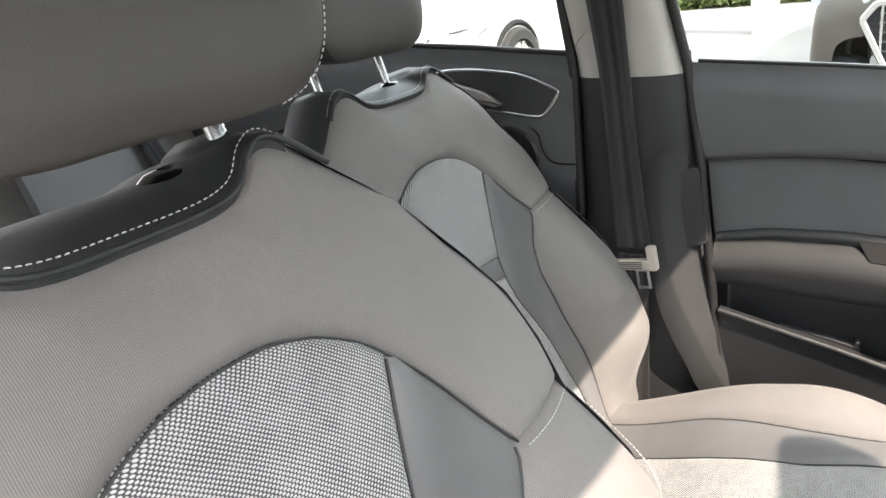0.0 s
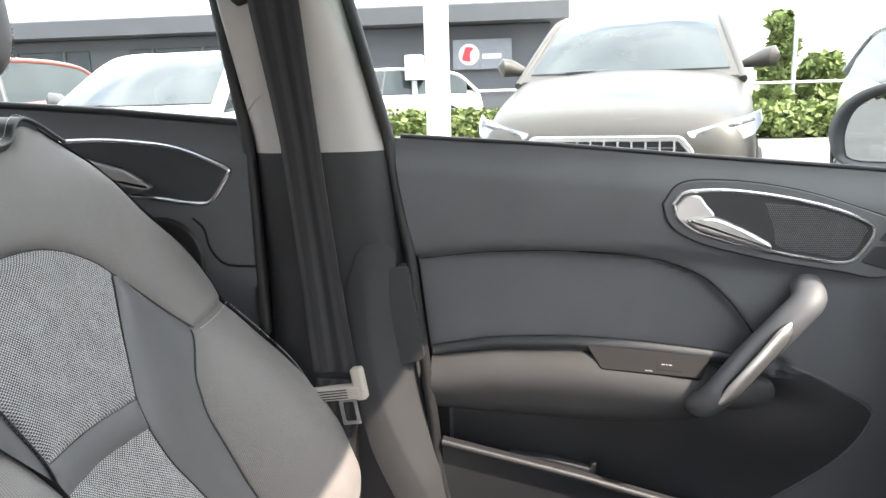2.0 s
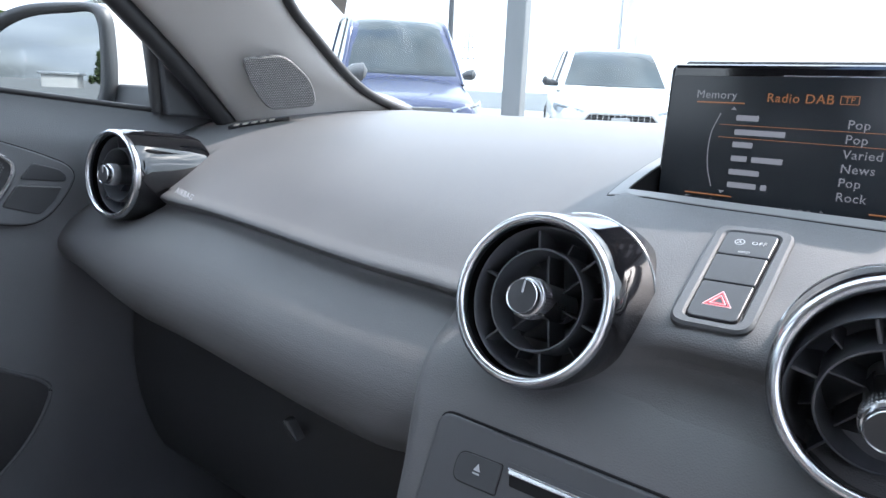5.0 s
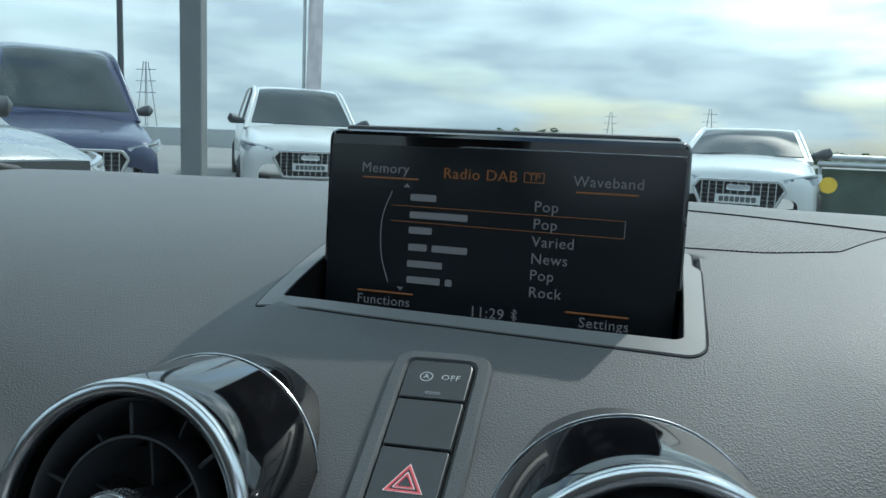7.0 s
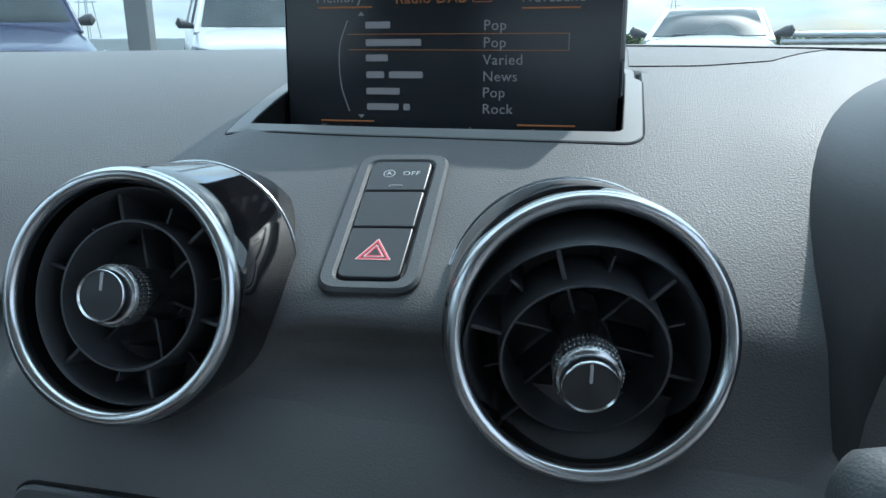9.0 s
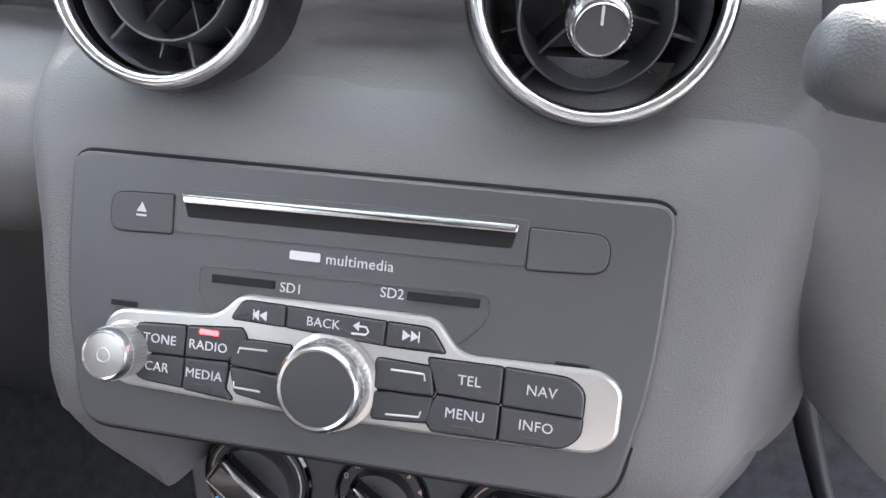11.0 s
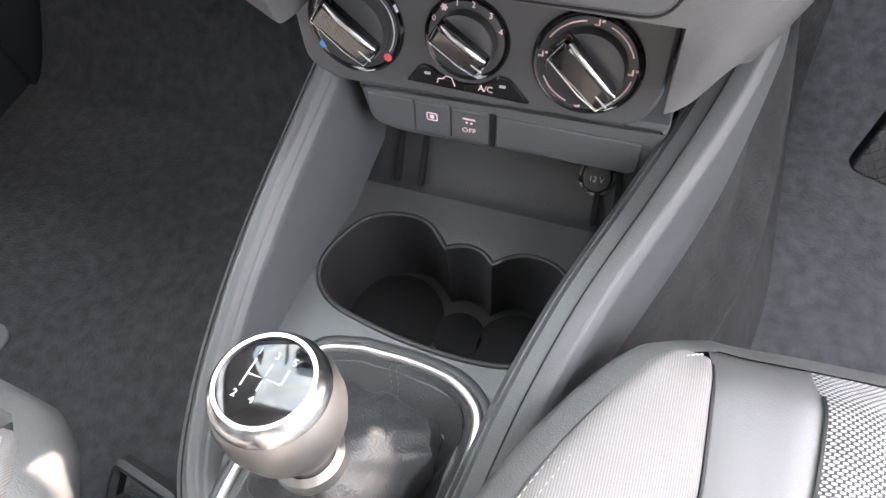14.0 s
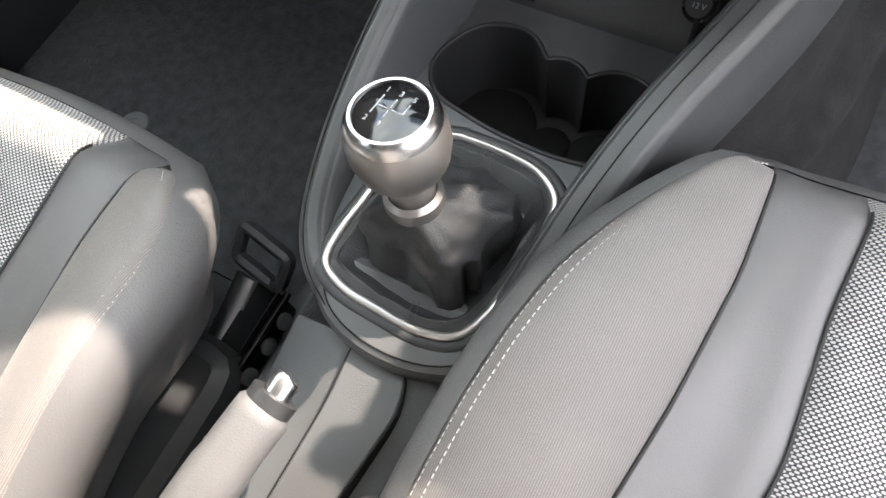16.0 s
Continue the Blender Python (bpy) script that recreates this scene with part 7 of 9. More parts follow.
# switch strip below
LM = frame_at((CX, -0.0700, 0.5715), (1, 0, 0), Vector((0, 0.10, 0.995)).normalized(), Vector((0, -0.995, 0.10)).normalized())
sw = thing("switch_strip", (CX, -0.06, 0.58), "grey switch strip below the heater panel", "switch panel")
so2 = rounded([(-0.0690, 0.0150), (0.1150, 0.0230), (0.1120, -0.0020), (0.1040, -0.0170), (-0.0440, -0.0215), (-0.0630, -0.0170)], [0.002, 0.002, 0.010, 0.010, 0.014, 0.012], 6)[::-1]
part("strip_body", plate("strip_body", so2, LM, -0.05, 0.0, 0.004), CONSOLE, sw)
for u0, u1, nm in ((-0.0620, -0.0325, "blank_key"), (-0.0315, -0.0095, "tyre_key"), (-0.0085, 0.0140, "stability_key"), (0.0195, 0.1030, "blank_cover")):
    kk = part(nm, plate(nm, rounded([(u0, -0.0120 - 0.0015 * (u0 > -0.05)), (u1, -0.0140), (u1, 0.0100), (u0, 0.0090)], [0.008 if u0 < -0.05 else 0.0008, 0.008 if u1 > 0.09 else 0.0008, 0.001, 0.001], 4), LM, 0.0, 0.0016, 0.0008), CONSOLE, sw)
    if nm == "stability_key":
        lettering("OFF", LM @ Matrix.Translation((0.0027, -0.0052, 0.0018)), 0.0050, PRINT_PINK, kk)
        part("skid_symbol", joined("skid_symbol", [plate("s", box_outline(-0.0012, 0.0030, 0.0068, 0.0042, 0.0005, 2), LM, 0.0014, 0.0019, 0.0001), plate("s", box_outline(0.0006, 0.0000, 0.0020, 0.0016, 0.0005, 2), LM, 0.0014, 0.0019, 0.0001), plate("s", box_outline(0.0036, 0.0000, 0.0050, 0.0016, 0.0005, 2), LM, 0.0014, 0.0019, 0.0001)]), PRINT_PINK, kk)
    if nm == "tyre_key":
        o = box_outline(-0.0240, -0.0030, -0.0170, 0.0030, 0.0012, 3)
        part("tyre_symbol", ring_plate("tyre_symbol", o, inset(o, 0.0007), LM, 0.0014, 0.0019, 0.0001), PRINT_PINK, kk)
        part("tyre_mark", plate("tyre_mark", box_outline(-0.0218, -0.0015, -0.0192, 0.0015, 0.0003, 2), LM, 0.0014, 0.0019, 0.0001), PRINT_PINK, kk)
part("strip_gap", plate("strip_gap", box_outline(0.0150, -0.0150, 0.0186, 0.0100, 0.0003, 1), LM, 0.0, 0.0006, 0.0001), DARK, sw)

# ---- centre console ----
con = thing("centre_console", (0, -0.2, 0.28), "dark grey centre console with cup holders and side rails", "centre console", kind="structure")
rail_l = [(-0.046, -0.346, 0.495), (-0.072, -0.328, 0.501), (-0.088, -0.305, 0.508), (-0.0985, -0.262, 0.524), (-0.1035, -0.205, 0.543), (-0.1025, -0.150, 0.562), (-0.098, -0.090, 0.582), (-0.093, -0.040, 0.600)]
rail_r = [(0.052, -0.340, 0.496), (0.0655, -0.312, 0.506), (0.074, -0.262, 0.523), (0.083, -0.215, 0.540), (0.098, -0.160, 0.558), (0.120, -0.102, 0.578), (0.139, -0.050, 0.596), (0.150, -0.010, 0.608), (0.158, 0.035, 0.620)]


def rail(curve, sg, name, wide, out=0.0, skirt=0.20):
    c = spline(curve, 60)
    prof = [(out + 0.004, -skirt), (out + 0.005, -0.5 * skirt), (out + 0.001, -min(0.018, 0.35 * skirt)), (out, -0.007), (out - 0.0045, -0.001), (out - wide * 0.5, 0.0012), (out - wide + 0.003, 0.0), (out - wide, -0.004), (out - wide - 0.004, -0.030), (out - wide - 0.012, -0.075)]

    def fn(s, t):
        k = min(int(t * 59), 58)
        f = t * 59 - k
        q = c[k] + (c[k + 1] - c[k]) * f
        d = c[min(k + 1, 59)] - c[max(k - 1, 0)]
        n = np.array((d[1], -d[0], 0)) / (np.linalg.norm(d[:2]) + 1e-9) * -1.0
        n = n if n[0] * sg > 0 else -n
        i = s * 9
        j = min(int(i), 8)
        pa, pb = np.array(prof[j]), np.array(prof[j + 1])
        o = pa + (pb - pa) * (i - j)
        return q + n * o[0] + np.array((0, 0, max(o[1], 0.285 - q[2] if o[1] < -0.09 else -9)))
    return slab(name, fn, 36, 90, (sg * -0.004, 0, -0.004), flip=sg < 0)


part("side_rail", rail(rail_l, -1, "side_rail", 0.017), CONSOLE, con, "smooth grey side rail")
part("side_rail", rail(rail_r, 1, "side_rail", 0.026, 0.014, 0.10), CONSOLE, con, "smooth grey side rail")
for cv, sg, ins_ in ((rail_l, -1, 0.0065), (rail_r, 1, 0.0005)):
    part("rail_seam", tube("rail_seam", [q + np.array((-sg * ins_, 0, 0.0012)) for q in spline(cv, 60)], 0.0005, 5), DARK, con)
# nose behind the gear lever
part("console_nose", slab("console_nose", lambda s, t: (lambda a: (0.003 + (0.0625 + 0.004 * t) * math.cos(a), -0.316 - (0.0425 + 0.004 * t) * max(0.0, -math.sin(a)) ** 0.8, 0.492 - 0.18 * t))(math.pi * (1 + s)), 40, 10, (0, 0.008, 0)), PLASTIC, con)
nose_top = [(0.003 + 0.0655 * math.cos(a), -0.314 - 0.0460 * abs(math.sin(a)) ** 0.8) for a in np.linspace(math.pi, 2 * math.pi, 40)]
part("nose_cap", plate("nose_cap", [np.array(q) for q in nose_top] + [np.array((0.070, -0.302)), np.array((-0.064, -0.302))], Matrix.Identity(4), 0.478, 0.4990, 0.007), CONSOLE, con, "smooth rounded end of the console")
part("nose_seam", tube("nose_seam", [(0.003 + 0.0585 * math.cos(a), -0.314 - 0.0395 * abs(math.sin(a)) ** 0.8, 0.4991) for a in np.linspace(math.pi * 1.02, math.pi * 1.98, 40)], 0.0006, 5), DARK, con)
# floor of the tray round the cups
cup_big = spline([(0.0366, -0.1200), (0.045, -0.1123), (0.054, -0.1083), (0.066, -0.1075), (0.079, -0.1119), (0.0915, -0.1262), (0.0945, -0.1400), (0.0909, -0.1595), (0.0820, -0.1745), (0.066, -0.1835), (0.040, -0.1873), (0.005, -0.1862), (-0.026, -0.1815), (-0.052, -0.1745), (-0.0655, -0.163), (-0.0705, -0.1480), (-0.0668, -0.1291), (-0.0536, -0.108), (-0.0326, -0.0990), (-0.0128, -0.1015), (0.0042, -0.1165)], 84)
cup_small = spline([(0.0042, -0.1165), (0.0099, -0.1132), (0.0190, -0.1112), (0.0285, -0.1135), (0.0366, -0.1200)], 16)
cup = [np.array(q) for q in list(cup_big[:-1]) + list(cup_small[:-1])]
cc = np.array((0.011, -0.145))


def tray_edge(p):
    d = (p - cc) / np.linalg.norm(p - cc)
    k = 9.0
    for lim, q in ((0.100 if d[0] > 0 else 0.112, abs(d[0])), (0.072 if d[1] > 0 else 0.060, abs(d[1]))):
        if q > 1e-6:
            k = min(k, lim / q)
    return cc + d * k


TZ = 0.4995
rings_ = [([tray_edge(p) for p in cup], TZ), ([p + (tray_edge(p) - p) * 0.35 for p in cup], TZ), ([p + (p - cc) * 0.03 for p in cup], TZ + 0.0006), ([p + (p - cc) * 0.008 for p in cup], TZ + 0.0004), (cup, TZ - 0.002)]
kk_ = len(cup)
part("tray_top", sharpen(mesh_from("tray_top", [(q[0], q[1], z) for lp, z in rings_ for q in lp], [(j * kk_ + i, j * kk_ + (i + 1) % kk_, (j + 1) * kk_ + (i + 1) % kk_, (j + 1) * kk_ + i) for j in range(len(rings_) - 1) for i in range(kk_)]), 40), CONSOLE, con)
wl = [(cup, TZ - 0.001), ([p + (cc - p) * 0.02 for p in cup], TZ - 0.008), ([p + (cc - p) * 0.07 for p in cup], TZ - 0.064), ([p + (cc - p) * 0.10 for p in cup], TZ - 0.068)]
ch = part("cup_well", sharpen(mesh_from("cup_well", [(q[0], q[1], z) for lp, z in wl for q in lp], [(j * kk_ + i, j * kk_ + (i + 1) % kk_, (j + 1) * kk_ + (i + 1) % kk_, (j + 1) * kk_ + i) for j in range(3) for i in range(kk_)] + [tuple(3 * kk_ + i for i in range(kk_))]), 40), HARD, con, "deep black double cup holder")
part("cup_rim", tube("cup_rim", [(q[0], q[1], TZ + 0.0006) for q in cup], 0.0018, 8, closed=True), HARD, con, "dark rounded lip of the cup holder")
for x_, y_, r_ in ((-0.030, -0.142, 0.034), (0.018, -0.144, 0.018), (0.060, -0.146, 0.030)):
    part("cup_mat", lathe("cup_mat", [(0, 0.002), (r_ * 0.94, 0.002), (r_, 0.0012), (r_ * 1.01, 0)], Matrix.Translation((x_, y_, TZ - 0.0675)), 36), DARK, ch)
part("tray_back", slab("tray_back", lambda s, t: (-0.092 + 0.225 * s, -0.078 + 0.050 * t, TZ + 0.036 * ss(0, 1, t)), 24, 12, (0, 0.004, -0.01)), HARD, con)
part("cubby_wall", slab("cubby_wall", lambda s, t: (-0.092 + 0.235 * s, -0.030 + 0.01 * t, 0.530 + 0.07 * t), 12, 6, (0, 0.02, 0)), HARD, con)
for x_ in (-0.047, -0.030, 0.0885, 0.1010):
    part("tray_slot", plate("tray_slot", box_outline(-0.0018, -0.020, 0.0018, 0.018, 0.0014, 3), frame_at((x_, -0.058, TZ + 0.0135), (0.97, 0.1, 0.0), Vector((-0.08, 0.81, 0.58)).normalized(), Vector((0, -0.58, 0.81)).normalized()), -0.008, 0.0040, 0.0003), DARK, con)
plug = thing("power_socket", (0.085, -0.045, 0.52), "black 12 V socket with lid above the tray", "power socket")
pm = frame_at((0.0860, -0.0500, 0.5205), (1, 0, 0), Vector((0, 0.70, 0.71)).normalized(), Vector((0, -0.71, 0.70)).normalized())
part("socket_collar", lathe("socket_collar", [(0.0115, -0.012), (0.0122, 0.0), (0.0118, 0.0020), (0.0100, 0.0022), (0.0096, -0.01)], pm, 36), PIANO, plug)
cap = part("socket_lid", lathe("socket_lid", [(0.0090, -0.004), (0.0090, 0.003), (0.0084, 0.0045), (0, 0.005)], pm, 36), PLASTIC, plug)
lettering("12 V", pm @ Matrix.Translation((0, -0.001, 0.0051)), 0.0052, PRINT, cap)

# deck and rubber boot of the gear lever
part("gear_deck", slab("gear_deck", lambda s, t: ((-0.062 - 0.026 * ss(0, 0.3, t)) + (0.124 + 0.052 * ss(0, 0.3, t)) * s, -0.318 + 0.133 * t, 0.4985 - 0.035 * ss(1.0, 0.86, math.hypot(((-0.062 - 0.026 * ss(0, 0.3, t)) + (0.124 + 0.052 * ss(0, 0.3, t)) * s) / 0.057, (-0.318 + 0.133 * t + 0.265) / 0.066))), 44, 44, (0, 0, -0.02)), CONSOLE, con)
gear = thing("gear_lever", (0.0, -0.26, 0.50), "gear lever with chrome-topped knob and black leather boot", "gear lever")
fr = [np.array(q) for q in spline([(-0.020, -0.1985), (0.014, -0.1985), (0.040, -0.203), (0.0565, -0.216), (0.0600, -0.235), (0.0570, -0.267), (0.0525, -0.303), (0.0430, -0.324), (0.024, -0.332), (-0.010, -0.3315), (-0.040, -0.328), (-0.0580, -0.318), (-0.0610, -0.300), (-0.0585, -0.270), (-0.0545, -0.235), (-0.045, -0.207), (-0.020, -0.1985)], 97)[:-1]]
part("boot_frame", tube("boot_frame", [(q[0], q[1], 0.5015) for q in fr], 0.0030, 10, closed=True, flat=0.9), SILVER, gear, "satin silver boot frame")
part("frame_bed", tube("frame_bed", [(q[0] * 1.07, q[1] + (q[1] + 0.265) * 0.07, 0.4995) for q in fr], 0.0040, 8, closed=True, flat=0.5), PLASTIC, gear)
gt = np.array((-0.0005, -0.281, 0.574))
rows_ = 40
vs_, fs_ = [], []
for j in range(rows_ + 1):
    t = j / rows_
    for i, q in enumerate(fr):
        a = math.atan2(q[1] + 0.265, q[0])
        base_ = np.array((q[0], q[1], 0.5000))
        sq = 1.0 / max(abs(math.cos(a)), abs(math.sin(a)))
        col_ = np.array((gt[0] + 0.0145 * math.cos(a), gt[1] + 0.0145 * math.sin(a), gt[2]))
        sq = min(sq, 1.32)
        ct, st = math.cos(a - 0.12), math.sin(a - 0.12)
        mid = np.array((gt[0] + 0.004 + 0.036 * ct * sq, gt[1] + 0.014 + 0.034 * st * sq, 0.534))
        mid2 = np.array((gt[0] + 0.004 + 0.0385 * ct * sq, gt[1] + 0.012 + 0.041 * st * sq, 0.4935))
        # frame, soft puff, tucked crease, square block round the lever, collar
        hub = np.array((gt[0], -0.265, 0.5))
        pts_ = [base_, base_ * 0.86 + hub * 0.14 + np.array((0, 0, 0.004)), mid2, mid, mid * 0.62 + col_ * 0.38 + np.array((0, 0, 0.006)), col_]
        s_ = t * 5
        k_ = min(int(s_), 4)
        f_ = s_ - k_
        f_ = f_ if k_ not in (1, 2) else ss(0, 1, f_)
        p_ = pts_[k_] + (pts_[k_ + 1] - pts_[k_]) * f_
        fold = noise.noise(Vector((math.cos(a) * 2.2, math.sin(a) * 2.2, t * 4))) * 0.005 * math.sin(t * math.pi) * ss(0.05, 0.35, t)
        fold += 0.0014 * math.sin(a * 8 + t * 5) * math.sin(min(1, t * 1.6) * math.pi) * ss(0.15, 0.4, t)
        ridge_ = 1.0 - abs(noise.noise(Vector((math.cos(a) * 1.7 + 4.0, math.sin(a) * 1.7, t * 2.6)))) * 4.0
        fold += 0.0040 * max(-0.6, ridge_) * ss(0.12, 0.30, t) * ss(0.80, 0.55, t)
        for a0, wd in ((-0.55, 0.10), (-2.45, 0.12), (0.75, 0.10), (2.30, 0.12)):
            fold -= 0.0065 * math.exp(-((a - a0) / wd) ** 2) * ss(0.22, 0.36, t) * ss(0.66, 0.50, t)
        p_ = p_ + np.array((math.cos(a), math.sin(a), 0.5)) * fold
        vs_.append(p_)
n_ = len(fr)
for j in range(rows_):
    for i in range(n_):
        fs_.append((j * n_ + i, j * n_ + (i + 1) % n_, (j + 1) * n_ + (i + 1) % n_, (j + 1) * n_ + i))
boot = part("boot", mesh_from("boot", vs_, fs_), BOOT, gear, "soft folded black leather boot")
for a_ in (0.62 * math.pi, 0.60 * math.pi, -0.42 * math.pi, -0.44 * math.pi):
    i = min(range(n_), key=lambda q: abs(math.atan2(fr[q][1] + 0.265, fr[q][0]) - (a_ - 0.12 * math.pi if a_ > 0 else a_)))
    part("boot_stitching", stitches("boot_stitching", [vs_[j * n_ + i] + np.array((0, 0, 0.0012)) for j in range(1, 15)], (0, 0, 1), 0.0022, 0.0016, 0.0004), THREAD_DARK, boot)
ax = Vector((-0.06, 0.10, 1.0)).normalized()
ku = Vector((0, 1, 0)).cross(ax).normalized()
GM = frame_at((0.0005, -0.2805, 0.5700), ku, ax.cross(ku), ax)
KNOB = material("satin_knob_metal", (0.30, 0.292, 0.282), 0.36, 0.8, grain=0.1, grain_size=0.0006, blotch=0.05)
part("collar", lathe("collar", [(0.0165, -0.004), (0.0175, 0.0), (0.0170, 0.006), (0.0140, 0.009)], GM, 40), KNOB, gear, "satin metal collar")
kn = part("knob", lathe("knob", [(0.0125, 0.004), (0.0135, 0.012), (0.0150, 0.020), (0.0195, 0.028), (0.0245, 0.037), (0.0268, 0.048), (0.0264, 0.057), (0.0248, 0.064), (0.0228, 0.0685)], GM, 56), KNOB, gear, "rounded satin metal gear knob")
part("knob_ring", lathe("knob_ring", [(0.0246, 0.0642), (0.0242, 0.0676), (0.0226, 0.0708), (0.0206, 0.0726), (0.0190, 0.0726), (0.0184, 0.070)], GM, 64), CHROME, kn, "polished chrome knob ring")
disc = part("shift_disc", lathe("shift_disc", [(0.0190, 0.066), (0.0188, 0.0715), (0.0120, 0.0728), (0.0, 0.0734)], GM, 48), PIANO, kn, "gloss black disc with shift pattern")
GR = GM @ Matrix.Rotation(radians(-4), 4, "Z")
for a, b in (((-0.0075, -0.0055), (-0.0075, 0.0065)), ((0.0, -0.0055), (0.0, 0.0065)), ((0.0075, 0.0), (0.0075, 0.0065)), ((-0.0075, 0.0), (0.0075, 0.0))):
    part("shift_line", tube("shift_line", [GR @ Vector((*a, 0.0730)), GR @ Vector((*b, 0.0730))], 0.0004, 6), PRINT, disc)
for txt, u, v in (("2", -0.0078, -0.0090), ("4", 0.0, -0.0090), ("1", -0.0078, 0.0100), ("3", 0.0, 0.0103), ("5", 0.0078, 0.0100)):
    lettering(txt, GR @ Matrix.Translation((u, v, 0.0729)), 0.0044, PRINT, disc)

# ---- behind the console: parking brake, small lid, seat rail ----
pb = thing("parking_brake", (-0.03, -0.45, 0.45), "parking brake lever with leather grip and chrome button", "parking brake")
gb_ = [(-0.0205, -0.402, 0.5420), (-0.0225, -0.412, 0.5405), (-0.026, -0.43, 0.538), (-0.034, -0.48, 0.530), (-0.044, -0.55, 0.515), (-0.05, -0.60, 0.50)]
part("grip", tube("grip", spline(gb_[1:], 24), [0.0125] + [0.0165] * 6 + [0.0175] * 10 + [0.016] * 6 + [0.013], 18), LEATHER, pb, "grey leather grip")
part("grip_collar", tube("grip_collar", [(-0.0215, -0.4065, 0.5415), (-0.0232, -0.4165, 0.540)], 0.0142, 18), PLASTIC, pb)
part("release_button", tube("release_button", [(-0.0190, -0.3945, 0.5432), (-0.0196, -0.3965, 0.5430), (-0.0215, -0.409, 0.5410)], [0.0070, 0.0085, 0.0085], 18), CHROME, pb, "chrome release button")
deck = thing("console_rear", (0.02, -0.45, 0.42), "grey rear part of the console with a small lid", "centre console", kind="structure")
part("rear_deck", slab("rear_deck", lambda s, t: (-0.070 + 0.150 * s, -0.352 - 0.40 * t, 0.4820 - 0.014 * abs(2 * s - 1) ** 3 - 0.010 * math.sin(min(1, t * 2.5) * math.pi) - 0.02 * t), 24, 30, (0, 0, -0.16)), CONSOLE, deck)
ll = rounded([(-0.0165, -0.395), (-0.0205, -0.353), (-0.004, -0.347), (0.022, -0.355), (0.0295, -0.380), (0.020, -0.46), (-0.018, -0.50)], [0.01, 0.008, 0.01, 0.01, 0.012, 0.02, 0.02], 6)
part("lid_gap", plate("lid_gap", ll, Matrix.Identity(4), 0.462, 0.4835, 0.0005), DARK, deck)
part("small_lid", plate("small_lid", inset(ll, 0.0012), Matrix.Identity(4), 0.462, 0.4842, 0.0012), CONSOLE, deck, "small blank lid in the console")
rr = thing("seat_rail", (-0.19, -0.45, 0.27), "black passenger seat rail with loop handle", "seat rail")
part("rail_channel", slab("rail_channel", lambda s, t: (-0.155 - 0.022 * s - 0.045 * t * 0.3, -0.325 - 0.36 * t, 0.335 + 0.012 * math.cos(s * math.pi * 2) - 0.03 * t), 8, 10, (0, 0, -0.05)), PLASTIC, rr)
part("rail_edge", tube("rail_edge", [(-0.147, -0.322, 0.345), (-0.160, -0.68, 0.32)], 0.004, 8), PIANO, rr)
for y_ in (-0.345, -0.37, -0.40, -0.46):
    part("rail_bolt", lathe("rail_bolt", [(0.008, 0), (0.008, 0.003), (0.005, 0.005), (0, 0.005)], frame_at((-0.140, y_, 0.338), (0, 1, 0), (-0.3, 0, 0.95), (0.95, 0, 0.3)), 16), KNURL, rr)
lp_ = rounded([(-0.035, -0.016), (0.030, -0.027), (0.036, 0.013), (-0.030, 0.025)], 0.012, 6)
lm = frame_at((-0.181, -0.306, 0.360), Vector((0.95, -0.05, 0.1)).normalized(), Vector((-0.05, 0.80, 0.60)).normalized(), Vector((0.05, -0.6, 0.8)).normalized())
loop_ = part("loop_handle", ring_plate("loop_handle", lp_, inset(lp_, 0.0100), lm, -0.007, 0.007, 0.004), PLASTIC, rr, "black loop handle of the seat slide")
part("loop_stem", tube("loop_stem", [(-0.186, -0.326, 0.352), (-0.188, -0.36, 0.340), (-0.190, -0.44, 0.318)], [0.012, 0.011, 0.010], 10, flat=0.5), KNURL, rr)

# ---- floor details ----
mat_ = thing("floor_mat", (-0.40, 0.0, 0.24), "black carpet mat on the passenger floor", "floor mat")
part("mat_carpet", slab("mat_carpet", lambda s, t: (-0.68 + 0.50 * s, -0.32 + 0.62 * t, 0.240 + 0.003 * math.sin(s * 9) * math.sin(t * 7) + 0.17 * ss(0.70, 1.0, t)), 24, 30, (0, 0, -0.008)), CARPET, mat_)
MAT_GREY = material("grey_fixing_plastic", (0.17, 0.175, 0.18), 0.6, blotch=0.1)
part("mat_fixing", lathe("mat_fixing", [(0.0, 0.001), (0.008, 0.001), (0.0085, 0.003), (0.014, 0.0036), (0.0180, 0.0025), (0.0190, 0.0)], Matrix.Translation((-0.492, -0.209, 0.2415)), 36), MAT_GREY, mat_, "grey round mat fixing")
pd = thing("brake_pedal", (0.335, 0.22, 0.30), "brake pedal with crosshatched rubber pad", "pedal")
pm2 = frame_at((0.336, 0.200, 0.352), Vector((0.97, 0, -0.24)).normalized(), Vector((0.2, 0.42, 0.88)).normalized(), Vector((0.1, -0.9, 0.42)).normalized())
pad_ = part("pedal_pad", plate("pedal_pad", rounded([(-0.030, -0.042), (0.024, -0.046), (0.030, 0.040), (-0.026, 0.046)], 0.010, 5), pm2, -0.010, 0.004, 0.003), RUBBER, pd)
for k in range(-4, 5):
    for sg in (1, -1):
        c_ = k * 0.014
        e0, e1 = max(-0.026, c_ - 0.045), min(0.026, c_ + 0.045)
        part("pad_rib", tube("pad_rib", [pm2 @ Vector((e0, sg * (e0 - c_) * 1.0 * 0.95, 0.004)), pm2 @ Vector((e1, sg * (e1 - c_) * 0.95, 0.004))], 0.0012, 5), RUBBER, pad_) if abs((e0 - c_)) < 0.046 else None
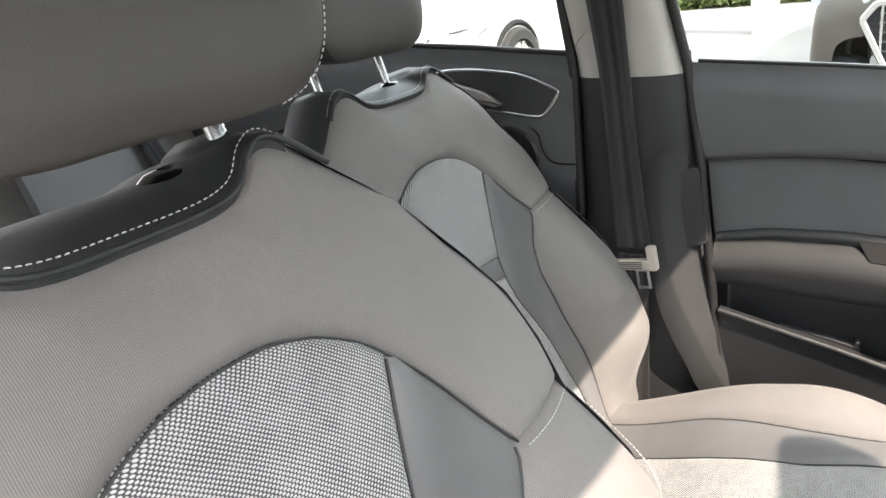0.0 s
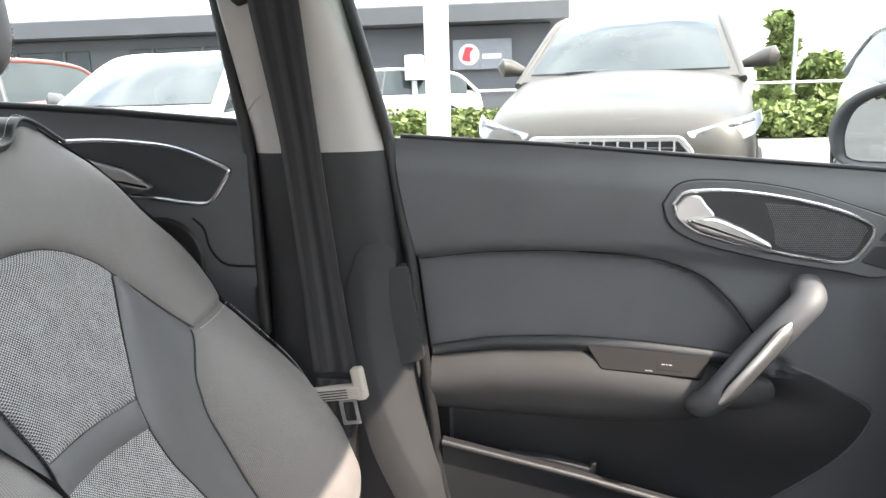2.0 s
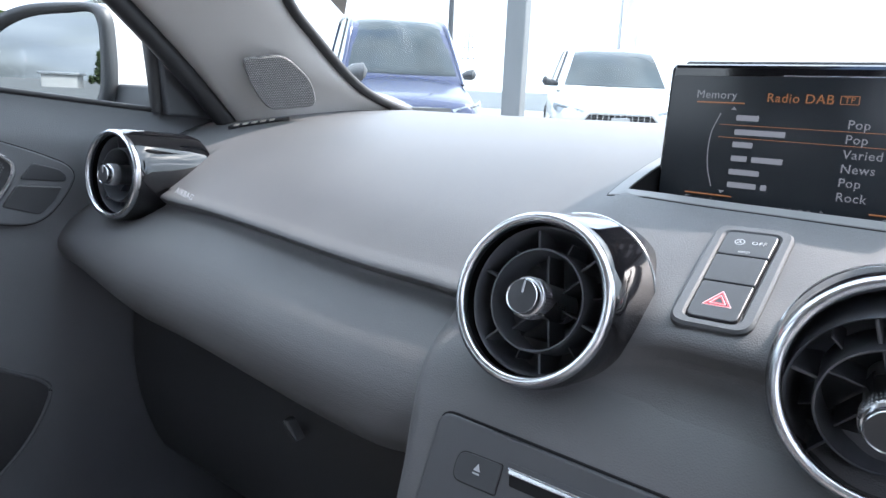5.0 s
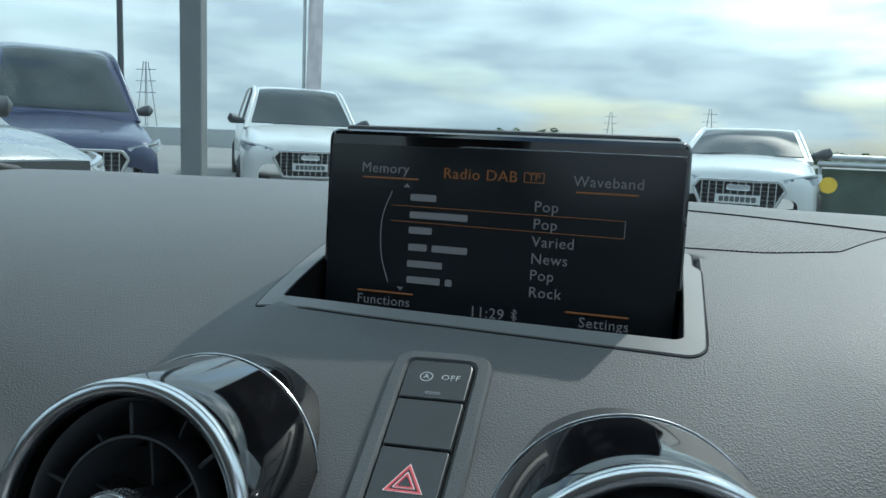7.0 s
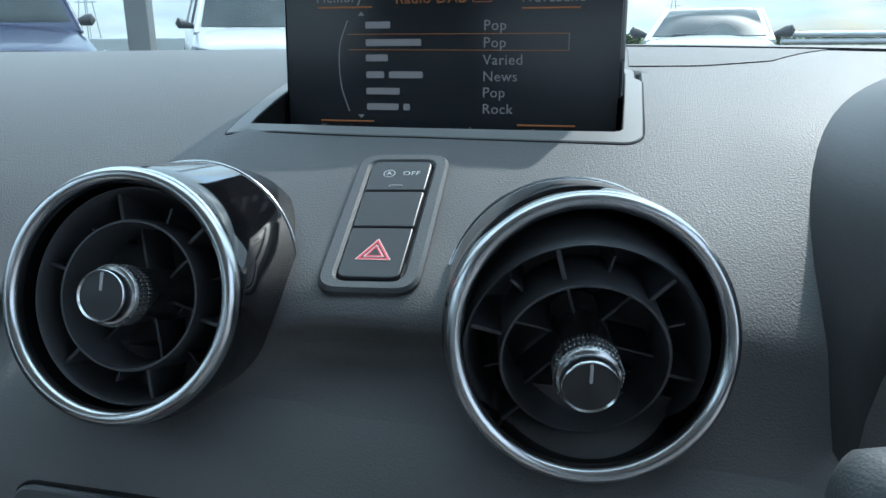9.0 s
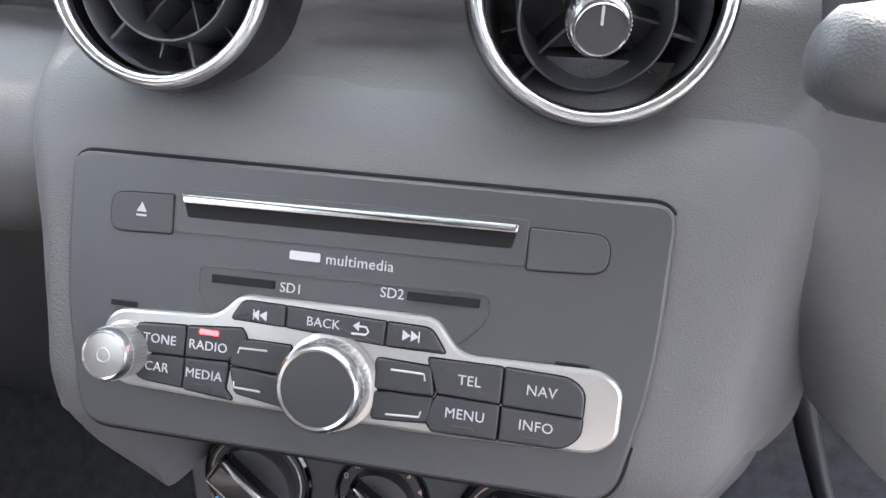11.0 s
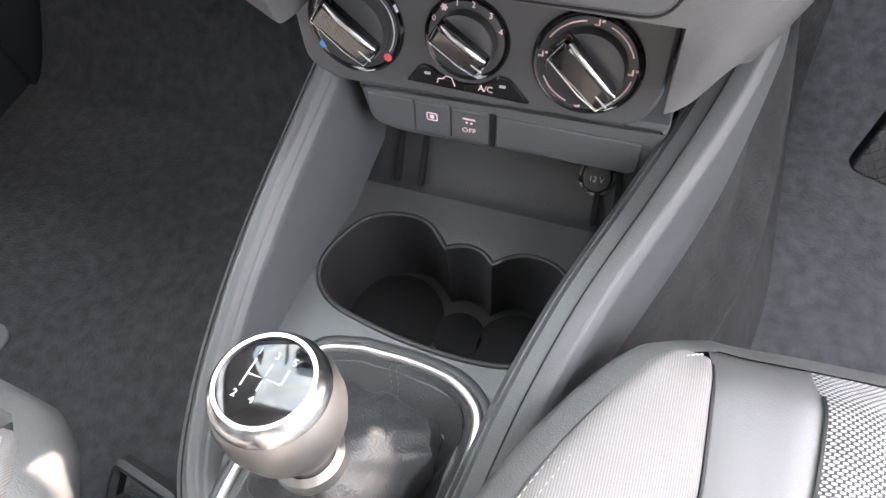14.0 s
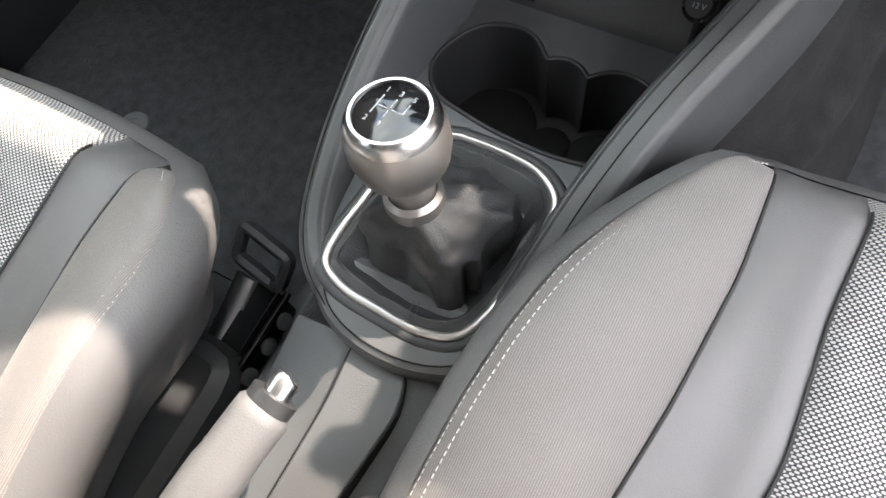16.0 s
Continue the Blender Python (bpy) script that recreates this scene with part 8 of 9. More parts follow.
part("pedal_arm", tube("pedal_arm", spline([(0.325, 0.215, 0.385), (0.307, 0.235, 0.43), (0.282, 0.25, 0.50), (0.262, 0.27, 0.60)], 16), [0.007] * 16, 10, flat=1.5), PLASTIC, pd)
# carpeted side of the tunnel beside the driver's feet, with a worn ridge
DUSTY = material("dusty_carpet", (0.015, 0.0152, 0.017), 0.95, grain=1.0, grain_size=0.0028, blotch=0.75, blotch_size=0.020, sheen=0.05)
rr_line = spline(rail_r, 60)


def tunnel(s, t):
    y = -0.33 + 0.80 * t
    k = min(range(60), key=lambda i: abs(rr_line[i][1] - y))
    x0, z0 = rr_line[k][0] + 0.012, rr_line[k][2] - 0.050 + 0.10 * max(0.0, y)
    x1 = 0.205 + 0.055 * ss(-0.25, 0.10, y)
    zf = 0.243 + 0.30 * ss(0.28, 0.47, y)
    bulge = 0.020 * math.exp(-((s - 0.55) / 0.10) ** 2) * ss(-0.25, 0.0, y) + 0.010 * math.sin(s * 9 + y * 14) * s * (1 - s)
    return (x0 + (x1 - x0) * (0.30 * s + 0.70 * s ** 2.2) + bulge, y, z0 + (zf - z0) * (s ** 0.9) + 0.3 * bulge)


tun = part("trim_tunnel", slab("trim_tunnel", tunnel, 36, 60, (-0.02, 0, -0.01)), DUSTY, None)
tagged(tun, "dusty dark carpet covering the tunnel's side", "trim", kind="structure")

# ---- door mirror of this car ----
PAINT_WHITE = material("white_car_paint", (0.50, 0.50, 0.49), 0.25, blotch=0.02, coat=0.5)
mir = thing("door_mirror", (-0.80, 0.10, 0.93), "white door mirror with black rim reflecting trees", "door mirror")
MM = frame_at((-0.86, 0.09, 1.0), (0.872, 0.49, 0), (0, 0, 1), (0.49, -0.872, 0))
gl = [np.array((-q[0], q[1])) for q in spline([(0.1515, -0.0547), (0.1555, -0.0228), (0.1400, 0.0171), (0.094, 0.0416), (0.032, 0.0498), (-0.005, 0.0505), (-0.0122, 0.040), (-0.0142, 0.0005), (-0.0090, -0.050), (-0.002, -0.0605), (0.0715, -0.0625), (0.140, -0.0615), (0.1515, -0.0547)], 65)[:-1]]
ro_ = [np.array((-q[0], q[1])) for q in spline([(0.168, -0.0620), (0.1764, -0.0502), (0.1864, -0.0134), (0.1604, 0.0311), (0.1048, 0.0567), (0.0322, 0.0638), (-0.0144, 0.0612), (-0.0268, 0.050), (-0.0318, 0.0163), (-0.0300, -0.050), (-0.020, -0.072), (0.0713, -0.076), (0.150, -0.072), (0.168, -0.0620)], 65)[:-1]]
part("mirror_glass", plate("mirror_glass", gl[::-1], MM, -0.012, -0.004, 0.0005), MIRROR, mir, "clear mirror glass")
k_ = len(ro_)
vs_, fs_ = [], []
for sc_, w_ in ((1.0, -0.010), (1.02, 0.004), (1.03, 0.006), (1.05, -0.006), (1.06, -0.03)):
    for i in range(k_):
        src = gl[i] + (ro_[i] - gl[i]) * (0.02 if w_ == -0.010 else 0.25 if w_ == 0.004 else 0.75 if w_ == 0.006 else 1.0)
        vs_.append(MM @ Vector((*src, w_)))
for j in range(4):
    for i in range(k_):
        fs_.append((j * k_ + i, j * k_ + (i + 1) % k_, (j + 1) * k_ + (i + 1) % k_, (j + 1) * k_ + i))
part("mirror_rim", mesh_from("mirror_rim", vs_, fs_), PLASTIC, mir, "black plastic rim")
vs_, fs_ = [], []
cen = sum(ro_) / k_
for sc_, w_ in ((1.0, -0.012), (1.01, -0.03), (1.0, -0.065), (0.95, -0.098), (0.84, -0.125), (0.55, -0.148), (0.0, -0.155)):
    for i in range(k_):
        q = cen + (ro_[i] - cen) * sc_
        vs_.append(MM @ Vector((q[0] + 0.02 * (1 - sc_), q[1], w_)))
low_ = []
for j in range(6):
    for i in range(k_):
        f_ = (j * k_ + i, j * k_ + (i + 1) % k_, (j + 1) * k_ + (i + 1) % k_, (j + 1) * k_ + i)
        (low_ if sum(vs_[q][2] for q in f_) / 4 < 0.957 else fs_).append(f_)
part("mirror_shell", mesh_from("mirror_shell", vs_, fs_), PAINT_WHITE, mir, "white painted mirror shell")
part("shell_base", mesh_from("shell_base", vs_, low_), PLASTIC, mir, "black lower half of the shell")
part("mirror_foot", plate("mirror_foot", rounded([(0.115, 0.962), (0.160, 0.962), (0.165, 0.930), (0.110, 0.932)], 0.006, 4)[::-1], frame_at((-0.80, 0, 0), (0, 1, 0), (0, 0, 1), (1, 0, 0)), -0.05, 0.11, 0.008), PLASTIC, mir)

# ---- ground and distance ----
ASPHALT = material("pale_asphalt", (0.17, 0.166, 0.158), 0.9, grain=0.6, grain_size=0.01, blotch=0.25, blotch_size=1.5)
GRASS = material("dry_grass", (0.13, 0.17, 0.06), 0.95, grain=0.8, grain_size=0.05, blotch=0.4, blotch_size=3.0)
LEAF = material("green_foliage", (0.120, 0.160, 0.045), 0.75, blotch=0.45, blotch_size=0.25)
LEAF_DARK = material("dark_foliage", (0.065, 0.095, 0.036), 0.8, blotch=0.4, blotch_size=0.8)
BARK = material("grey_bark", (0.12, 0.095, 0.07), 0.9, grain=0.8, grain_size=0.02)
CLAD = material("charcoal_cladding", (0.055, 0.060, 0.068), 0.6, blotch=0.12, blotch_size=1.0)
STEEL = material("galvanised_steel", (0.42, 0.43, 0.44), 0.45, 0.7, blotch=0.15, blotch_size=0.3)
PALE = material("pale_render", (0.62, 0.61, 0.59), 0.7, blotch=0.06, blotch_size=0.6)
POST_GREY = material("grey_post_paint", (0.13, 0.135, 0.14), 0.5, blotch=0.12, blotch_size=0.3)
POLE = material("dark_pole_paint", (0.06, 0.062, 0.066), 0.5)
TYRE = material("tyre_rubber", (0.018, 0.018, 0.018), 0.85, blotch=0.2)
RIM = material("alloy_rim", (0.45, 0.44, 0.42), 0.3, 0.9, blotch=0.1)
CARGLASS = material("tinted_car_glass", (0.025, 0.034, 0.037), 0.05, blotch=0.3, blotch_size=0.5, spec=0.4)
LAMP = material("headlamp_lens", (0.26, 0.28, 0.30), 0.10, blotch=0.35, blotch_size=0.08, coat=0.8)
PAINT_GREY = material("warm_grey_car_paint", (0.052, 0.047, 0.040), 0.42, 0.2, blotch=0.05, coat=0.08)
PAINT_BLUE = material("blue_car_paint", (0.018, 0.026, 0.070), 0.25, 0.2, blotch=0.05, coat=0.4)
PAINT_SILVER = material("silver_grey_car_paint", (0.28, 0.29, 0.30), 0.28, 0.5, blotch=0.05, coat=0.6)
PAINT_RED = material("red_brown_car_paint", (0.20, 0.05, 0.035), 0.25, 0.2, blotch=0.05, coat=0.8)
YELLOW = material("yellow_sign", (0.75, 0.50, 0.04), 0.6)
SIGN_RED = material("red_sign", (0.62, 0.03, 0.04), 0.5)
FLAGCLOTH = material("pale_flag_cloth", (0.60, 0.55, 0.56), 0.8, blotch=0.2, blotch_size=0.3)



def ground_z(x, y):
    """The yard climbs gently away from the car on its left side."""
    return 0.10 * (min(max(-x - 4.4, 0.0), 3.6)) * ss(60, 20, -x) * ss(60, 20, abs(y))


ground = part("ground", slab("ground", lambda s, t: (lambda x, y: (x, y, ground_z(x, y)))(2500 * (2 * s - 1) ** 3, 2500 * (2 * t - 1) ** 3), 240, 160, (0, 0, -0.2)), ASPHALT, None)
tagged(ground, "pale asphalt of the dealer's car park", "ground", kind="structure")


def car(at, heading, kind, paint, label, low=0.0, dip=0.0):
    """A parked car. kind: (length, width, height, belt height, bonnet height, bonnet length)."""
    L, Wd, H, zb, zh, lb = kind
    yaw = math.atan2(heading[1], heading[0])
    M = Matrix.Translation((at[0], at[1], low)) @ Matrix.Rotation(yaw, 4, "Z") @ Matrix.Rotation(radians(dip), 4, "Y")       # local x is forwards; dip: nose down on rising ground
    c = thing("car", (at[0], at[1], low), label, "car", "parked cars")
    hw = Wd / 2
    st = [(L / 2, 0.74, 0.42, zh - 0.36), (L / 2 - 0.03, 0.84, 0.26, zh - 0.16), (L / 2 - 0.12, 0.92, 0.20, zh - 0.07), (L / 2 - 0.45, 0.985, 0.19, zh + 0.01), (L / 2 - lb, 1.0, 0.19, zb + 0.02), (0, 1.0, 0.19, zb + 0.03), (-L / 2 + 0.6, 0.99, 0.19, zb + 0.05), (-L / 2 + 0.10, 0.93, 0.24, zb + 0.04), (-L / 2, 0.80, 0.42, zb - 0.12)]
    sp = spline(st, 46)

    def shape(s, t):
        i = t * 45
        k = min(int(i), 44)
        x, w, z0, z1 = sp[k] + (sp[k + 1] - sp[k]) * (i - k)
        prof = spline([(-0.92, 0.0), (-1.0, 0.16), (-1.0, 0.55), (-0.965, 0.82), (-0.86, 0.97), (-0.45, 1.035), (0, 1.05), (0.45, 1.035), (0.86, 0.97), (0.965, 0.82), (1.0, 0.55), (1.0, 0.16), (0.92, 0.0)], 41)
        j = min(int(s * 40), 39)
        q = prof[j] + (prof[j + 1] - prof[j]) * (s * 40 - j)
        return M @ Vector((x, q[0] * hw * w, z0 + (z1 - z0) * q[1]))
    body = part("body", slab("body", shape, 40, 45, (0, 0, -0.01)), paint, c)
    # greenhouse: screen, roof, rear, sides
    xs = [(L / 2 - lb + 0.05, zb + 0.02), (L / 2 - lb - 0.62, H - 0.10), (L / 2 - lb - 0.85, H - 0.03), (L / 2 - lb - 1.5, H), (-L / 2 + 0.75, H - 0.06), (-L / 2 + 0.45, H - 0.14), (-L / 2 + 0.12, zb + 0.06)]
    gx = spline(xs, 61)

    def half(z):
        return hw * (0.90 - 0.20 * max(0, (z - zb)) / (H - zb))

    def over(t0, t1, lift, ins):
        def fn(s, t):
            i = (t0 + (t1 - t0) * t) * 60
            k = min(int(i), 59)
            x, z = gx[k] + (gx[k + 1] - gx[k]) * (i - k)
            q = 2 * s - 1
            return M @ Vector((x + 0.05 * (1 - q * q) * (1 if t0 < 0.4 else -0.4), q * (half(z) - ins), z + lift - 0.05 * q ** 4 * (z - zb)))
        return fn
    part("roof", slab("roof", over(0.0, 1.0, -0.012, 0.0), 14, 50, (0, 0, -0.02)), paint, c)
    part("windscreen", slab("windscreen", over(0.02, 0.265, 0.004, 0.07), 14, 12, (0, 0, -0.01)), CARGLASS, c, "tinted windscreen")
    part("rear_window", slab("rear_window", over(0.86, 0.97, 0.004, 0.08), 10, 8, (0, 0, -0.01)), CARGLASS, c)
    for sg in (1, -1):
        def flank(s, t):
            x = L / 2 - lb - 0.02 + (-L + lb + 0.35) * s
            ztop = float(np.interp(-x, [-q[0] for q in gx], [q[1] for q in gx])) - 0.05
            z = zb - 0.02 + max(0.0, ztop - zb + 0.02) * t
            return M @ Vector((x, sg * (half(z) + 0.004), z))
        part("side_window", slab("side_window", flank, 30, 8, tuple((M.to_3x3() @ Vector((0, -sg * 0.02, 0))))), CARGLASS, c)
        part("roof_edge", tube("roof_edge", [M @ Vector((q[0], sg * (half(q[1]) + 0.005), q[1] - 0.045)) for q in gx[::2]], 0.035, 8), paint, c)
        part("middle_pillar", tube("middle_pillar", [M @ Vector((-0.15, sg * (half(zb) + 0.008), zb)), M @ Vector((-0.25, sg * (half(H - 0.08) + 0.008), H - 0.08))], 0.03, 6, flat=0.5), POLE, c)
        mr = part("side_mirror", tube("side_mirror", [M @ Vector((L / 2 - lb - 0.28, sg * (hw * 0.90), zb + 0.06)), M @ Vector((L / 2 - lb - 0.30, sg * (hw + 0.06), zb + 0.10)), M @ Vector((L / 2 - lb - 0.28, sg * (hw + 0.12), zb + 0.11)), M @ Vector((L / 2 - lb - 0.26, sg * (hw + 0.15), zb + 0.10))], [0.03, 0.075, 0.08, 0.03], 10), POLE if paint is not PAINT_GREY else paint, c)
        # headlamp
        hl = [(L / 2 - 0.055, hw * 0.52, zh - 0.145), (L / 2 - 0.10, hw * 0.70, zh - 0.105), (L / 2 - 0.22, hw * 0.90, zh - 0.070), (L / 2 - 0.40, hw * 0.985, zh - 0.060)]
        hl2 = [(L / 2 - 0.050, hw * 0.54, zh - 0.175), (L / 2 - 0.085, hw * 0.72, zh - 0.215), (L / 2 - 0.20, hw * 0.925, zh - 0.190), (L / 2 - 0.38, hw * 1.0, zh - 0.120)]
        a_, b_ = spline(hl, 13), spline(hl2, 13)

        def lamp(s, t):
            k = min(int(s * 12), 11)
            f = s * 12 - k
            p, q = a_[k] + (a_[k + 1] - a_[k]) * f, b_[k] + (b_[k + 1] - b_[k]) * f
            r = p + (q - p) * t
            return M @ Vector((r[0] + 0.035, sg * (r[1] + 0.012), r[2]))
        hp = part("headlamp", slab("headlamp", lamp, 12, 5, tuple(M.to_3x3() @ Vector((-0.05, 0, 0)))), LAMP, c, "clear headlamp")
        part("lamp_core", tube("lamp_core", [M @ Vector((r[0] + 0.03, sg * (r[1] + 0.010), r[2] - 0.035)) for r in a_[2:10]], 0.018, 6), PIANO, hp)
        part("intake", plate("intake", rounded([(sg * hw * 0.50, 0.36), (sg * hw * 0.86, 0.40), (sg * hw * 0.82, 0.52), (sg * hw * 0.60, 0.50)][::sg], 0.03, 4), M @ frame_at((L / 2 - 0.16, 0, 0), (0, 1, 0), (0, 0, 1), (1, 0, 0)), 0, 0.11, 0.02), DARK, c)
        for xw in (L / 2 - 0.80, -L / 2 + 0.78):
            wm = M @ frame_at((xw, sg * (hw - 0.16), 0.335), (1, 0, 0), (0, 0, 1), (0, sg, 0))
            wh = part("wheel", lathe("wheel", [(0.21, 0.0), (0.31, 0.0), (0.335, 0.03), (0.335, 0.17), (0.31, 0.20), (0.24, 0.20), (0.23, 0.18)], wm, 36), TYRE, c)
            part("wheel_rim", lathe("wheel_rim", [(0.235, 0.17), (0.225, 0.195), (0.21, 0.15), (0.06, 0.14)], wm, 36), DARK, wh)
            for k in range(10):
                part("wheel_spoke", plate("wheel_spoke", rounded([(0.03, -0.016), (0.22, -0.022), (0.22, 0.022), (0.03, 0.016)], 0.006, 2), wm @ Matrix.Rotation(2 * math.pi * k / 10, 4, "Z"), 0.15, 0.19, 0.006), RIM, wh)
            part("wheel_arch", tube("wheel_arch", [M @ Vector((xw + 0.37 * math.cos(a), sg * (hw - 0.015), 0.335 + 0.37 * math.sin(a))) for a in np.linspace(-0.2, math.pi + 0.2, 20)], 0.028, 6), DARK, c)
    # grille with bright frame and bars, plain badge, plate with bars
    GMx = M @ frame_at((L / 2 - 0.035, 0, 0), (0, 1, 0), (0, 0, 1), (1, 0, 0))
    gl_ = rounded([(-0.46, zh - 0.17), (0.46, zh - 0.17), (0.54, zh - 0.27), (0.40, zh - 0.56), (-0.40, zh - 0.56), (-0.54, zh - 0.27)], 0.03, 4)
    gl_ = gl_ if sum(gl_[i - 1][0] * gl_[i][1] - gl_[i][0] * gl_[i - 1][1] for i in range(len(gl_))) > 0 else gl_[::-1]
    gr_ = part("grille", plate("grille", gl_, GMx, -0.05, 0.050, 0.006), DARK, c, "black grille with bright upright bars")
    part("grille_frame", ring_plate("grille_frame", inset(gl_, -0.012), inset(gl_, 0.026), GMx, 0.0, 0.066, 0.006), CHROME, gr_)
    for k in range(-5, 6):
        wd = 0.008
        part("grille_bar", plate("grille_bar", box_outline(k * 0.085 - wd, zh - 0.53, k * 0.085 + wd, zh - 0.185, 0.003, 2), GMx, 0.03, 0.062, 0.004), CHROME, gr_)
    for k in range(5):
        part("grille_slat", plate("grille_slat", box_outline(-0.44, zh - 0.24 - 0.055 * k, 0.44, zh - 0.232 - 0.055 * k, 0.002, 1), GMx, 0.03, 0.056, 0.002), POLE, gr_)
    part("badge", plate("badge", rounded([(-0.14, zh - 0.30), (0.14, zh - 0.30), (0.14, zh - 0.225), (-0.14, zh - 0.225)], 0.037, 6), GMx, 0.05, 0.074, 0.006, 0.008), CHROME, gr_, "plain bright badge")
    npl = part("number_plate", plate("number_plate", box_outline(-0.26, zh - 0.46, 0.26, zh - 0.35, 0.008), GMx, 0.04, 0.075, 0.003), PAINT_WHITE, c)
    bars([0.055, 0.055, 0.05, 0.05, 0.055, 0.055, 0.055], GMx @ Matrix.Translation((-0.215, zh - 0.405, 0.0751)), 0.065, POLE, npl, 0.009, "plate_bars")
    part("wiper", tube("wiper", [M @ Vector((L / 2 - lb + 0.02, -0.45, zb + 0.07)), M @ Vector((L / 2 - lb - 0.02, 0.10, zb + 0.075))], 0.010, 5), POLE, c)
    part("bonnet_edge", tube("bonnet_edge", [M @ Vector((L / 2 - 0.11 - 0.10 * abs(q) ** 3, q * hw * 0.90, zh - 0.092 + 0.03 * (1 - q * q))) for q in np.linspace(-1, 1, 24)], 0.004, 5), DARK, c)
    part("bumper_sill", plate("bumper_sill", box_outline(-hw * 0.85, 0.22, hw * 0.85, 0.30, 0.02), GMx, -0.1, 0.03, 0.01), POLE, c)
    return c


SUV = (4.48, 1.85, 1.62, 1.12, 1.02, 1.15)
HATCH = (4.30, 1.80, 1.44, 0.93, 0.90, 1.20)
SALOON = (4.75, 1.84, 1.42, 0.90, 0.86, 1.35)
SMALL_SUV = (4.20, 1.79, 1.50, 0.99, 0.97, 1.15)
car((-6.66, 0.55), (0.97, -0.24), SUV, PAINT_GREY, "warm grey parked SUV with wide bright-barred grille", 0.21, 6)
car((-6.75, -3.75), (0.99, -0.10), SALOON, PAINT_WHITE, "white parked saloon facing the car's flank", 0.23, 4)
car((-7.4, -7.2), (0.99, -0.10), HATCH, PAINT_RED, "dark red parked hatchback at the end of the row", 0.28, 3)
car((-14.0, -3.6), (0.3, -0.95), HATCH, PAINT_WHITE, "white hatchback parked beyond the column", 0.36)
car((-8.26, 8.25), (0.78, -0.63), (5.0, 1.96, 1.98, 1.12, 1.02, 1.15), PAINT_BLUE, "tall blue parked SUV ahead of the windscreen", 0.19, 6)
car((-5.3, 3.05), (0.985, -0.17), SMALL_SUV, PAINT_SILVER, "silver grey parked SUV beside the tall blue one", 0.10, 5)
car((-6.10, 11.55), (0.55, -0.835), (4.85, 1.98, 1.80, 1.14, 1.05, 1.15), PAINT_WHITE, "white parked crossover beside the square post", 0.12, 4)
car((1.50, 11.45), (-0.150, -0.989), (4.40, 1.83, 1.53, 1.07, 1.00, 1.15), PAINT_WHITE, "white parked SUV near the roadside barrier", -0.05, 1)


def post(name, at, size, h, mat, label, cat, round_=False):
    c = thing(name, (at[0], at[1], 0), label, cat)
    if round_:
        part("shaft", lathe("shaft", [(size * 1.6, -0.3), (size * 1.6, 0.05), (size, 0.08), (size * 0.8, h)], Matrix.Translation((at[0], at[1], 0)), 16), mat, c)
    else:
        part("shaft", plate("shaft", box_outline(-size, -size, size, size, size * 0.15, 2), Matrix.Translation((at[0], at[1], 0)) @ Matrix.Rotation(0.3, 4, "Z"), 0, h, 0.01), mat, c)
        part("foot", plate("foot", box_outline(-size * 1.3, -size * 1.3, size * 1.3, size * 1.3, 0.02, 2), Matrix.Translation((at[0], at[1], 0)) @ Matrix.Rotation(0.3, 4, "Z"), 0, 0.12, 0.02), mat, c)
    return c


post("canopy_column", (-8.2, -1.52), 0.125, 5.0, PALE, "white square canopy column between parked cars", "column")
post("square_post", (-2.95, 4.1), 0.072, 6.0, POST_GREY, "grey square steel post in the car park", "post")
post("lamp_post", (-8.9, 10.5), 0.055, 8.0, POLE, "black lamp post behind the parked cars", "lamp post", True)
post("lamp_post", (-20.0, 6.5), 0.06, 9.0, STEEL, "thin grey lamp post by the trees", "lamp post", True)
for x_, y_ in ((-9.2, 18.0),):
    fp = post("flag_pole", (x_, y_), 0.05, 7.5, STEEL, "flag pole with a pale drooping flag", "flag pole", True)
    part("flag", slab("flag", lambda s, t: (x_ + 0.06 + (0.55 - 0.15 * t) * s, y_ + 0.10 * math.sin(s * 5 + t * 3), 7.3 - 5.0 * t - 0.15 * s), 12, 24, (0, 0.01, 0)), FLAGCLOTH, fp)

# showroom across the yard
sh = thing("showroom", (-22.0, -9.0, 0), "charcoal clad showroom with a flat roof and sign", "building")
part("wall", box_me("wall", -30.0, -24.0, 0.0, -21.2, 0.2, 3.35, 0.05), CLAD, sh)
part("roof", box_me("roof", -30.4, -24.5, 3.35, -20.4, 0.7, 3.85, 0.05), CLAD, sh, "overhanging flat roof edge")
for y_ in (-20.0, -15.5, -11.0, -6.8):
    w_ = part("window", plate("window", box_outline(y_ - 1.6, 0.9, y_ + 1.6, 3.0, 0.03), frame_at((-21.2, 0, 0), (0, 1, 0), (0, 0, 1), (1, 0, 0)), -0.1, 0.04, 0.02), CARGLASS, sh, "dark showroom window")
    for q in (-0.8, 0.8):
        part("mullion", plate("mullion", box_outline(y_ + q - 0.04, 0.9, y_ + q + 0.04, 3.0, 0.01, 1), frame_at((-21.2, 0, 0), (0, 1, 0), (0, 0, 1), (1, 0, 0)), 0.0, 0.09, 0.01), POLE, w_)
SG = frame_at((-21.1, -1.75, 2.50), (0, 1, 0), (0, 0, 1), (1, 0, 0))
sg_ = part("sign_board", plate("sign_board", box_outline(-0.85, -0.42, 0.85, 0.42, 0.03), SG, -0.1, 0.05, 0.01), material("grey_sign", (0.16, 0.17, 0.19), 0.6), sh, "grey sign with a red and white roundel")
part("roundel", lathe("roundel", [(0.30, 0.05), (0.30, 0.06), (0, 0.062)], SG @ Matrix.Translation((-0.38, 0.0, 0)), 32), PAINT_WHITE, sg_)
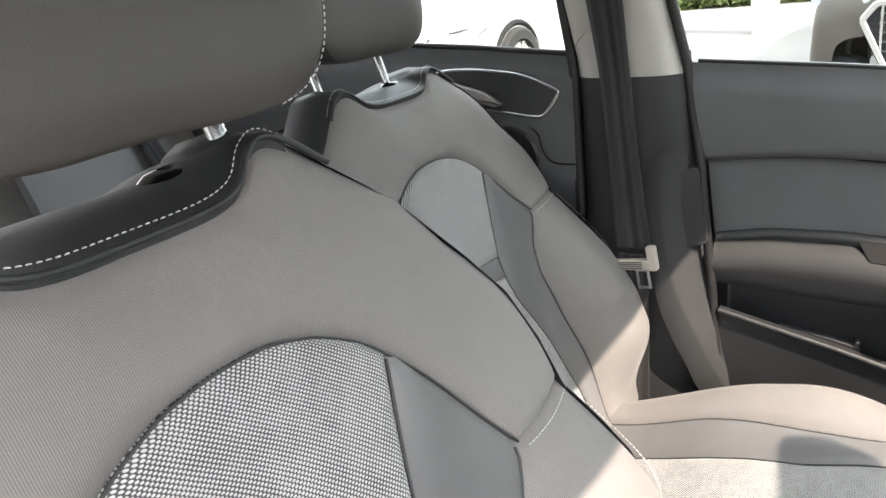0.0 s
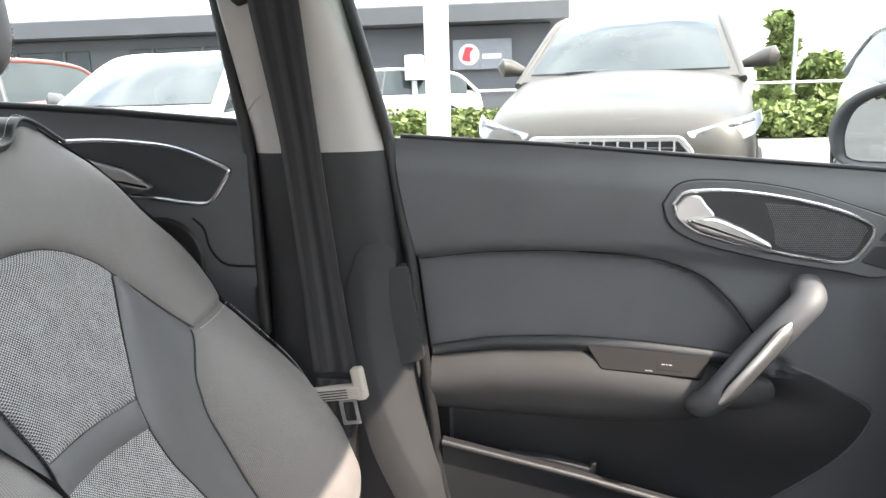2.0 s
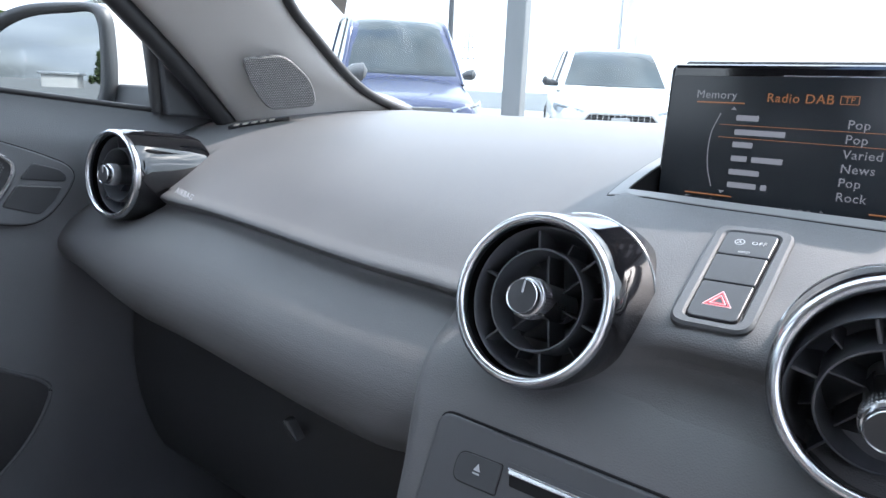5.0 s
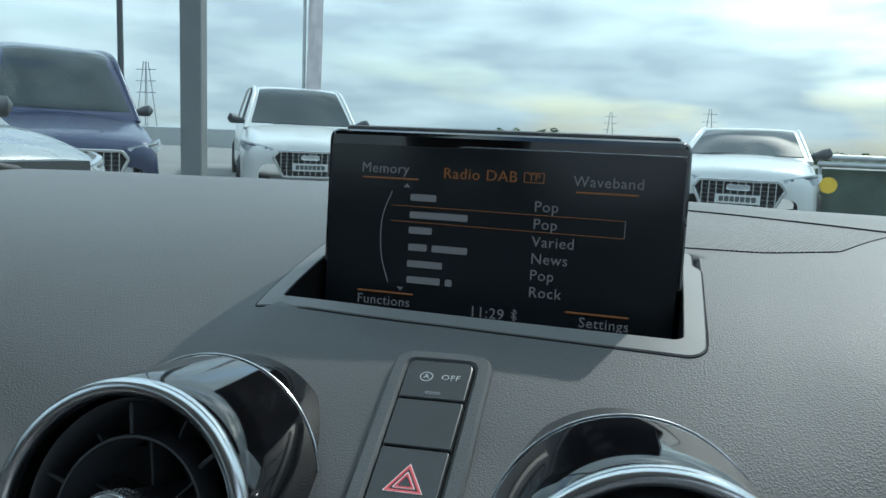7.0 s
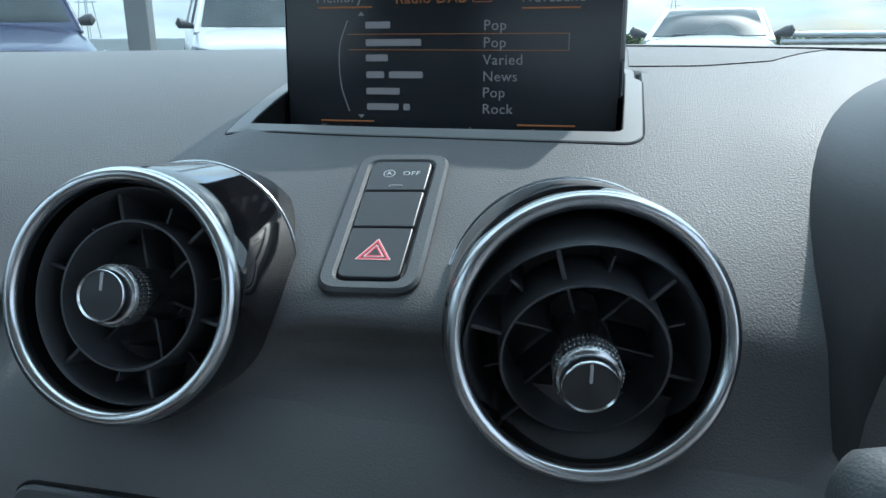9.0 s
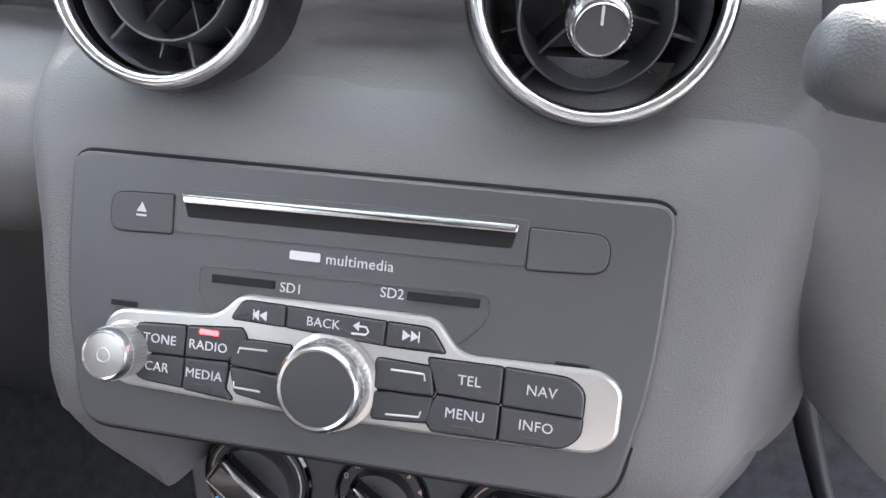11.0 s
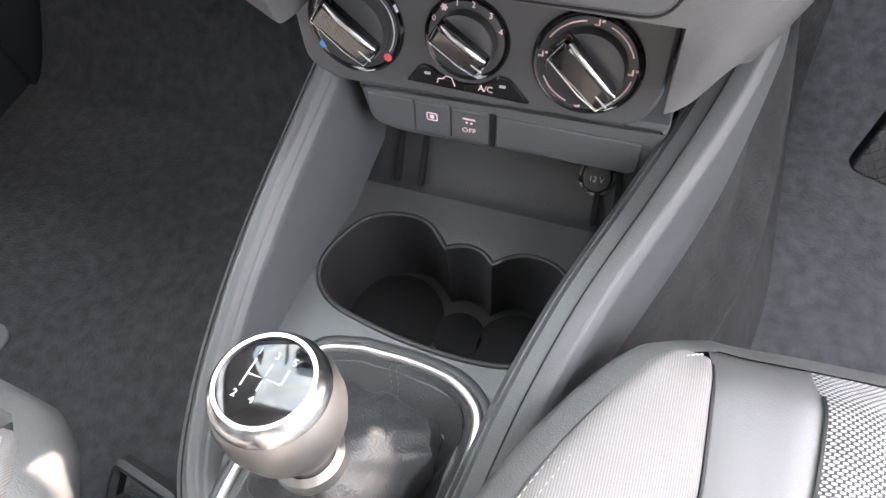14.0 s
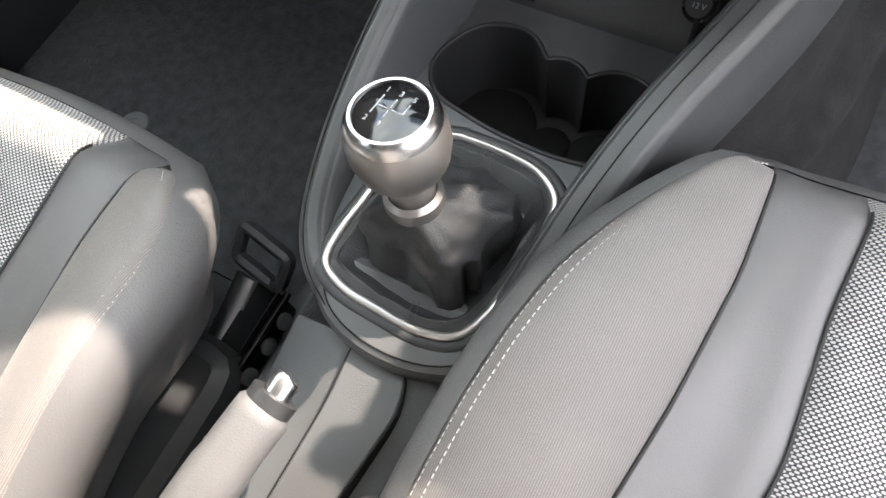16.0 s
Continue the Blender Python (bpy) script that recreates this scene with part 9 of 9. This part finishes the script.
part("roundel_mark", plate("roundel_mark", rounded([(-0.22, -0.16), (0.05, -0.22), (0.02, 0.05), (0.16, 0.18), (-0.10, 0.22)], 0.08, 5), SG @ Matrix.Translation((-0.38, 0.0, 0)), 0.06, 0.07, 0.004), SIGN_RED, sg_)
bars([0.55], SG @ Matrix.Translation((0.0, -0.06, 0.051)), 0.14, PAINT_WHITE, sg_)
post_w = thing("white_cabinet", (-13.5, -2.8, 0), "small white box on a post by the hedge", "sign box")
part("box", box_me("box", -13.6, -2.75, 1.55, -13.3, -2.42, 2.0, 0.02), PALE, post_w)
part("leg", box_me("leg", -13.5, -2.64, 0.0, -13.4, -2.54, 1.55, 0.01), STEEL, post_w)


def leaves(name, spots, size, mat, seed):
    """Foliage of many small turned leaf clumps; spots: centres with radii."""
    rnd = random.Random(seed)
    vs, fs = [], []
    for cx, cy, cz, r, n in spots:
        for _ in range(n):
            d = Vector((rnd.gauss(0, 1), rnd.gauss(0, 1), rnd.gauss(0, 1))).normalized() * r * (0.45 + 0.55 * rnd.random() ** 0.5)
            p = Vector((cx, cy, cz)) + Vector((d.x, d.y, d.z * 0.85))
            a = Vector((rnd.gauss(0, 1), rnd.gauss(0, 1), rnd.gauss(0, 0.6))).normalized()
            b = a.cross(Vector((rnd.gauss(0, 1), rnd.gauss(0, 1), rnd.gauss(0, 1)))).normalized()
            s = size * (0.6 + 0.8 * rnd.random())
            k = len(vs)
            vs += [p - a * s, p - b * s * 0.45, p + a * s, p + b * s * 0.45 + Vector((0, 0, s * 0.15))]
            fs.append((k, k + 1, k + 2, k + 3))
    return mesh_from(name, vs, fs, smooth=False)


def tree(at, h, r, label, seed, conifer=False, n=26, leaf=0.22):
    rnd = random.Random(seed)
    t = thing("tree", (at[0], at[1], 0), label, "tree", "trees round the yard")
    part("trunk", tube("trunk", [(at[0], at[1], 0), (at[0] + 0.05, at[1], h * 0.4), (at[0] + 0.1, at[1] + 0.05, h * 0.9)], [h * 0.03, h * 0.022, h * 0.005], 8), BARK, t)
    spots = []
    for k in range(n):
        q = (k + 0.5) / n
        zz = h * (0.18 + 0.80 * q)
        rr = r * (1.05 - q) if conifer else r * (1.12 - q) ** 0.8
        a = rnd.random() * 6.28
        d = rr * (0.35 + 0.65 * rnd.random())
        spots.append((at[0] + d * math.cos(a), at[1] + d * math.sin(a), zz, r * (0.30 + 0.15 * rnd.random()) * (0.7 if conifer else 1), 130))
        if k % 4 == 0:
            part("limb", tube("limb", [(at[0] + 0.04, at[1], zz - 0.25 * r), (at[0] + d * 0.6 * math.cos(a), at[1] + d * 0.6 * math.sin(a), zz)], [h * 0.010, h * 0.004], 5), BARK, t)
    part("crown", leaves("crown", spots, leaf, LEAF_DARK if conifer else LEAF, seed), LEAF_DARK if conifer else LEAF, t, kind="stuff")
    return t


for i, (x_, y_, h_, r_) in enumerate(((-20.5, 6.3, 3.2, 0.62), (-21.2, 7.6, 2.0, 1.0), (-21.0, 9.0, 1.7, 1.0), (-26.0, 13.0, 2.3, 1.6), (-22, 10.8, 1.8, 1.2))):
    tree((x_, y_), h_, r_, "leafy green tree at the edge of the yard", 10 + i, n=40, leaf=0.16)
for i in range(9):
    tree((-12.0 + 1.75 * i, -100.0 - 1.3 * (i % 3)), 4.6 + 0.55 * ((i * 7) % 4), 1.35, "tall dark conifer in the row behind the yard", 40 + i, True, 46, 0.26)
hd = thing("hedge", (-13.0, 2.0, 0), "clipped green hedge along the low wall", "hedge")
part("foliage", leaves("foliage", [(-13.2 + 0.3 * ((k * 5) % 3) * 0.5, -4.0 + 0.36 * k, 0.62, 0.46, 520) for k in range(52)], 0.075, LEAF, 5), LEAF, hd, kind="stuff")
part("low_wall", box_me("low_wall", -12.7, -4.4, 0.0, -12.45, 15.0, 0.22, 0.02), material("brick_kerb", (0.30, 0.20, 0.14), 0.9, blotch=0.3, blotch_size=0.2), hd)
ra = thing("yard_rail", (-13.0, 4.0, 0), "pale tubular rail behind the hedge", "railing")
for z_ in (0.75, 1.32):
    part("rail", tube("rail", [(-14.0, -4.5, z_), (-14.0, 16.0, z_)], 0.025, 8), PALE, ra)
for k in range(9):
    part("rail_post", tube("rail_post", [(-14.0, -4.5 + 2.5 * k, 0), (-14.0, -4.5 + 2.5 * k, 1.32)], 0.025, 8), PALE, ra)
# roadside barrier and sign ahead
ba = thing("crash_barrier", (8, 14.5, 0), "galvanised crash barrier with mesh fence along the road", "barrier")
for z_ in (0.98, 1.10):
    part("beam", tube("beam", [(2.9, 13.5, z_), (30.0, 16.0, z_)], 0.05, 8), STEEL, ba)
for k in range(14):
    part("barrier_post", tube("barrier_post", [(2.95 + 2 * k, 13.55 + 0.184 * k, 0), (2.95 + 2 * k, 13.55 + 0.184 * k, 1.1)], 0.03, 6), STEEL, ba)
part("mesh_panel", slab("mesh_panel", lambda s, t: (2.9 + 27 * s, 13.65 + 2.5 * s, 0.05 + 0.85 * t), 8, 3, (0, 0.02, 0)), material("green_mesh", (0.06, 0.085, 0.065), 0.7, blotch=0.4, blotch_size=0.4), ba)
part("sign_disc", lathe("sign_disc", [(0.14, 0), (0.14, 0.01), (0, 0.012)], frame_at((3.08, 13.43, 0.62), (1, 0, 0), (0, 0, 1), (0, -1, 0)), 24), YELLOW, ba, "round yellow sign")
lb_ = thing("distant_bridge", (-45, 60, 0), "long low pale wall beyond the road", "wall")
part("parapet", box_me("parapet", -90, 60, -0.3, -14, 61, 1.75, 0.1), STEEL, lb_)
# far wooded ridge, grass slope and town edge
rise = line([(55, 0.65), (75, 0.70), (84, 0.60), (87, 0.50), (90.3, 0.75), (95, 1.40), (99, 1.80), (104, 1.15), (108, 0.68), (112, 0.40), (123, 0.35), (150, 0.35), (175, 0.4)])
rnd = random.Random(3)


def ridge_top(a):
    return 1.0 + 340 * math.tan(radians(rise(a))) + 1.1 * noise.noise(Vector((a * 2.1, 0, 0))) + 0.6 * noise.noise(Vector((a * 7.3, 1, 0)))


ridge = part("backdrop_ridge", slab("backdrop_ridge", lambda s, t: ((345 + 25 * t) * math.cos(radians(172 - 115 * s)), (345 + 25 * t) * math.sin(radians(172 - 115 * s)), -2.0 + (ridge_top(172 - 115 * s) + 1.2) * ss(0, 1, t) ** 0.6), 420, 8, (0, 0, -1)), LEAF_DARK, None)
tagged(ridge, "low dark green wooded ridge on the horizon", "hillside", kind="structure")
far_h = []
for k in range(700):
    a = 60 + 108 * rnd.random()
    d = 344
    far_h.append((d * math.cos(radians(a)), d * math.sin(radians(a)), ridge_top(a) * (0.35 + 0.62 * rnd.random()) - 0.5, 2.2, 16))
rg = part("distant_wood", leaves("distant_wood", far_h, 1.1, LEAF_DARK, 8), LEAF_DARK, None)
tagged(rg, "distant wooded ridge across the valley", "woodland", kind="stuff")
slope = part("backdrop", slab("backdrop", lambda s, t: (-60 - 110 * t, -110 + 150 * s, -0.2 + 11.0 * ss(0, 1, t) * (0.35 + 0.65 * math.sin(math.pi * min(1, (1 - s) * 1.1)))), 24, 10, (0, 0, -1)), GRASS, None)
tagged(slope, "dry grassy slope rising behind the showroom", "hillside", kind="structure")
sb_ = part("hillside_bushes", leaves("hillside_bushes", [(-62 - 60 * rnd.random(), -80 + 60 * rnd.random(), 1.0 + 3 * rnd.random(), 1.6, 40) for _ in range(90)], 0.6, LEAF, 12), LEAF, None)
tagged(sb_, "green bushes scattered over the slope", "bushes", kind="stuff")
for i, (x_, y_, w_) in enumerate(((-58, -36, 14), (-52, -58, 10), (-14.5, -100, 2.6))):
    b_ = thing("pale_building", (x_, y_, 0), "long pale low building on the slope", "building")
    h_ = 3.4 if w_ > 5 else 1.5
    part("wall", box_me("wall", x_ - 4, y_ - w_, 0, x_, y_ + w_, h_, 0.1), PALE, b_)
    part("roof", box_me("roof", x_ - 4.3, y_ - w_ - 0.3, h_, x_ + 0.3, y_ + w_ + 0.3, h_ + 0.3, 0.1), STEEL, b_)
for x_, y_, h_ in ((-124, 157, 19), (24, 330, 22), (-18, 340, 20)):
    py = thing("pylon", (x_, y_, 0), "distant lattice power pylon", "pylon")
    for sx_, sy_ in ((1, 1), (1, -1), (-1, 1), (-1, -1)):
        part("leg", tube("leg", [(x_ + sx_ * 2, y_ + sy_ * 2, 0), (x_ + sx_ * 0.4, y_ + sy_ * 0.4, h_)], 0.14, 5), STEEL, py)
    for z_ in (0.6, 0.75, 0.9):
        part("arm", tube("arm", [(x_ - 3.0, y_, h_ * z_), (x_ + 3.0, y_, h_ * z_)], 0.14, 5), STEEL, py)
